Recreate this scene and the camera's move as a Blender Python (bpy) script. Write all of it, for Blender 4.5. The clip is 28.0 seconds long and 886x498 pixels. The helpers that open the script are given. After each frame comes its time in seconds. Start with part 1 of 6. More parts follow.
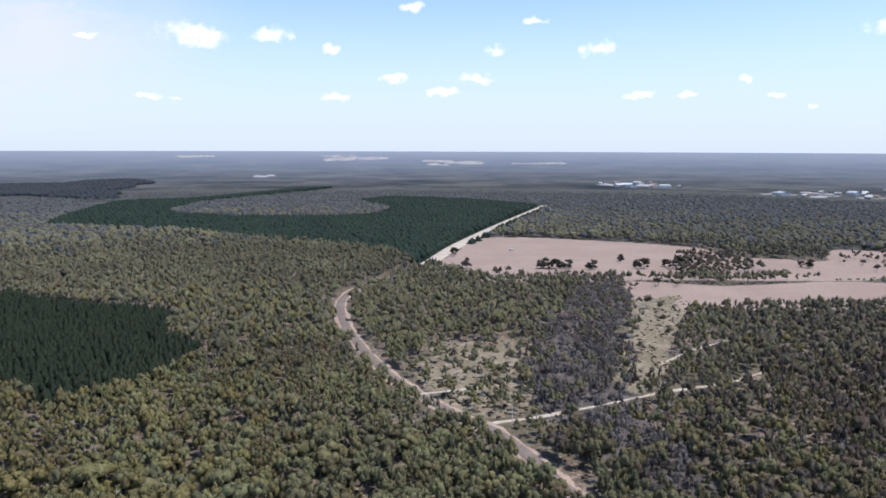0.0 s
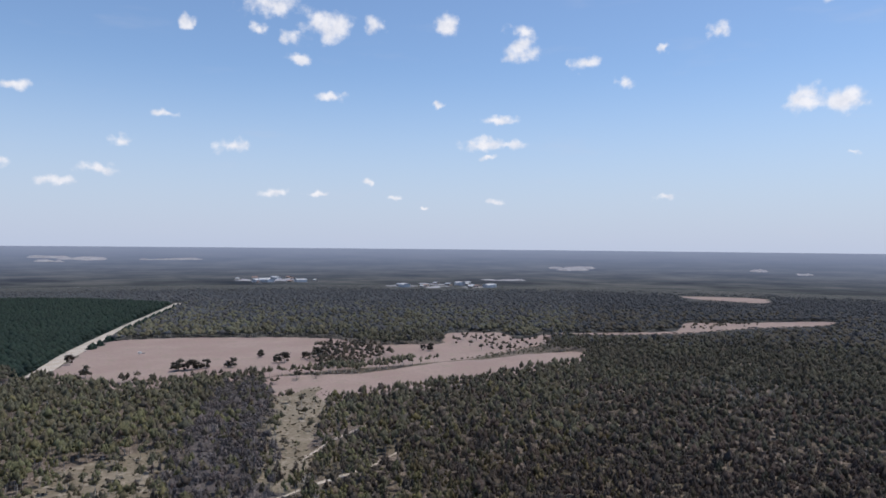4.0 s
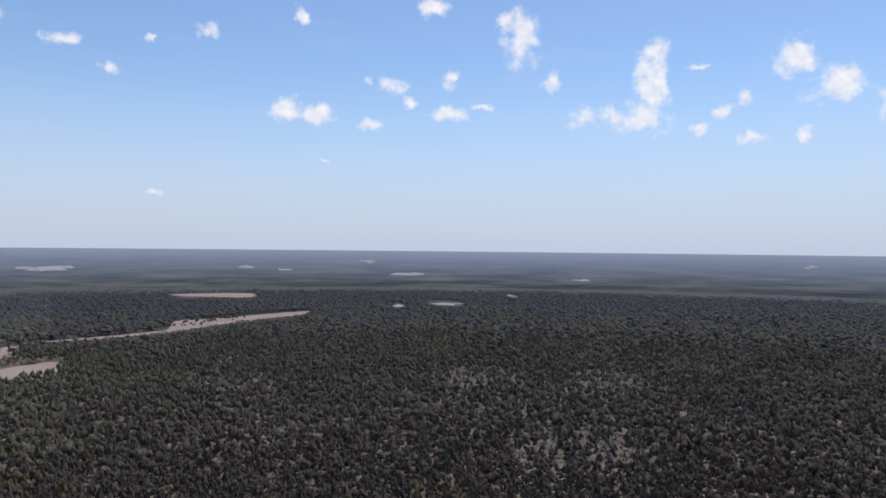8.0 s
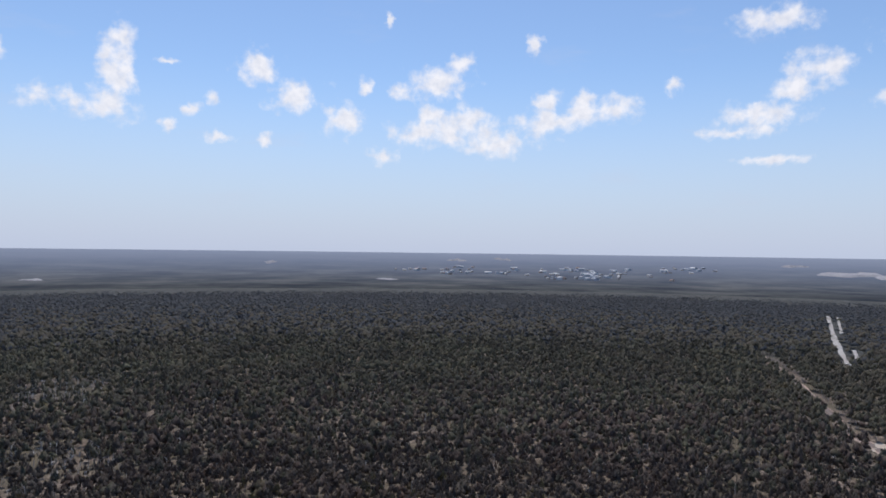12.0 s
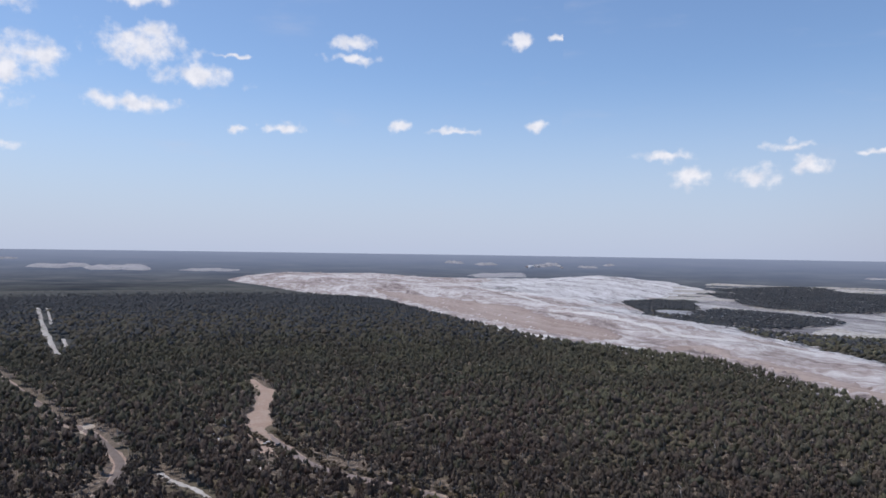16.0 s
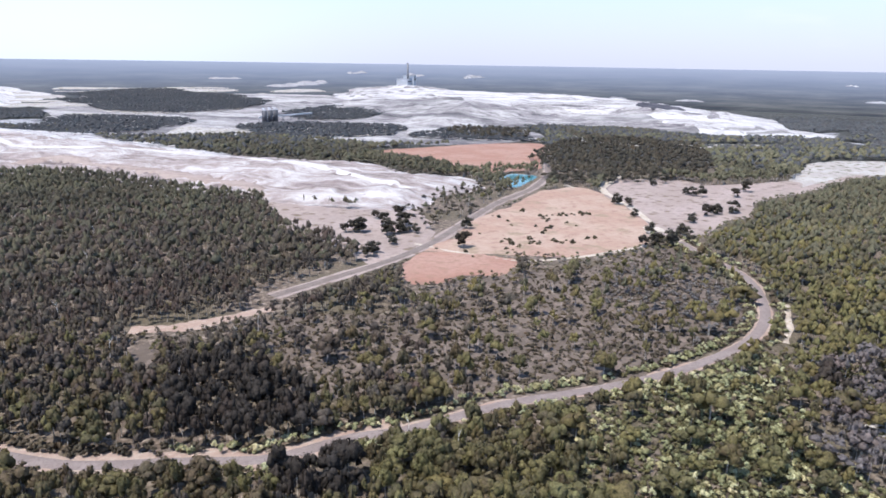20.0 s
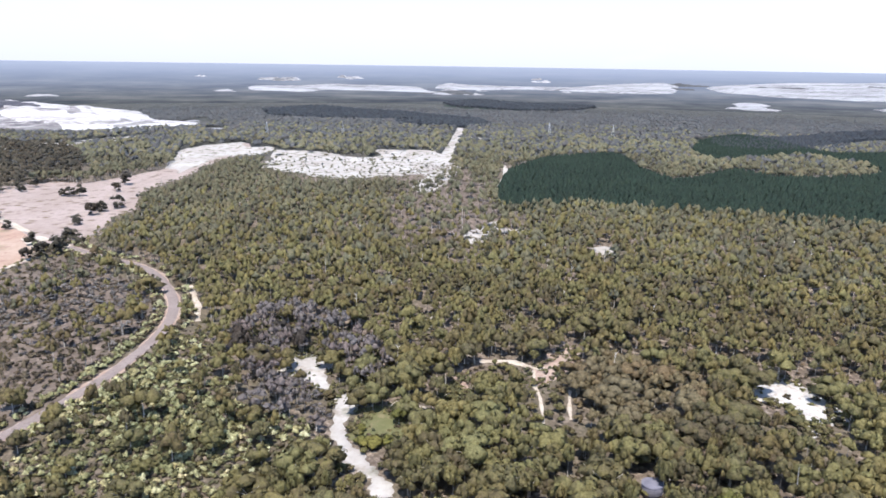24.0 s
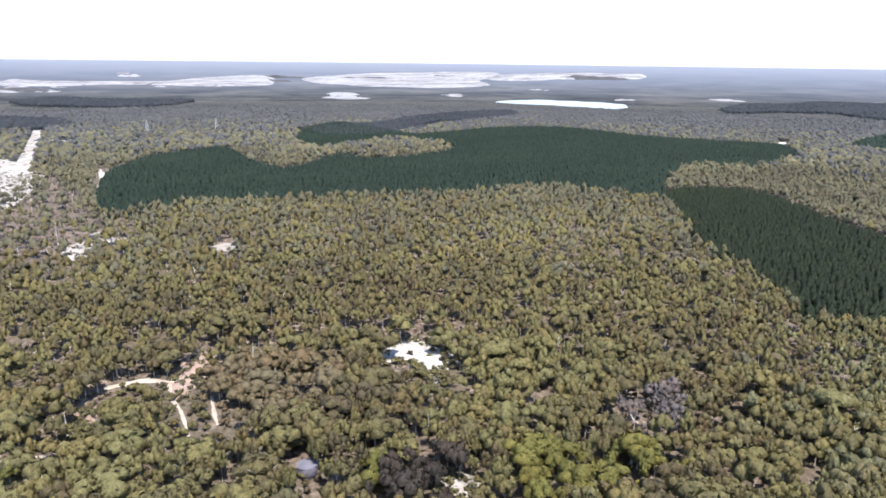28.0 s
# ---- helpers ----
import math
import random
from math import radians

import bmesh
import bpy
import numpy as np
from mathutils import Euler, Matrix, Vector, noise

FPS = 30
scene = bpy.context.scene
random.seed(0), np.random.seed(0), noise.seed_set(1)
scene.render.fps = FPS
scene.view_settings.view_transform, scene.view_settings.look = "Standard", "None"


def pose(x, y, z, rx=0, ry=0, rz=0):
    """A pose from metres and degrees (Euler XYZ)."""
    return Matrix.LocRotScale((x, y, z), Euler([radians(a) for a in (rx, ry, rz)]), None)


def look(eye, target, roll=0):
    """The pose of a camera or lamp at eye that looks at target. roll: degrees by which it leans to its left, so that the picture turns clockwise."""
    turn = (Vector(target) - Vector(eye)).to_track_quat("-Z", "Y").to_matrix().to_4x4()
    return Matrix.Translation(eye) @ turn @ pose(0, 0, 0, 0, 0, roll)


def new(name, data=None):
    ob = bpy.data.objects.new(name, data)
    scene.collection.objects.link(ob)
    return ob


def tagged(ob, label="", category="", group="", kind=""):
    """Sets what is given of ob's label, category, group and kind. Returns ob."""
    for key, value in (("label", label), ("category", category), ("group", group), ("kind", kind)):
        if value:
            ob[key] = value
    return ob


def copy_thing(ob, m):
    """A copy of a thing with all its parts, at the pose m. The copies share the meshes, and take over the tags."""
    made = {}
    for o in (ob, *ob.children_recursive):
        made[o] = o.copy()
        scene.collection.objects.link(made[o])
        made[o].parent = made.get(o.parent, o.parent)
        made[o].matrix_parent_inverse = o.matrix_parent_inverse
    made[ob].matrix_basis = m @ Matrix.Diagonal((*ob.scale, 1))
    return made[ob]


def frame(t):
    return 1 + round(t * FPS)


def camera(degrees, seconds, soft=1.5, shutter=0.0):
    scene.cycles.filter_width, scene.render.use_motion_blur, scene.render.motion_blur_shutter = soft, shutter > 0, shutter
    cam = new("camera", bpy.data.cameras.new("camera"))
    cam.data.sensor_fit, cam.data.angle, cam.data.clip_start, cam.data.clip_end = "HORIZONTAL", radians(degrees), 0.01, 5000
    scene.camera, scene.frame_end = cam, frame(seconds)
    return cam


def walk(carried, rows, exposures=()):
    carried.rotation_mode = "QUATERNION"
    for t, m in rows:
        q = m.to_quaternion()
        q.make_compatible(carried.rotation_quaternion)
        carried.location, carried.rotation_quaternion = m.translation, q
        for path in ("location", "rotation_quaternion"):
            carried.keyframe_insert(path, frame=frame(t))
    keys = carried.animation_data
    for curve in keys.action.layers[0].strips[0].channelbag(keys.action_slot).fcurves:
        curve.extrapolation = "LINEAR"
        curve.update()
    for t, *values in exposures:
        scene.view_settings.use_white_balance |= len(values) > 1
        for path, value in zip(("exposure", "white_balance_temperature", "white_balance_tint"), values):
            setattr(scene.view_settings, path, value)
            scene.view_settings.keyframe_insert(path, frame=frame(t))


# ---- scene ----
# One still camera high over a forest, turning on the spot. Metres; y is the first view's heading.
EYE_HEIGHT = 120.0
cam = camera(65.0, 28.0, soft=1.7)
PATH = [
    (0.0, 0.00, -8.28, 0.18),
    (0.5, 0.10, -5.48, 0.20),
    (1.0, 0.18, -0.46, 0.22),
    (1.5, 0.18, -0.43, 0.27),
    (2.0, -3.36, -0.40, 0.33),
    (2.5, -10.24, -0.38, 0.38),
    (3.0, -16.70, -0.35, 0.44),
    (3.5, -23.07, -0.32, 0.49),
    (4.0, -29.12, -0.28, 0.54),
    (4.5, -35.57, -0.25, 0.58),
    (6.5, -58.11, -0.16, 0.58),
    (7.0, -62.10, -0.14, 0.58),
    (7.5, -65.79, -0.13, 0.58),
    (8.0, -69.38, -0.11, 0.58),
    (8.5, -71.97, -0.09, 0.60),
    (9.0, -74.85, -0.07, 0.62),
    (9.5, -77.93, -0.06, 0.64),
    (10.0, -81.31, -0.04, 0.66),
    (10.5, -84.88, -0.02, 0.68),
    (11.0, -91.14, 0.00, 0.69),
    (11.5, -101.17, 0.01, 0.71),
    (12.0, -111.23, 0.03, 0.73),
    (12.5, -121.22, 0.04, 0.75),
    (13.0, -131.34, 0.05, 0.77),
    (13.5, -138.68, 0.07, 0.78),
    (15.5, -164.15, 0.14, 0.82),
    (16.0, -170.43, 0.16, 0.84),
    (16.5, -176.73, 0.18, 0.85),
    (17.0, -183.01, 0.20, 0.86),
    (17.5, -188.88, 0.22, 0.86),
    (18.0, -195.15, 0.25, 0.86),
    (18.5, -201.41, -5.60, 0.87),
    (19.0, -207.87, -15.12, 0.88),
    (19.5, -213.52, -15.12, 0.89),
    (20.0, -220.05, -15.13, 0.90),
    (20.5, -226.16, -15.10, 0.89),
    (21.0, -232.26, -15.08, 0.89),
    (21.5, -238.34, -15.06, 0.89),
    (23.5, -262.43, -14.96, 0.88),
    (24.0, -268.56, -15.02, 0.86),
    (24.5, -274.89, -15.08, 0.85),
    (25.0, -280.04, -15.14, 0.84),
    (25.5, -284.89, -15.13, 0.80),
    (26.0, -288.76, -15.12, 0.77),
    (26.5, -293.23, -15.14, 0.74),
    (27.0, -297.11, -15.17, 0.71),
    (27.5, -299.80, -15.20, 0.69),
    (28.0, -300.00, -15.22, 0.66),
]
# seconds, stops
EXPOSURES = [(0.0, 0.6, 6300, 12), (1.0, 0.3, 6400, 13), (2.0, 0.1, 6350, 13), (3.0, 0.04, 6300, 13), (8.0, 0.08, 6300, 13), (18.0, 0.0, 6250, 14), (18.5, 0.18, 6300, 14), (19.0, 0.44, 6350, 14), (19.5, 0.6, 6400, 13), (20.0, 0.92, 6320, 13), (22.0, 0.98, 6360, 13), (24.0, 1.18, 6470, 12), (28.0, 1.34, 6660, 13)]
walk(cam, [(t, pose(0, 0, EYE_HEIGHT, 90 + p, 0, yaw) @ pose(0, 0, 0, 0, 0, roll)) for t, yaw, p, roll in PATH], EXPOSURES)

# ---- light ----
SUN_AZ, SUN_EL = radians(-100), radians(68)   # azimuth counted leftwards from +y
sun = new("sun", bpy.data.lights.new("sun", "SUN"))
sun.data.energy, sun.data.angle, sun.data.color = 3.2, radians(0.6), (1.0, 0.955, 0.89)
sun_way = Vector((-math.sin(SUN_AZ) * math.cos(SUN_EL), math.cos(SUN_AZ) * math.cos(SUN_EL), math.sin(SUN_EL)))
sun.matrix_world = look(sun_way * 600, (0, 0, 0))


class Nodes:
    """A short way to write node trees."""

    def __init__(self, tree):
        self.tree = tree
        tree.nodes.clear()

    def add(self, kind, out=0, ins=None, **props):
        n = self.tree.nodes.new(kind)
        if "operation" in props:
            n.operation = props["operation"]
        if "use_clamp" in props:
            n.use_clamp = props["use_clamp"]
        if "data_type" in props:
            n.data_type, n.blend_type = props["data_type"], props["blend_type"]
        if "interpolation_type" in props:
            n.interpolation_type = props["interpolation_type"]
        if "vector_type" in props:
            n.vector_type = props["vector_type"]
        if "attribute_name" in props:
            n.attribute_name = props["attribute_name"]
        for k, v in (ins or {}).items():
            if isinstance(v, bpy.types.NodeSocket):
                self.tree.links.new(v, n.inputs[k])
            else:
                n.inputs[k].default_value = v
        return n.outputs[out] if len(n.outputs) else None

    def math(self, op, a, b=0.0, c=0.0, clamp=False):
        return self.add("ShaderNodeMath", 0, {0: a, 1: b, 2: c}, operation=op, use_clamp=clamp)

    def noise(self, vec, scale, detail=4.0, rough=0.55, out=0):
        return self.add("ShaderNodeTexNoise", out, {"Vector": vec, "Scale": scale, "Detail": detail, "Roughness": rough})

    def ramp(self, fac, *stops):
        n = self.tree.nodes.new("ShaderNodeValToRGB")
        self.tree.links.new(fac, n.inputs[0])
        e = n.color_ramp.elements
        while len(e) < len(stops):
            e.new(0.5)
        for i, (p, c) in enumerate(stops):
            e[i].position = p
            e[i].color = (*c, 1) if not isinstance(c, (int, float)) else (c, c, c, 1)
        return n.outputs[0]

    def mix(self, fac, a, b, blend="MIX"):
        return self.add("ShaderNodeMix", 2, {0: fac, 6: a, 7: b}, data_type="RGBA", blend_type=blend)

    def span(self, v, a, b, c=0.0, d=1.0):
        return self.add("ShaderNodeMapRange", 0, {0: v, 1: a, 2: b, 3: c, 4: d}, interpolation_type="SMOOTHSTEP")


# fair-weather clouds: azimuth, elevation, half width, half height in degrees, sector by sector
CLOUDS = []
CLOUDS += [(171.7, 7.7, 2.08, 0.41), (170.1, 6.0, 1.29, 0.69), (165.5, 6.0, 1.59, 0.77), (163.1, 8.1, 1.88, 0.27), (161.8, 6.6, 1.11, 0.66), (157.8, 7.4, 1.29, 0.17), (148.5, 9.0, 1.37, 0.39), (141.1, 13.1, 0.66, 0.48), (137.4, 6.2, 1.59, 0.67), (134.1, 10.9, 1.33, 0.22), (133.7, 11.7, 1.51, 0.44), (133.3, 5.4, 1.7, 0.38), (30.3, 13.3, 1.53, 0.74), (30.1, 15.8, 2.09, 1.1), (28.5, 12.0, 3.71, 1.53), (26.7, 7.9, 0.8, 0.24), (22.7, 3.8, 0.76, 0.21), (21.3, 14.2, 0.5, 0.49), (20.6, 3.7, 0.64, 0.17), (19.2, 8.3, 2.15, 0.64)]
CLOUDS += [(18.6, 16.5, 1.07, 0.82), (16.3, 16.5, 0.87, 0.83), (15.8, 14.9, 0.66, 0.42), (13.6, 8.6, 1.34, 0.57), (13.2, 17.5, 0.88, 1.05), (11.7, 15.5, 0.31, 0.26), (11.4, 17.8, 0.67, 0.85), (8.8, 4.0, 1.15, 0.27), (8.7, 7.6, 0.91, 0.36), (7.8, 17.0, 0.68, 0.35), (4.2, 5.5, 1.06, 0.37), (3.0, 18.9, 1.37, 0.52), (2.7, 10.9, 0.83, 0.32), (0.1, 4.4, 1.19, 0.35), (-2.6, 5.5, 1.25, 0.44), (-4.3, 7.6, 0.67, 0.45), (-7.2, 9.8, 0.82, 0.31), (-8.8, 16.6, 0.54, 0.52), (-12.2, 7.7, 1.25, 0.55), (-14.1, 16.6, 0.69, 0.44)]
CLOUDS += [(-15.2, 18.5, 1.83, 0.87), (-15.3, 4.1, 0.93, 0.28), (-16.6, 16.2, 0.69, 0.57), (-17.2, 14.6, 0.92, 0.36), (-19.0, 4.1, 0.93, 0.28), (-19.6, 17.1, 1.83, 1.09), (-19.8, 11.8, 1.06, 0.36), (-23.0, 5.1, 0.46, 0.28), (-23.5, 17.4, 0.68, 0.65), (-25.0, 3.8, 0.69, 0.18), (-27.5, 3.1, 0.45, 0.18), (-28.6, 11.4, 0.67, 0.31), (-29.5, 17.3, 0.8, 0.93), (-32.8, 8.3, 2.42, 0.44), (-32.8, 7.3, 0.79, 0.22), (-33.2, 3.5, 0.66, 0.22), (-33.6, 10.2, 1.31, 0.34), (-35.2, 17.0, 0.86, 0.61), (-35.4, 15.7, 1.28, 0.82), (-40.6, 14.5, 1.11, 0.52)]
CLOUDS += [(-43.7, 13.0, 0.6, 0.39), (-46.4, 15.3, 0.46, 0.37), (-46.7, 3.9, 0.77, 0.23), (-50.7, 16.2, 0.68, 0.65), (-56.4, 10.9, 1.16, 0.91), (-57.6, 17.9, 0.5, 0.65), (-59.2, 10.6, 1.16, 0.82), (-59.5, 6.8, 0.56, 0.18), (-63.2, 10.0, 1.15, 0.54), (-63.3, 13.4, 0.55, 0.4), (-65.2, 12.9, 0.91, 0.76), (-66.4, 11.8, 0.68, 0.45), (-68.4, 18.9, 1.12, 0.55), (-69.7, 11.0, 1.8, 0.53), (-69.8, 13.6, 0.63, 0.65), (-72.4, 11.4, 0.89, 0.3), (-74.5, 18.2, 0.65, 0.82), (-75.6, 16.7, 1.3, 2.28), (-78.2, 13.4, 0.72, 0.83), (-80.7, 10.5, 0.92, 0.82)]
CLOUDS += [(-83.1, 10.6, 1.22, 0.72), (-85.3, 10.4, 1.79, 1.37), (-86.0, 13.1, 1.18, 2.49), (-86.2, 15.2, 0.98, 0.94), (-89.4, 9.2, 0.57, 0.56), (-89.5, 13.8, 0.75, 0.26), (-91.3, 10.6, 0.69, 0.46), (-92.9, 11.5, 0.83, 0.54), (-93.2, 8.5, 1.16, 0.46), (-96.1, 14.0, 1.38, 1.34), (-96.9, 8.5, 0.6, 0.46), (-99.1, 12.0, 2.05, 1.12), (-103.0, 10.3, 1.58, 1.11), (-104.6, 13.0, 0.53, 0.65), (-106.3, 7.6, 1.11, 0.66), (-106.6, 18.0, 0.31, 0.5), (-107.6, 12.8, 0.88, 0.64), (-110.1, 10.7, 1.29, 1.06), (-110.5, 13.4, 2.35, 1.25), (-111.4, 9.6, 4.05, 1.26)]
CLOUDS += [(-112.5, 14.9, 1.26, 0.73), (-113.4, 10.5, 1.47, 1.24), (-115.4, 8.8, 2.88, 1.02), (-118.5, 16.4, 0.51, 0.87), (-119.8, 10.3, 2.54, 1.15), (-119.8, 12.0, 0.98, 0.95), (-122.6, 11.0, 1.51, 1.11), (-122.7, 11.8, 0.91, 0.89), (-125.0, 11.2, 2.07, 0.9), (-129.4, 12.8, 0.69, 0.68), (-134.3, 9.1, 2.55, 0.46), (-135.7, 10.3, 2.77, 0.91), (-136.5, 17.0, 2.51, 1.01), (-136.6, 7.0, 2.31, 0.32), (-137.9, 12.0, 1.83, 0.9), (-139.3, 13.3, 2.05, 1.11), (-145.5, 18.2, 2.42, 0.54), (-146.0, 10.7, 2.66, 0.65), (-146.9, 14.8, 3.29, 1.27), (-147.7, 18.4, 1.09, 0.54)]
CLOUDS += [(-147.7, 15.8, 1.31, 0.84), (-150.7, 13.1, 2.78, 0.83), (-153.5, 14.9, 1.25, 0.2), (-153.8, 9.3, 0.84, 0.25), (-157.3, 9.6, 2.02, 0.44), (-162.7, 16.5, 1.12, 0.43), (-162.7, 15.2, 1.91, 0.37), (-162.8, 16.5, 1.7, 0.53), (-166.8, 10.1, 0.88, 0.48), (-171.3, 9.8, 1.72, 0.27), (-176.6, 16.9, 1.0, 0.61), (-178.0, 10.2, 0.92, 0.45), (-179.9, 16.9, 0.78, 0.26)]


world = bpy.data.worlds.new("world")
scene.world = world
world.use_nodes = True
N = Nodes(world.node_tree)
geo = N.add("ShaderNodeTexCoord", 0)
sky = N.add("ShaderNodeTexSky", 0)
sky.node.sky_type, sky.node.sun_disc, sky.node.sun_elevation, sky.node.sun_rotation = "NISHITA", False, SUN_EL, -SUN_AZ
sky.node.altitude, sky.node.air_density, sky.node.dust_density, sky.node.ozone_density = 200.0, 1.0, 0.5, 1.3
d = N.add("ShaderNodeSeparateXYZ", 0, {0: geo})
dn = d.node
dx, dy, dz = dn.outputs[0], dn.outputs[1], dn.outputs[2]
az = N.math("DEGREES", N.math("ARCTAN2", N.math("MULTIPLY", dx, -1.0), dy))
el = N.math("DEGREES", N.math("ARCSINE", dz))
ae = N.add("ShaderNodeCombineXYZ", 0, {0: az, 1: el, 2: 0.0})
# billows: the outline wanders by noise at two sizes
wob1 = N.noise(ae, 0.55, 3.0, 0.6, out=1)
wob2 = N.noise(ae, 1.3, 1.0, 0.4, out=1)
off1 = N.add("ShaderNodeVectorMath", 0, {0: wob1, 1: (-0.5, -0.5, -0.5)}, operation="ADD")
off2 = N.add("ShaderNodeVectorMath", 0, {0: wob2, 1: (-0.5, -0.5, -0.5)}, operation="ADD")
s1 = N.add("ShaderNodeVectorMath", 0, {0: off1, 1: (1.5, 0.9, 0)}, operation="MULTIPLY")
s2 = N.add("ShaderNodeVectorMath", 0, {0: off2, 1: (0.9, 0.7, 0)}, operation="MULTIPLY")
aw = N.add("ShaderNodeVectorMath", 0, {0: ae, 1: N.add("ShaderNodeVectorMath", 0, {0: s1, 1: s2}, operation="ADD")}, operation="ADD")
fine = N.noise(ae, 0.7, 5.0, 0.55)
finer = N.noise(ae, 2.6, 5.0, 0.6)
rough_edge = N.math("ADD", N.math("MULTIPLY", N.math("SUBTRACT", fine, 0.5), 2.3), N.math("MULTIPLY", N.math("SUBTRACT", finer, 0.5), 0.3))
# blue above, milky towards the skyline
low = N.span(el, 15.0, -1.0)
blue = N.add("ShaderNodeMix", 2, {0: 1.0, 6: sky, 7: (0.89, 0.965, 1.03, 1)}, data_type="RGBA", blend_type="MULTIPLY")
# away from the sun the low sky is deeper
away = N.add("ShaderNodeVectorMath", 1, {0: geo, 1: (-math.sin(radians(105)), math.cos(radians(105)), 0.0)}, operation="DOT_PRODUCT")
milk = N.mix(N.span(away, 0.45, 0.86), (3.85, 4.4, 5.55, 1), (3.05, 3.28, 4.25, 1))
skyc = N.mix(N.math("MULTIPLY", low, 0.9), blue, milk)
# thin white veil low in one part of the sky, and faint streaks
veil = N.math("MULTIPLY", N.span(N.add("ShaderNodeVectorMath", 1, {0: N.add("ShaderNodeMapping", 0, {"Vector": aw, "Location": (34, 8, 0), "Scale": (21, 9.5, 1)}, vector_type="TEXTURE")}, operation="LENGTH"), 1.0, 0.1), N.span(N.noise(N.add("ShaderNodeVectorMath", 0, {0: ae, 1: (0.5, 1.4, 1)}, operation="MULTIPLY"), 0.16, 5.0, 0.6), 0.3, 0.6, 0.25, 0.95))
wisp = N.math("MULTIPLY", N.span(N.noise(N.add("ShaderNodeVectorMath", 0, {0: ae, 1: (0.11, 0.42, 1)}, operation="MULTIPLY"), 1.0, 4.0), 0.56, 0.85), 0.2)
skyc = N.mix(N.math("MAXIMUM", veil, wisp), skyc, (4.5, 4.65, 5.35, 1))
tone = N.ramp(N.noise(ae, 1.1, 4.0), (0.3, (0.78, 0.80, 0.85)), (0.62, (0.98, 0.97, 0.97)))
shade = N.add("ShaderNodeBackground", 0, {0: skyc, 1: 0.126})
white = N.add("ShaderNodeBackground", 0, {0: tone, 1: 0.92})
for i in range(0, len(CLOUDS), 16):
    near_cloud = None
    for a, e, w, h in CLOUDS[i:i + 16]:
        w, h = w * 1.22, h * 1.22
        q = N.add("ShaderNodeVectorMath", 0, {0: aw, 1: (1 / w, 1 / h, 0), 2: (-a / w, -e / h, 0)}, operation="MULTIPLY_ADD")
        r = N.add("ShaderNodeVectorMath", 1, {0: q}, operation="LENGTH")
        near_cloud = r if near_cloud is None else N.math("SMOOTH_MIN", near_cloud, r, 0.25)
    dens = N.math("MULTIPLY", N.span(N.math("ADD", near_cloud, rough_edge), 1.12, 0.1), 0.93)
    shade = N.add("ShaderNodeMixShader", 0, {0: dens, 1: shade, 2: white})
N.add("ShaderNodeOutputWorld", 0, {0: shade})

# ---- materials ----


def material(name, rough=0.9, metal=0.0):
    m = bpy.data.materials.new(name)
    m.use_nodes = True
    n = Nodes(m.node_tree)
    n.bsdf = n.tree.nodes.new("ShaderNodeBsdfPrincipled")
    n.bsdf.inputs["Roughness"].default_value = rough
    n.bsdf.inputs["Metallic"].default_value = metal
    n.bsdf.inputs["Specular IOR Level"].default_value = 0.25
    n.out = n.tree.nodes.new("ShaderNodeOutputMaterial")
    n.tree.links.new(n.bsdf.outputs[0], n.out.inputs[0])
    n.pos = n.add("ShaderNodeNewGeometry", 0)
    return m, n


def finish(n, colour, bump=None, strength=0.5, distance=1.0, rough=None):
    n.tree.links.new(colour, n.bsdf.inputs["Base Color"])
    if bump is not None:
        n.tree.links.new(n.add("ShaderNodeBump", 0, {"Height": bump, "Strength": strength, "Distance": distance}), n.bsdf.inputs["Normal"])
    if rough is not None:
        n.tree.links.new(rough, n.bsdf.inputs["Roughness"])


def soil(name, a, b, c, grain=0.25, patch=0.015, streak=None, relief=0.4, spots=None):
    """Bare earth: two broad tones, a third in patches, fine grain; streak stretches the patches along a heading; spots: dry tufts."""
    m, n = material(name, 0.95)
    v = n.pos
    if streak is not None:
        v = n.add("ShaderNodeMapping", 0, {"Vector": n.pos, "Rotation": (0, 0, radians(streak)), "Scale": (8, 1, 1)}, vector_type="TEXTURE")
    broad = n.noise(v, patch, 5.0, 0.6)
    mid = n.noise(v, patch * 6, 4.0, 0.6)
    fine_ = n.noise(n.pos, grain, 4.0, 0.65)
    col = n.mix(n.span(broad, 0.38, 0.62), (*a, 1), (*b, 1))
    col = n.mix(n.span(mid, 0.5, 0.7), col, (*c, 1))
    col = n.mix(n.math("MULTIPLY", n.span(fine_, 0.35, 0.75), 0.35), col, tuple(x * 0.6 for x in a) + (1,))
    if spots:
        w = n.add("ShaderNodeTexVoronoi", 0, {"Vector": n.pos, "Scale": spots[0]})
        col = n.mix(n.math("MULTIPLY", n.span(w, 0.42, 0.22), n.span(mid, 0.35, 0.6)), col, (*spots[1], 1))
    finish(n, col, n.math("ADD", fine_, n.math("MULTIPLY", mid, 2.0)), relief, 0.6)
    return m


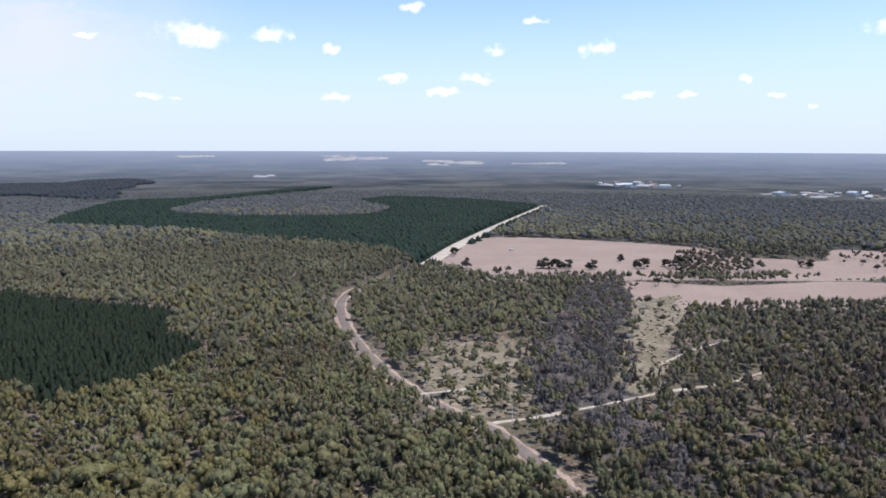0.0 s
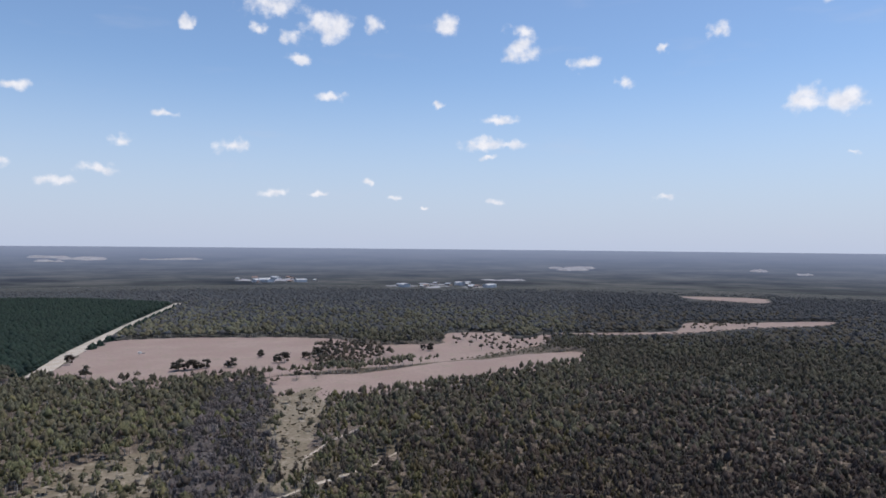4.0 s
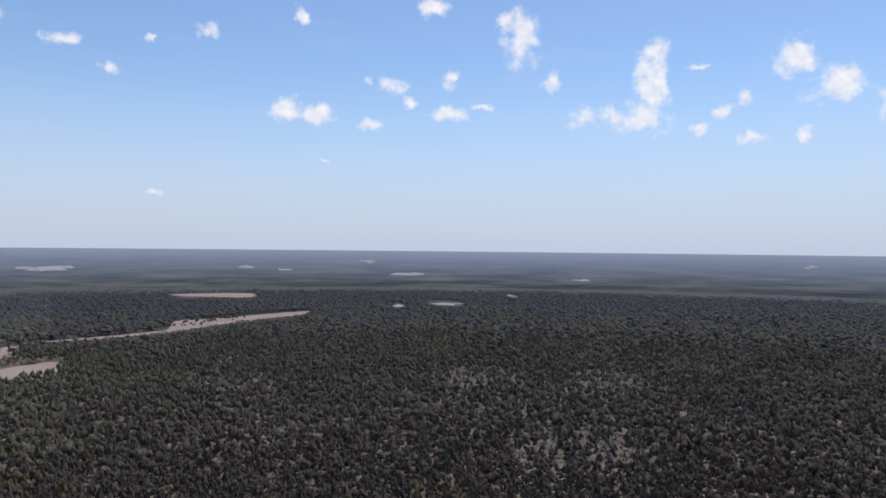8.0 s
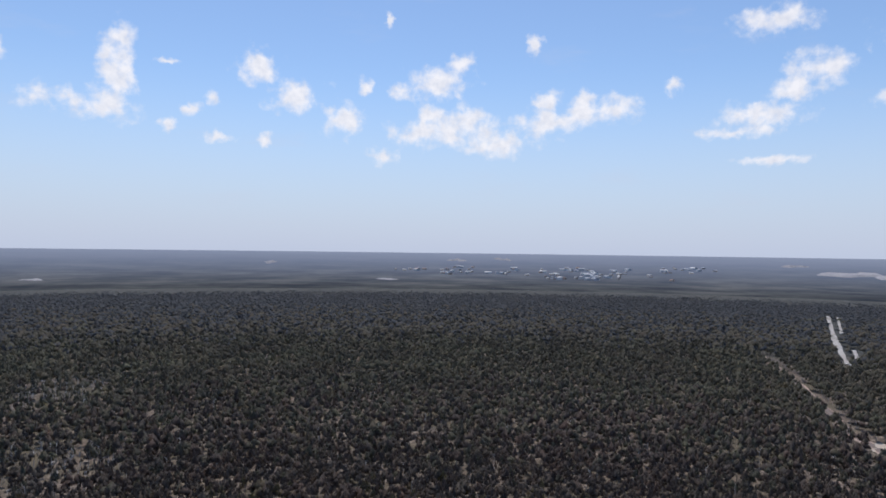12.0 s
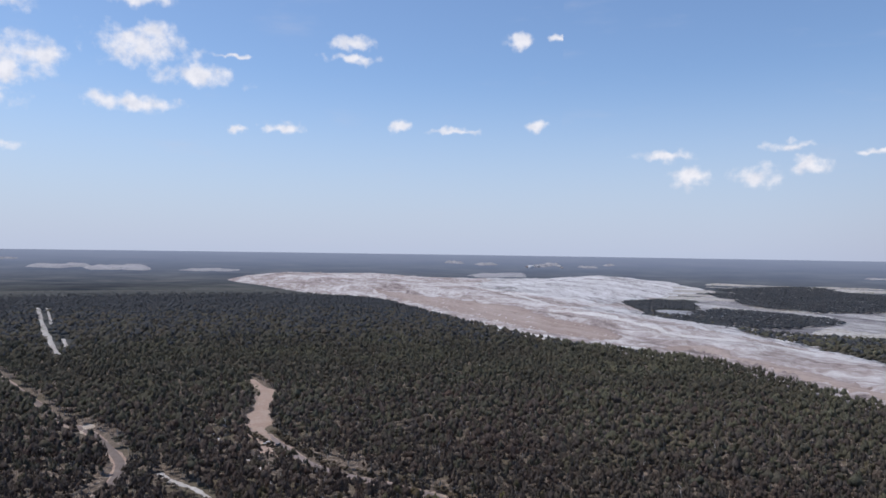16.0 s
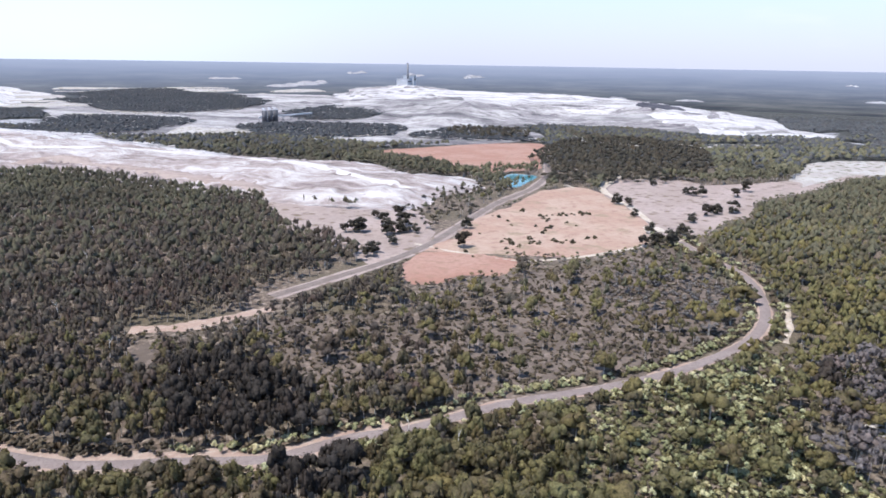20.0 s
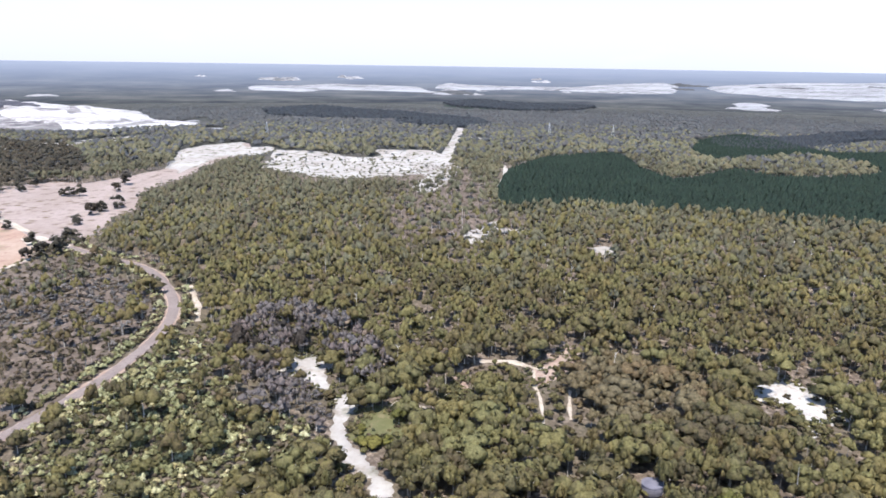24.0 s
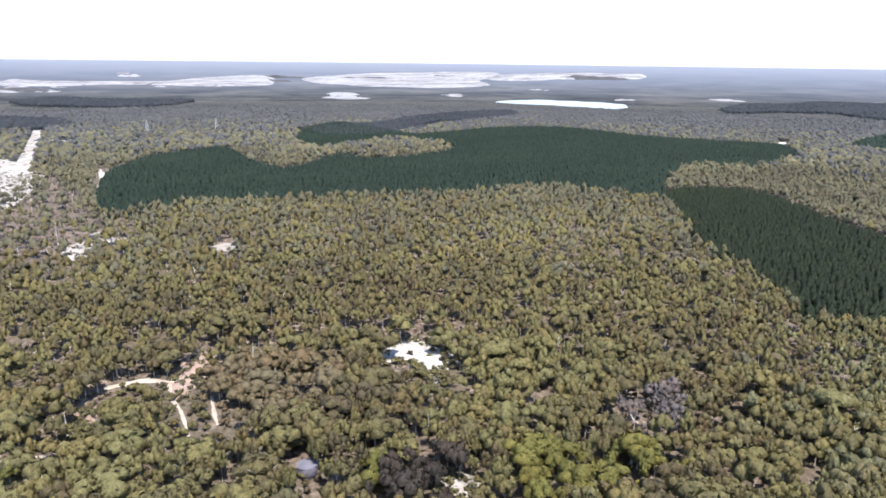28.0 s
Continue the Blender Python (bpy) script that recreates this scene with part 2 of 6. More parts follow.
def leaves(name, dark, mid, light, brown=None):
    """Foliage: each tree its own tone from tint, each leaf spray a little lighter or darker."""
    m, n = material(name, 0.75)
    tint = n.add("ShaderNodeAttribute", 2, attribute_name="tint")
    isl = n.add("ShaderNodeNewGeometry", 8)
    big = n.noise(n.pos, 0.012, 3.0)
    f = n.math("ADD", n.math("MULTIPLY", tint, 0.7), n.math("MULTIPLY", n.math("SUBTRACT", big, 0.5), 0.9))
    f = n.math("ADD", f, n.math("MULTIPLY", n.math("SUBTRACT", isl, 0.5), 0.26))
    if brown:
        col = n.ramp(f, (0.0, brown), (0.22, dark), (0.5, mid), (0.95, light))
    else:
        col = n.ramp(f, (0.0, dark), (0.45, mid), (0.95, light))
    hue = n.ramp(n.math("FRACT", n.math("MULTIPLY", tint, 41.3)), (0.0, (1.07, 0.97, 0.93)), (0.35, (1.01, 1.0, 0.98)), (0.7, (0.98, 1.0, 1.0)), (1.0, (0.92, 0.97, 1.02)))
    col = n.mix(1.0, col, hue, "MULTIPLY")
    mott = n.noise(n.pos, 1.3, 4.0, 0.75)
    col = n.mix(1.0, col, n.ramp(mott, (0.32, 0.42), (0.5, 0.92), (0.68, 1.42)), "MULTIPLY")
    finish(n, col)
    # light falls on the rounded masses, not on each flat leaf spray
    mass = n.add("ShaderNodeAttribute", 1, attribute_name="shape")
    mass = n.add("ShaderNodeVectorTransform", 0, {0: mass}, vector_type="NORMAL")
    mass.node.convert_from, mass.node.convert_to = "OBJECT", "WORLD"
    mass = n.add("ShaderNodeVectorMath", 0, {0: n.add("ShaderNodeVectorMath", 0, {0: mass, 1: n.add("ShaderNodeVectorMath", 0, {0: n.add("ShaderNodeVectorMath", 0, {0: n.noise(n.pos, 2.2, 3.0, 0.75, out=1), 1: (0.5, 0.5, 0.5)}, operation="SUBTRACT"), 1: (2.4, 2.4, 2.0)}, operation="MULTIPLY")}, operation="ADD")}, operation="NORMALIZE")
    n.tree.links.new(mass, n.bsdf.inputs["Normal"])
    n.bsdf.inputs["Specular IOR Level"].default_value = 0.2
    thin = n.add("ShaderNodeBsdfTranslucent", 0, {0: n.mix(0.5, col, light + (1,)), "Normal": mass})
    both = n.add("ShaderNodeMixShader", 0, {0: 0.26, 1: n.bsdf.outputs[0], 2: thin})
    n.tree.links.new(both, n.out.inputs[0])
    return m


M_LEAF = leaves("eucalypt_leaves", (0.110, 0.092, 0.049), (0.172, 0.153, 0.063), (0.250, 0.229, 0.100), (0.114, 0.087, 0.055))
M_LEAFN = leaves("green_eucalypt_leaves", (0.114, 0.105, 0.062), (0.176, 0.172, 0.084), (0.258, 0.254, 0.128), (0.120, 0.098, 0.066))
# darker, greyer leaves: the look of back-lit crowns put into the colour
M_LEAFS = leaves("backlit_dull_eucalypt_leaves", (0.088, 0.072, 0.060), (0.128, 0.106, 0.075), (0.182, 0.152, 0.098), (0.104, 0.074, 0.060))
# the next two have distance haze mixed into the leaf colour, more in the second
M_LEAFD = leaves("hazed_far_eucalypt_leaves", (0.098, 0.091, 0.062), (0.152, 0.143, 0.088), (0.228, 0.214, 0.130), (0.090, 0.078, 0.058))
M_LEAFF = leaves("hazed_distant_canopy", (0.060, 0.063, 0.067), (0.096, 0.100, 0.103), (0.148, 0.149, 0.147))
M_PINE = leaves("pine_needles", (0.016, 0.025, 0.014), (0.022, 0.034, 0.018), (0.031, 0.046, 0.023))
# copies for farther pines: blue haze mixed into the needles, stronger in the second
M_PINE3 = leaves("hazed_blue_green_pine_needles", (0.017, 0.031, 0.023), (0.024, 0.043, 0.031), (0.034, 0.058, 0.040))
M_PINE2 = leaves("hazed_far_pine_needles", (0.036, 0.042, 0.050), (0.049, 0.056, 0.065), (0.066, 0.074, 0.080))
M_DEAD = leaves("bare_twigs", (0.112, 0.096, 0.090), (0.184, 0.160, 0.152), (0.285, 0.252, 0.242))
M_BLOOM = leaves("pale_blossom", (0.20, 0.20, 0.095), (0.40, 0.39, 0.21), (0.68, 0.65, 0.42))
M_OAK = leaves("dark_sheoak_needles", (0.036, 0.030, 0.025), (0.056, 0.046, 0.038), (0.090, 0.073, 0.056))
M_TAN = leaves("tan_scrub_leaves", (0.125, 0.100, 0.060), (0.195, 0.155, 0.085), (0.280, 0.222, 0.125))
M_LIME = leaves("yellow_green_leaves", (0.090, 0.088, 0.028), (0.150, 0.142, 0.040), (0.225, 0.208, 0.058))
M_GREYSH = leaves("grey_heath_leaves", (0.090, 0.082, 0.076), (0.165, 0.150, 0.140), (0.300, 0.280, 0.265))
M_OLIVE = leaves("olive_shrub", (0.091, 0.086, 0.047), (0.150, 0.140, 0.065), (0.247, 0.221, 0.098))
M_SHRUB = leaves("dry_shrub", (0.074, 0.060, 0.042), (0.124, 0.100, 0.066), (0.200, 0.156, 0.102))

M_BARK, n_ = material("pale_bark", 0.9)
finish(n_, n_.ramp(n_.noise(n_.pos, 1.3, 5.0), (0.3, (0.24, 0.205, 0.17)), (0.6, (0.52, 0.48, 0.42))), n_.noise(n_.pos, 6.0), 0.5, 0.05)

# ground: leaf litter and low scrub close by, passing into closed canopy where single trees can no longer be told apart
M_GROUND, n_ = material("forest_ground", 0.95)
rad_ = n_.add("ShaderNodeVectorMath", 1, {0: n_.add("ShaderNodeVectorMath", 0, {0: n_.pos, 1: (1, 1, 0)}, operation="MULTIPLY")}, operation="LENGTH")
lit_ = n_.ramp(n_.noise(n_.pos, 0.35, 6.0, 0.65), (0.25, (0.060, 0.045, 0.033)), (0.5, (0.125, 0.096, 0.074)), (0.70, (0.36, 0.295, 0.235)))
brd_ = n_.noise(n_.pos, 0.02, 4.0)
lit_ = n_.mix(n_.span(brd_, 0.42, 0.62), lit_, n_.ramp(n_.noise(n_.pos, 0.6, 5.0), (0.3, (0.065, 0.056, 0.034)), (0.7, (0.155, 0.125, 0.088))))
can_v = n_.add("ShaderNodeTexVoronoi", 0, {"Vector": n_.pos, "Scale": 0.13})
can_ = n_.ramp(n_.math("ADD", n_.math("MULTIPLY", can_v, 0.35), n_.math("MULTIPLY", n_.noise(n_.pos, 0.006, 6.0, 0.6), 0.8)),
               (0.25, (0.042, 0.043, 0.039)), (0.5, (0.056, 0.056, 0.050)), (0.8, (0.080, 0.078, 0.066)))
far_ = n_.span(rad_, 780.0, 1000.0)
finish(n_, n_.mix(far_, lit_, can_), n_.mix(far_, n_.noise(n_.pos, 0.5), n_.math("MULTIPLY", can_v, -6.0)), 0.8, 1.0)

# the far distance: wooded plain, the haze of kilometres of air put into colour and glow
M_DIST, n_ = material("hazed_distant_woods", 1.0)
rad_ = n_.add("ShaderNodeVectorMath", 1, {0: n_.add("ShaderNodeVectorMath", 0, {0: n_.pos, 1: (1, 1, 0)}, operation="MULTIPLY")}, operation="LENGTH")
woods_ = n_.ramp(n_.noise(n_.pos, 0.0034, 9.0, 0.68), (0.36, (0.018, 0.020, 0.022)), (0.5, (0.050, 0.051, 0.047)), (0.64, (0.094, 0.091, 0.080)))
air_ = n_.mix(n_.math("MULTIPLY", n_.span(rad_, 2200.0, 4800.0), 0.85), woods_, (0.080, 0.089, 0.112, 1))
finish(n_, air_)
# haze as emission: bluer and brighter with radius, though nothing here is a lamp
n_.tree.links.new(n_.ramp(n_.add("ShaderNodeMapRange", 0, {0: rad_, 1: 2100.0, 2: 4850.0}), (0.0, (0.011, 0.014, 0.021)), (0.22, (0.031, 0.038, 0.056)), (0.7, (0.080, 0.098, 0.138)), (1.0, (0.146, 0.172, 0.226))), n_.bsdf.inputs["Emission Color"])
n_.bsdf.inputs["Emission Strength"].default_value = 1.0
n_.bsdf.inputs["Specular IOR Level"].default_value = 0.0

M_PINK = soil("pink_paddock", (0.277, 0.198, 0.165), (0.310, 0.231, 0.191), (0.264, 0.211, 0.158), 0.3, 0.012, relief=0.2)
M_GREYF = soil("grey_paddock", (0.292, 0.232, 0.202), (0.345, 0.278, 0.248), (0.252, 0.196, 0.165), 0.3, 0.02, relief=0.2, spots=(0.09, (0.150, 0.113, 0.081)))
M_ORANGE = soil("ochre_paddock", (0.335, 0.220, 0.165), (0.39, 0.29, 0.225), (0.28, 0.178, 0.135), 0.3, 0.02, relief=0.25, spots=(0.05, (0.25, 0.19, 0.13)))
M_RED = soil("red_earth", (0.295, 0.158, 0.116), (0.345, 0.215, 0.165), (0.262, 0.165, 0.118), 0.3, 0.02, relief=0.25)
M_WHITE = soil("white_sand", (0.43, 0.40, 0.365), (0.50, 0.475, 0.445), (0.30, 0.25, 0.20), 0.4, 0.06, relief=0.4)
M_SAND = soil("pale_sand", (0.35, 0.32, 0.288), (0.43, 0.405, 0.375), (0.25, 0.212, 0.172), 0.3, 0.02, relief=0.3, spots=(0.08, (0.10, 0.095, 0.05)))


def spoil(name, stops, heading, coal=None, long=3.2):
    """Tipped overburden: broken bands of grey, pink and white along the benches, heaps and wheel-worn ground between."""
    m, n = material(name, 0.95)
    bend = n.add("ShaderNodeVectorMath", 0, {0: n.noise(n.pos, 0.006, 3.0, 0.6, out=1), 1: (130, 130, 0)}, operation="MULTIPLY")
    v = n.add("ShaderNodeVectorMath", 0, {0: n.pos, 1: bend}, operation="ADD")
    v = n.add("ShaderNodeMapping", 0, {"Vector": v, "Rotation": (0, 0, radians(heading)), "Scale": (long, 1, 4)}, vector_type="TEXTURE")
    f = n.math("ADD", n.math("MULTIPLY", n.noise(v, 0.011, 8.0, 0.68), 0.52), n.math("MULTIPLY", n.noise(v, 0.075, 6.0, 0.7), 0.48))
    g = n.noise(n.pos, 0.10, 6.0, 0.7)
    f = n.math("ADD", n.math("MULTIPLY", n.math("SUBTRACT", f, 0.5), 1.35), 0.5)
    col = n.ramp(n.math("ADD", f, n.math("MULTIPLY", n.math("SUBTRACT", g, 0.5), 0.2)), *stops)
    if coal:
        col = n.mix(n.math("MULTIPLY", n.span(n.noise(v, 0.0075, 5.0), 0.50, 0.60), 0.55), col, (*coal, 1))
    finish(n, col, n.math("ADD", n.math("MULTIPLY", g, 3.0), n.math("MULTIPLY", f, 14.0)), 1.0, 1.0)
    return m


M_SPOIL = spoil("mine_spoil", ((0.36, (0.160, 0.128, 0.118)), (0.43, (0.285, 0.232, 0.214)), (0.49, (0.375, 0.318, 0.296)), (0.55, (0.485, 0.440, 0.418)), (0.62, (0.600, 0.572, 0.552))), 122)
M_SLOPE = soil("spoil_slope", (0.29, 0.225, 0.195), (0.35, 0.285, 0.25), (0.25, 0.19, 0.16), 0.15, 0.02, streak=122, relief=0.8)
M_HAUL = soil("white_haul_road", (0.56, 0.53, 0.50), (0.62, 0.60, 0.57), (0.48, 0.44, 0.41), 0.3, 0.03, relief=0.3)
# soil of the far clearings, greyed so that haze sits in its colour
M_FARCL = soil("hazed_far_clearing_soil", (0.27, 0.26, 0.27), (0.36, 0.35, 0.35), (0.16, 0.16, 0.16), 0.02, 0.02, relief=0.2)
M_PIT = spoil("open_cut", ((0.36, (0.105, 0.098, 0.106)), (0.43, (0.200, 0.184, 0.187)), (0.49, (0.300, 0.278, 0.274)), (0.55, (0.405, 0.382, 0.366)), (0.61, (0.510, 0.490, 0.470))), 122, (0.066, 0.062, 0.070))
M_SALT = spoil("salt_flat", ((0.40, (0.13, 0.13, 0.135)), (0.45, (0.235, 0.231, 0.235)), (0.52, (0.33, 0.327, 0.333)), (0.6, (0.39, 0.392, 0.40))), 90)
M_SCRUB = soil("grassy_scrub", (0.172, 0.138, 0.092), (0.235, 0.195, 0.138), (0.315, 0.265, 0.20), 0.35, 0.03, relief=0.5, spots=(0.35, (0.08, 0.072, 0.042)))
M_DRY = soil("dry_heath_floor", (0.112, 0.087, 0.068), (0.158, 0.124, 0.099), (0.225, 0.178, 0.146), 0.5, 0.03, relief=0.4)
M_BURNT = soil("burnt_ground", (0.070, 0.060, 0.056), (0.104, 0.089, 0.083), (0.175, 0.147, 0.128), 0.4, 0.05, relief=0.4)
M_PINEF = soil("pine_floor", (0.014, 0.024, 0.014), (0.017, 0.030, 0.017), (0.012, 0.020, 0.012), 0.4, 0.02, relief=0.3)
M_GRAVEL = soil("gravel_verge", (0.32, 0.224, 0.176), (0.368, 0.28, 0.224), (0.4, 0.336, 0.272), 0.6, 0.08, relief=0.3)
M_TRACK = soil("sandy_track", (0.416, 0.352, 0.28), (0.496, 0.44, 0.368), (0.352, 0.288, 0.216), 0.6, 0.08, relief=0.3)
M_ROADP = soil("worn_pinkish_asphalt", (0.212, 0.170, 0.154), (0.250, 0.206, 0.188), (0.185, 0.150, 0.136), 1.2, 0.1, relief=0.15)
M_ASPHALT = soil("worn_asphalt", (0.165, 0.132, 0.116), (0.205, 0.168, 0.148), (0.14, 0.115, 0.102), 1.2, 0.1, relief=0.15)

M_CREST = spoil("white_spoil", ((0.38, (0.21, 0.195, 0.19)), (0.45, (0.40, 0.375, 0.365)), (0.52, (0.53, 0.51, 0.50)), (0.6, (0.63, 0.615, 0.605))), 122)
M_COAL = soil("coal", (0.045, 0.045, 0.055), (0.075, 0.072, 0.085), (0.13, 0.125, 0.135), 0.1, 0.02, relief=0.5)
M_FARW = soil("far_woods", (0.060, 0.062, 0.066), (0.078, 0.080, 0.082), (0.098, 0.098, 0.098), 0.06, 0.006, relief=0.8)
M_LAWN = soil("dry_lawn", (0.120, 0.120, 0.052), (0.155, 0.148, 0.068), (0.20, 0.165, 0.095), 0.5, 0.06, relief=0.3)
M_WATER, n_ = material("pond_water", 0.08)
finish(n_, n_.ramp(n_.noise(n_.pos, 0.02), (0.3, (0.05, 0.17, 0.20)), (0.7, (0.08, 0.22, 0.25))))


def plain(name, col, rough=0.8, metal=0.0, vary=0.25, scale=0.6):
    m, n = material(name, rough, metal)
    f = n.noise(n.pos, scale, 5.0)
    finish(n, n.mix(n.span(f, 0.3, 0.7), tuple(c * (1 - vary) for c in col) + (1,), (*col, 1)))
    return m


M_STAG = plain("bleached_wood", (0.60, 0.56, 0.50), 0.9)
M_CONC = plain("weathered_concrete", (0.22, 0.22, 0.23), scale=0.1)
M_STEEL = plain("pale_steel_sheet", (0.62, 0.63, 0.65), 0.5, 0.2, scale=0.05)
M_DARKST = plain("dark_steel", (0.12, 0.12, 0.13), 0.6, 0.3)
M_ROOFW = plain("white_roof_sheet", (0.55, 0.54, 0.53), 0.7)
M_ROOFG = plain("grey_roof_sheet", (0.40, 0.40, 0.42), 0.5)
M_ROOFR = plain("red_roof_tiles", (0.30, 0.20, 0.165), 0.8)
M_BRICK = plain("pale_house_wall", (0.55, 0.47, 0.40), 0.85)
M_GLASS = plain("dark_window_glass", (0.03, 0.035, 0.04), 0.1)
M_LAKE = plain("milky_lake_water", (0.46, 0.54, 0.56), 0.3, scale=0.01)
M_TANK = plain("lavender_grey_tank", (0.17, 0.165, 0.20), 0.8)
M_BUSH = leaves("dull_bush_leaves", (0.085, 0.074, 0.044), (0.135, 0.112, 0.070), (0.190, 0.155, 0.100))
M_OAK2 = leaves("dark_paddock_leaves", (0.044, 0.039, 0.030), (0.072, 0.063, 0.046), (0.115, 0.096, 0.066))

# ---- plan ----
PLAN = {}
PLAN["pine_near"] = [(-455, 499), (-448, 550), (-411, 576), (-352, 555), (-366, 564), (-321, 535), (-268, 509), (-228, 505), (-196, 487), (-176, 435), (-139, 397), (-141, 363), (-151, 337), (-167, 312), (-183, 301), (-172, 295), (-200, 316), (-237, 341), (-264, 356), (-300, 369), (-326, 392), (-372, 430)]
PLAN["pine_mid"] = [(-786, 53), (-897, 108), (-953, 206), (-831, 212), (-744, 232), (-821, 322), (-769, 345), (-795, 462), (-860, 509), (-976, 477), (-906, 323), (-1120, 371), (-1249, 492), (-1092, 512), (-1001, 529), (-1043, 711), (-994, 826), (-812, 851), (-648, 946), (-568, 869), (-524, 728), (-553, 656), (-502, 554), (-427, 468), (-476, 439), (-522, 410), (-528, 314), (-563, 199), (-586, 97), (-575, 33)]
PLAN["pine_far"] = [(-660, 1239), (-701, 1515), (-587, 1592), (-521, 1716), (-447, 1939), (-330, 2094), (-525, 1523), (-500, 1268), (-352, 1184), (-217, 1189), (-125, 1235), (-106, 1386), (-184, 1573), (-114, 1672), (72, 1585), (204, 1413), (-8, 732), (-16, 690), (-67, 788), (-155, 847), (-272, 914), (-393, 994), (-600, 1052)]
PLAN["pine_back"] = [(-1393, 2191), (-1240, 2269), (-1257, 2486), (-1156, 2575), (-1008, 2396), (-904, 1941), (-742, 1604), (-850, 1599), (-1020, 1735), (-1102, 1731)]
PLAN["pine_strip"] = [(-1277, 1614), (-1362, 1831), (-1228, 2297), (-985, 1847), (-1105, 1642), (-1131, 1462)]
PLAN["pine_band"] = [(-1202, 400), (-1222, 537), (-1403, 822), (-1404, 984), (-1291, 906), (-1176, 668), (-1063, 526), (-1043, 375)]
PLAN["field_a"] = [(-7, 689), (55, 930), (138, 933), (214, 901), (260, 881), (310, 843), (333, 770), (455, 718), (403, 635), (311, 625), (212, 631), (153, 621), (102, 620), (42, 618)]
PLAN["field_b"] = [(150, 562), (172, 623), (252, 604), (346, 625), (406, 622), (468, 629), (526, 614), (460, 546), (396, 537), (320, 516), (230, 505), (173, 498)]
PLAN["field_b2"] = [(409, 739), (471, 828), (538, 803), (527, 740), (588, 758), (529, 689), (428, 644), (399, 644), (359, 759)]
PLAN["creek_bed"] = [(599, 763), (667, 743), (718, 722), (783, 709), (831, 748), (891, 782), (949, 746), (1023, 728), (1118, 686), (1044, 658), (926, 681), (844, 685), (757, 685), (699, 703), (650, 724)]
PLAN["creek_far"] = [(1352, 1209), (1428, 1156), (1464, 1045), (1351, 990), (1318, 1120)]
PLAN["open_scrub"] = [(-21, 371), (-8, 413), (24, 426), (55, 423), (49, 362), (38, 319), (29, 295), (14, 295), (-1, 323)]
PLAN["burnt"] = [(45, 366), (77, 469), (125, 592), (160, 593), (116, 412), (92, 314), (92, 258), (95, 222), (70, 221), (65, 274), (55, 296), (37, 296)]
PLAN["open_pale"] = [(153, 547), (195, 559), (180, 491), (150, 430), (131, 383), (108, 336), (93, 332), (97, 382), (114, 444)]
PLAN["mine"] = [(1229, -2441), (1278, -2795), (970, -2911), (694, -3005), (435, -2726), (174, -2752), (-4, -3109), (-209, -3153), (-410, -2932), (-379, -2418), (-259, -1940), (-153, -1780), (-172, -1462), (-161, -1368), (-278, -1186), (-280, -1111), (-340, -902), (-382, -811), (-427, -750), (-465, -691), (-467, -633), (-462, -591), (-492, -549), (-462, -490), (-407, -485), (-348, -451), (-306, -484), (-279, -526), (-261, -553), (-233, -616), (-202, -704), (-160, -795), (-100, -844), (-35, -885), (35, -966), (139, -1131), (258, -1337), (457, -1675), (675, -1814), (929, -2102)]
PLAN["mine_field"] = [(-261, -553), (-279, -526), (-306, -484), (-348, -451), (-306, -374), (-275, -356), (-238, -337), (-226, -339), (-235, -376), (-230, -417), (-226, -441), (-237, -482)]
PLAN["pit"] = [(-700, -1506), (-871, -1767), (-1122, -1861), (-1546, -2432), (-1867, -2566), (-1976, -2382), (-1764, -1901), (-1821, -1549), (-1884, -1285), (-1752, -951), (-1593, -741), (-1384, -609), (-1335, -507), (-1151, -599), (-1107, -738), (-1058, -896), (-960, -953), (-847, -1019), (-798, -1116), (-918, -1497), (-953, -1728)]
PLAN["flat_a"] = [(-434, -1244), (-513, -1435), (-650, -1505), (-789, -1646), (-1017, -1925), (-1220, -2075), (-1140, -1841), (-955, -1680), (-789, -1413), (-743, -1261), (-878, -1248), (-1055, -1477), (-1131, -1471), (-1231, -1377), (-967, -1189), (-744, -927), (-611, -909), (-629, -1068), (-559, -1076), (-501, -1111)]
PLAN["flat_c"] = [(-174, -1301), (-229, -1345), (-321, -1327), (-296, -1260), (-208, -1230), (-159, -1196)]
PLAN["flat_d"] = [(-321, -2310), (-444, -2257), (-376, -1677), (-424, -1561), (-374, -1537), (-335, -1643), (-351, -2015), (-273, -1980)]
PLAN["flat_e"] = [(-599, -2926), (-1147, -2713), (-1087, -2520), (-537, -2674)]
PLAN["flat_f"] = [(-1164, -2447), (-1462, -2554), (-1358, -2374), (-1102, -2296)]
PLAN["pink_field"] = [(-532, -791), (-611, -785), (-720, -773), (-802, -722), (-660, -593), (-601, -547), (-518, -573), (-525, -653), (-509, -724)]
PLAN["orange_field"] = [(-424, -414), (-493, -447), (-549, -438), (-501, -344), (-429, -274), (-393, -262), (-339, -276), (-284, -329), (-273, -351), (-315, -358), (-357, -394)]
PLAN["red_field"] = [(-242, -325), (-266, -342), (-283, -333), (-307, -295), (-281, -274), (-256, -286), (-227, -288), (-222, -298)]
PLAN["grey_field"] = [(-537, -398), (-618, -449), (-673, -401), (-667, -371), (-792, -329), (-899, -362), (-1032, -326), (-920, -289), (-813, -296), (-728, -289), (-621, -294), (-555, -266), (-523, -269), (-456, -254), (-427, -263), (-480, -318)]
PLAN["sand_r"] = [(-930, -382), (-1006, -363), (-1039, -328), (-935, -294), (-824, -306), (-797, -325)]
PLAN["strip_g"] = [(-970, -821), (-958, -772), (-987, -605), (-1116, -505), (-1076, -487), (-924, -584), (-879, -719)]
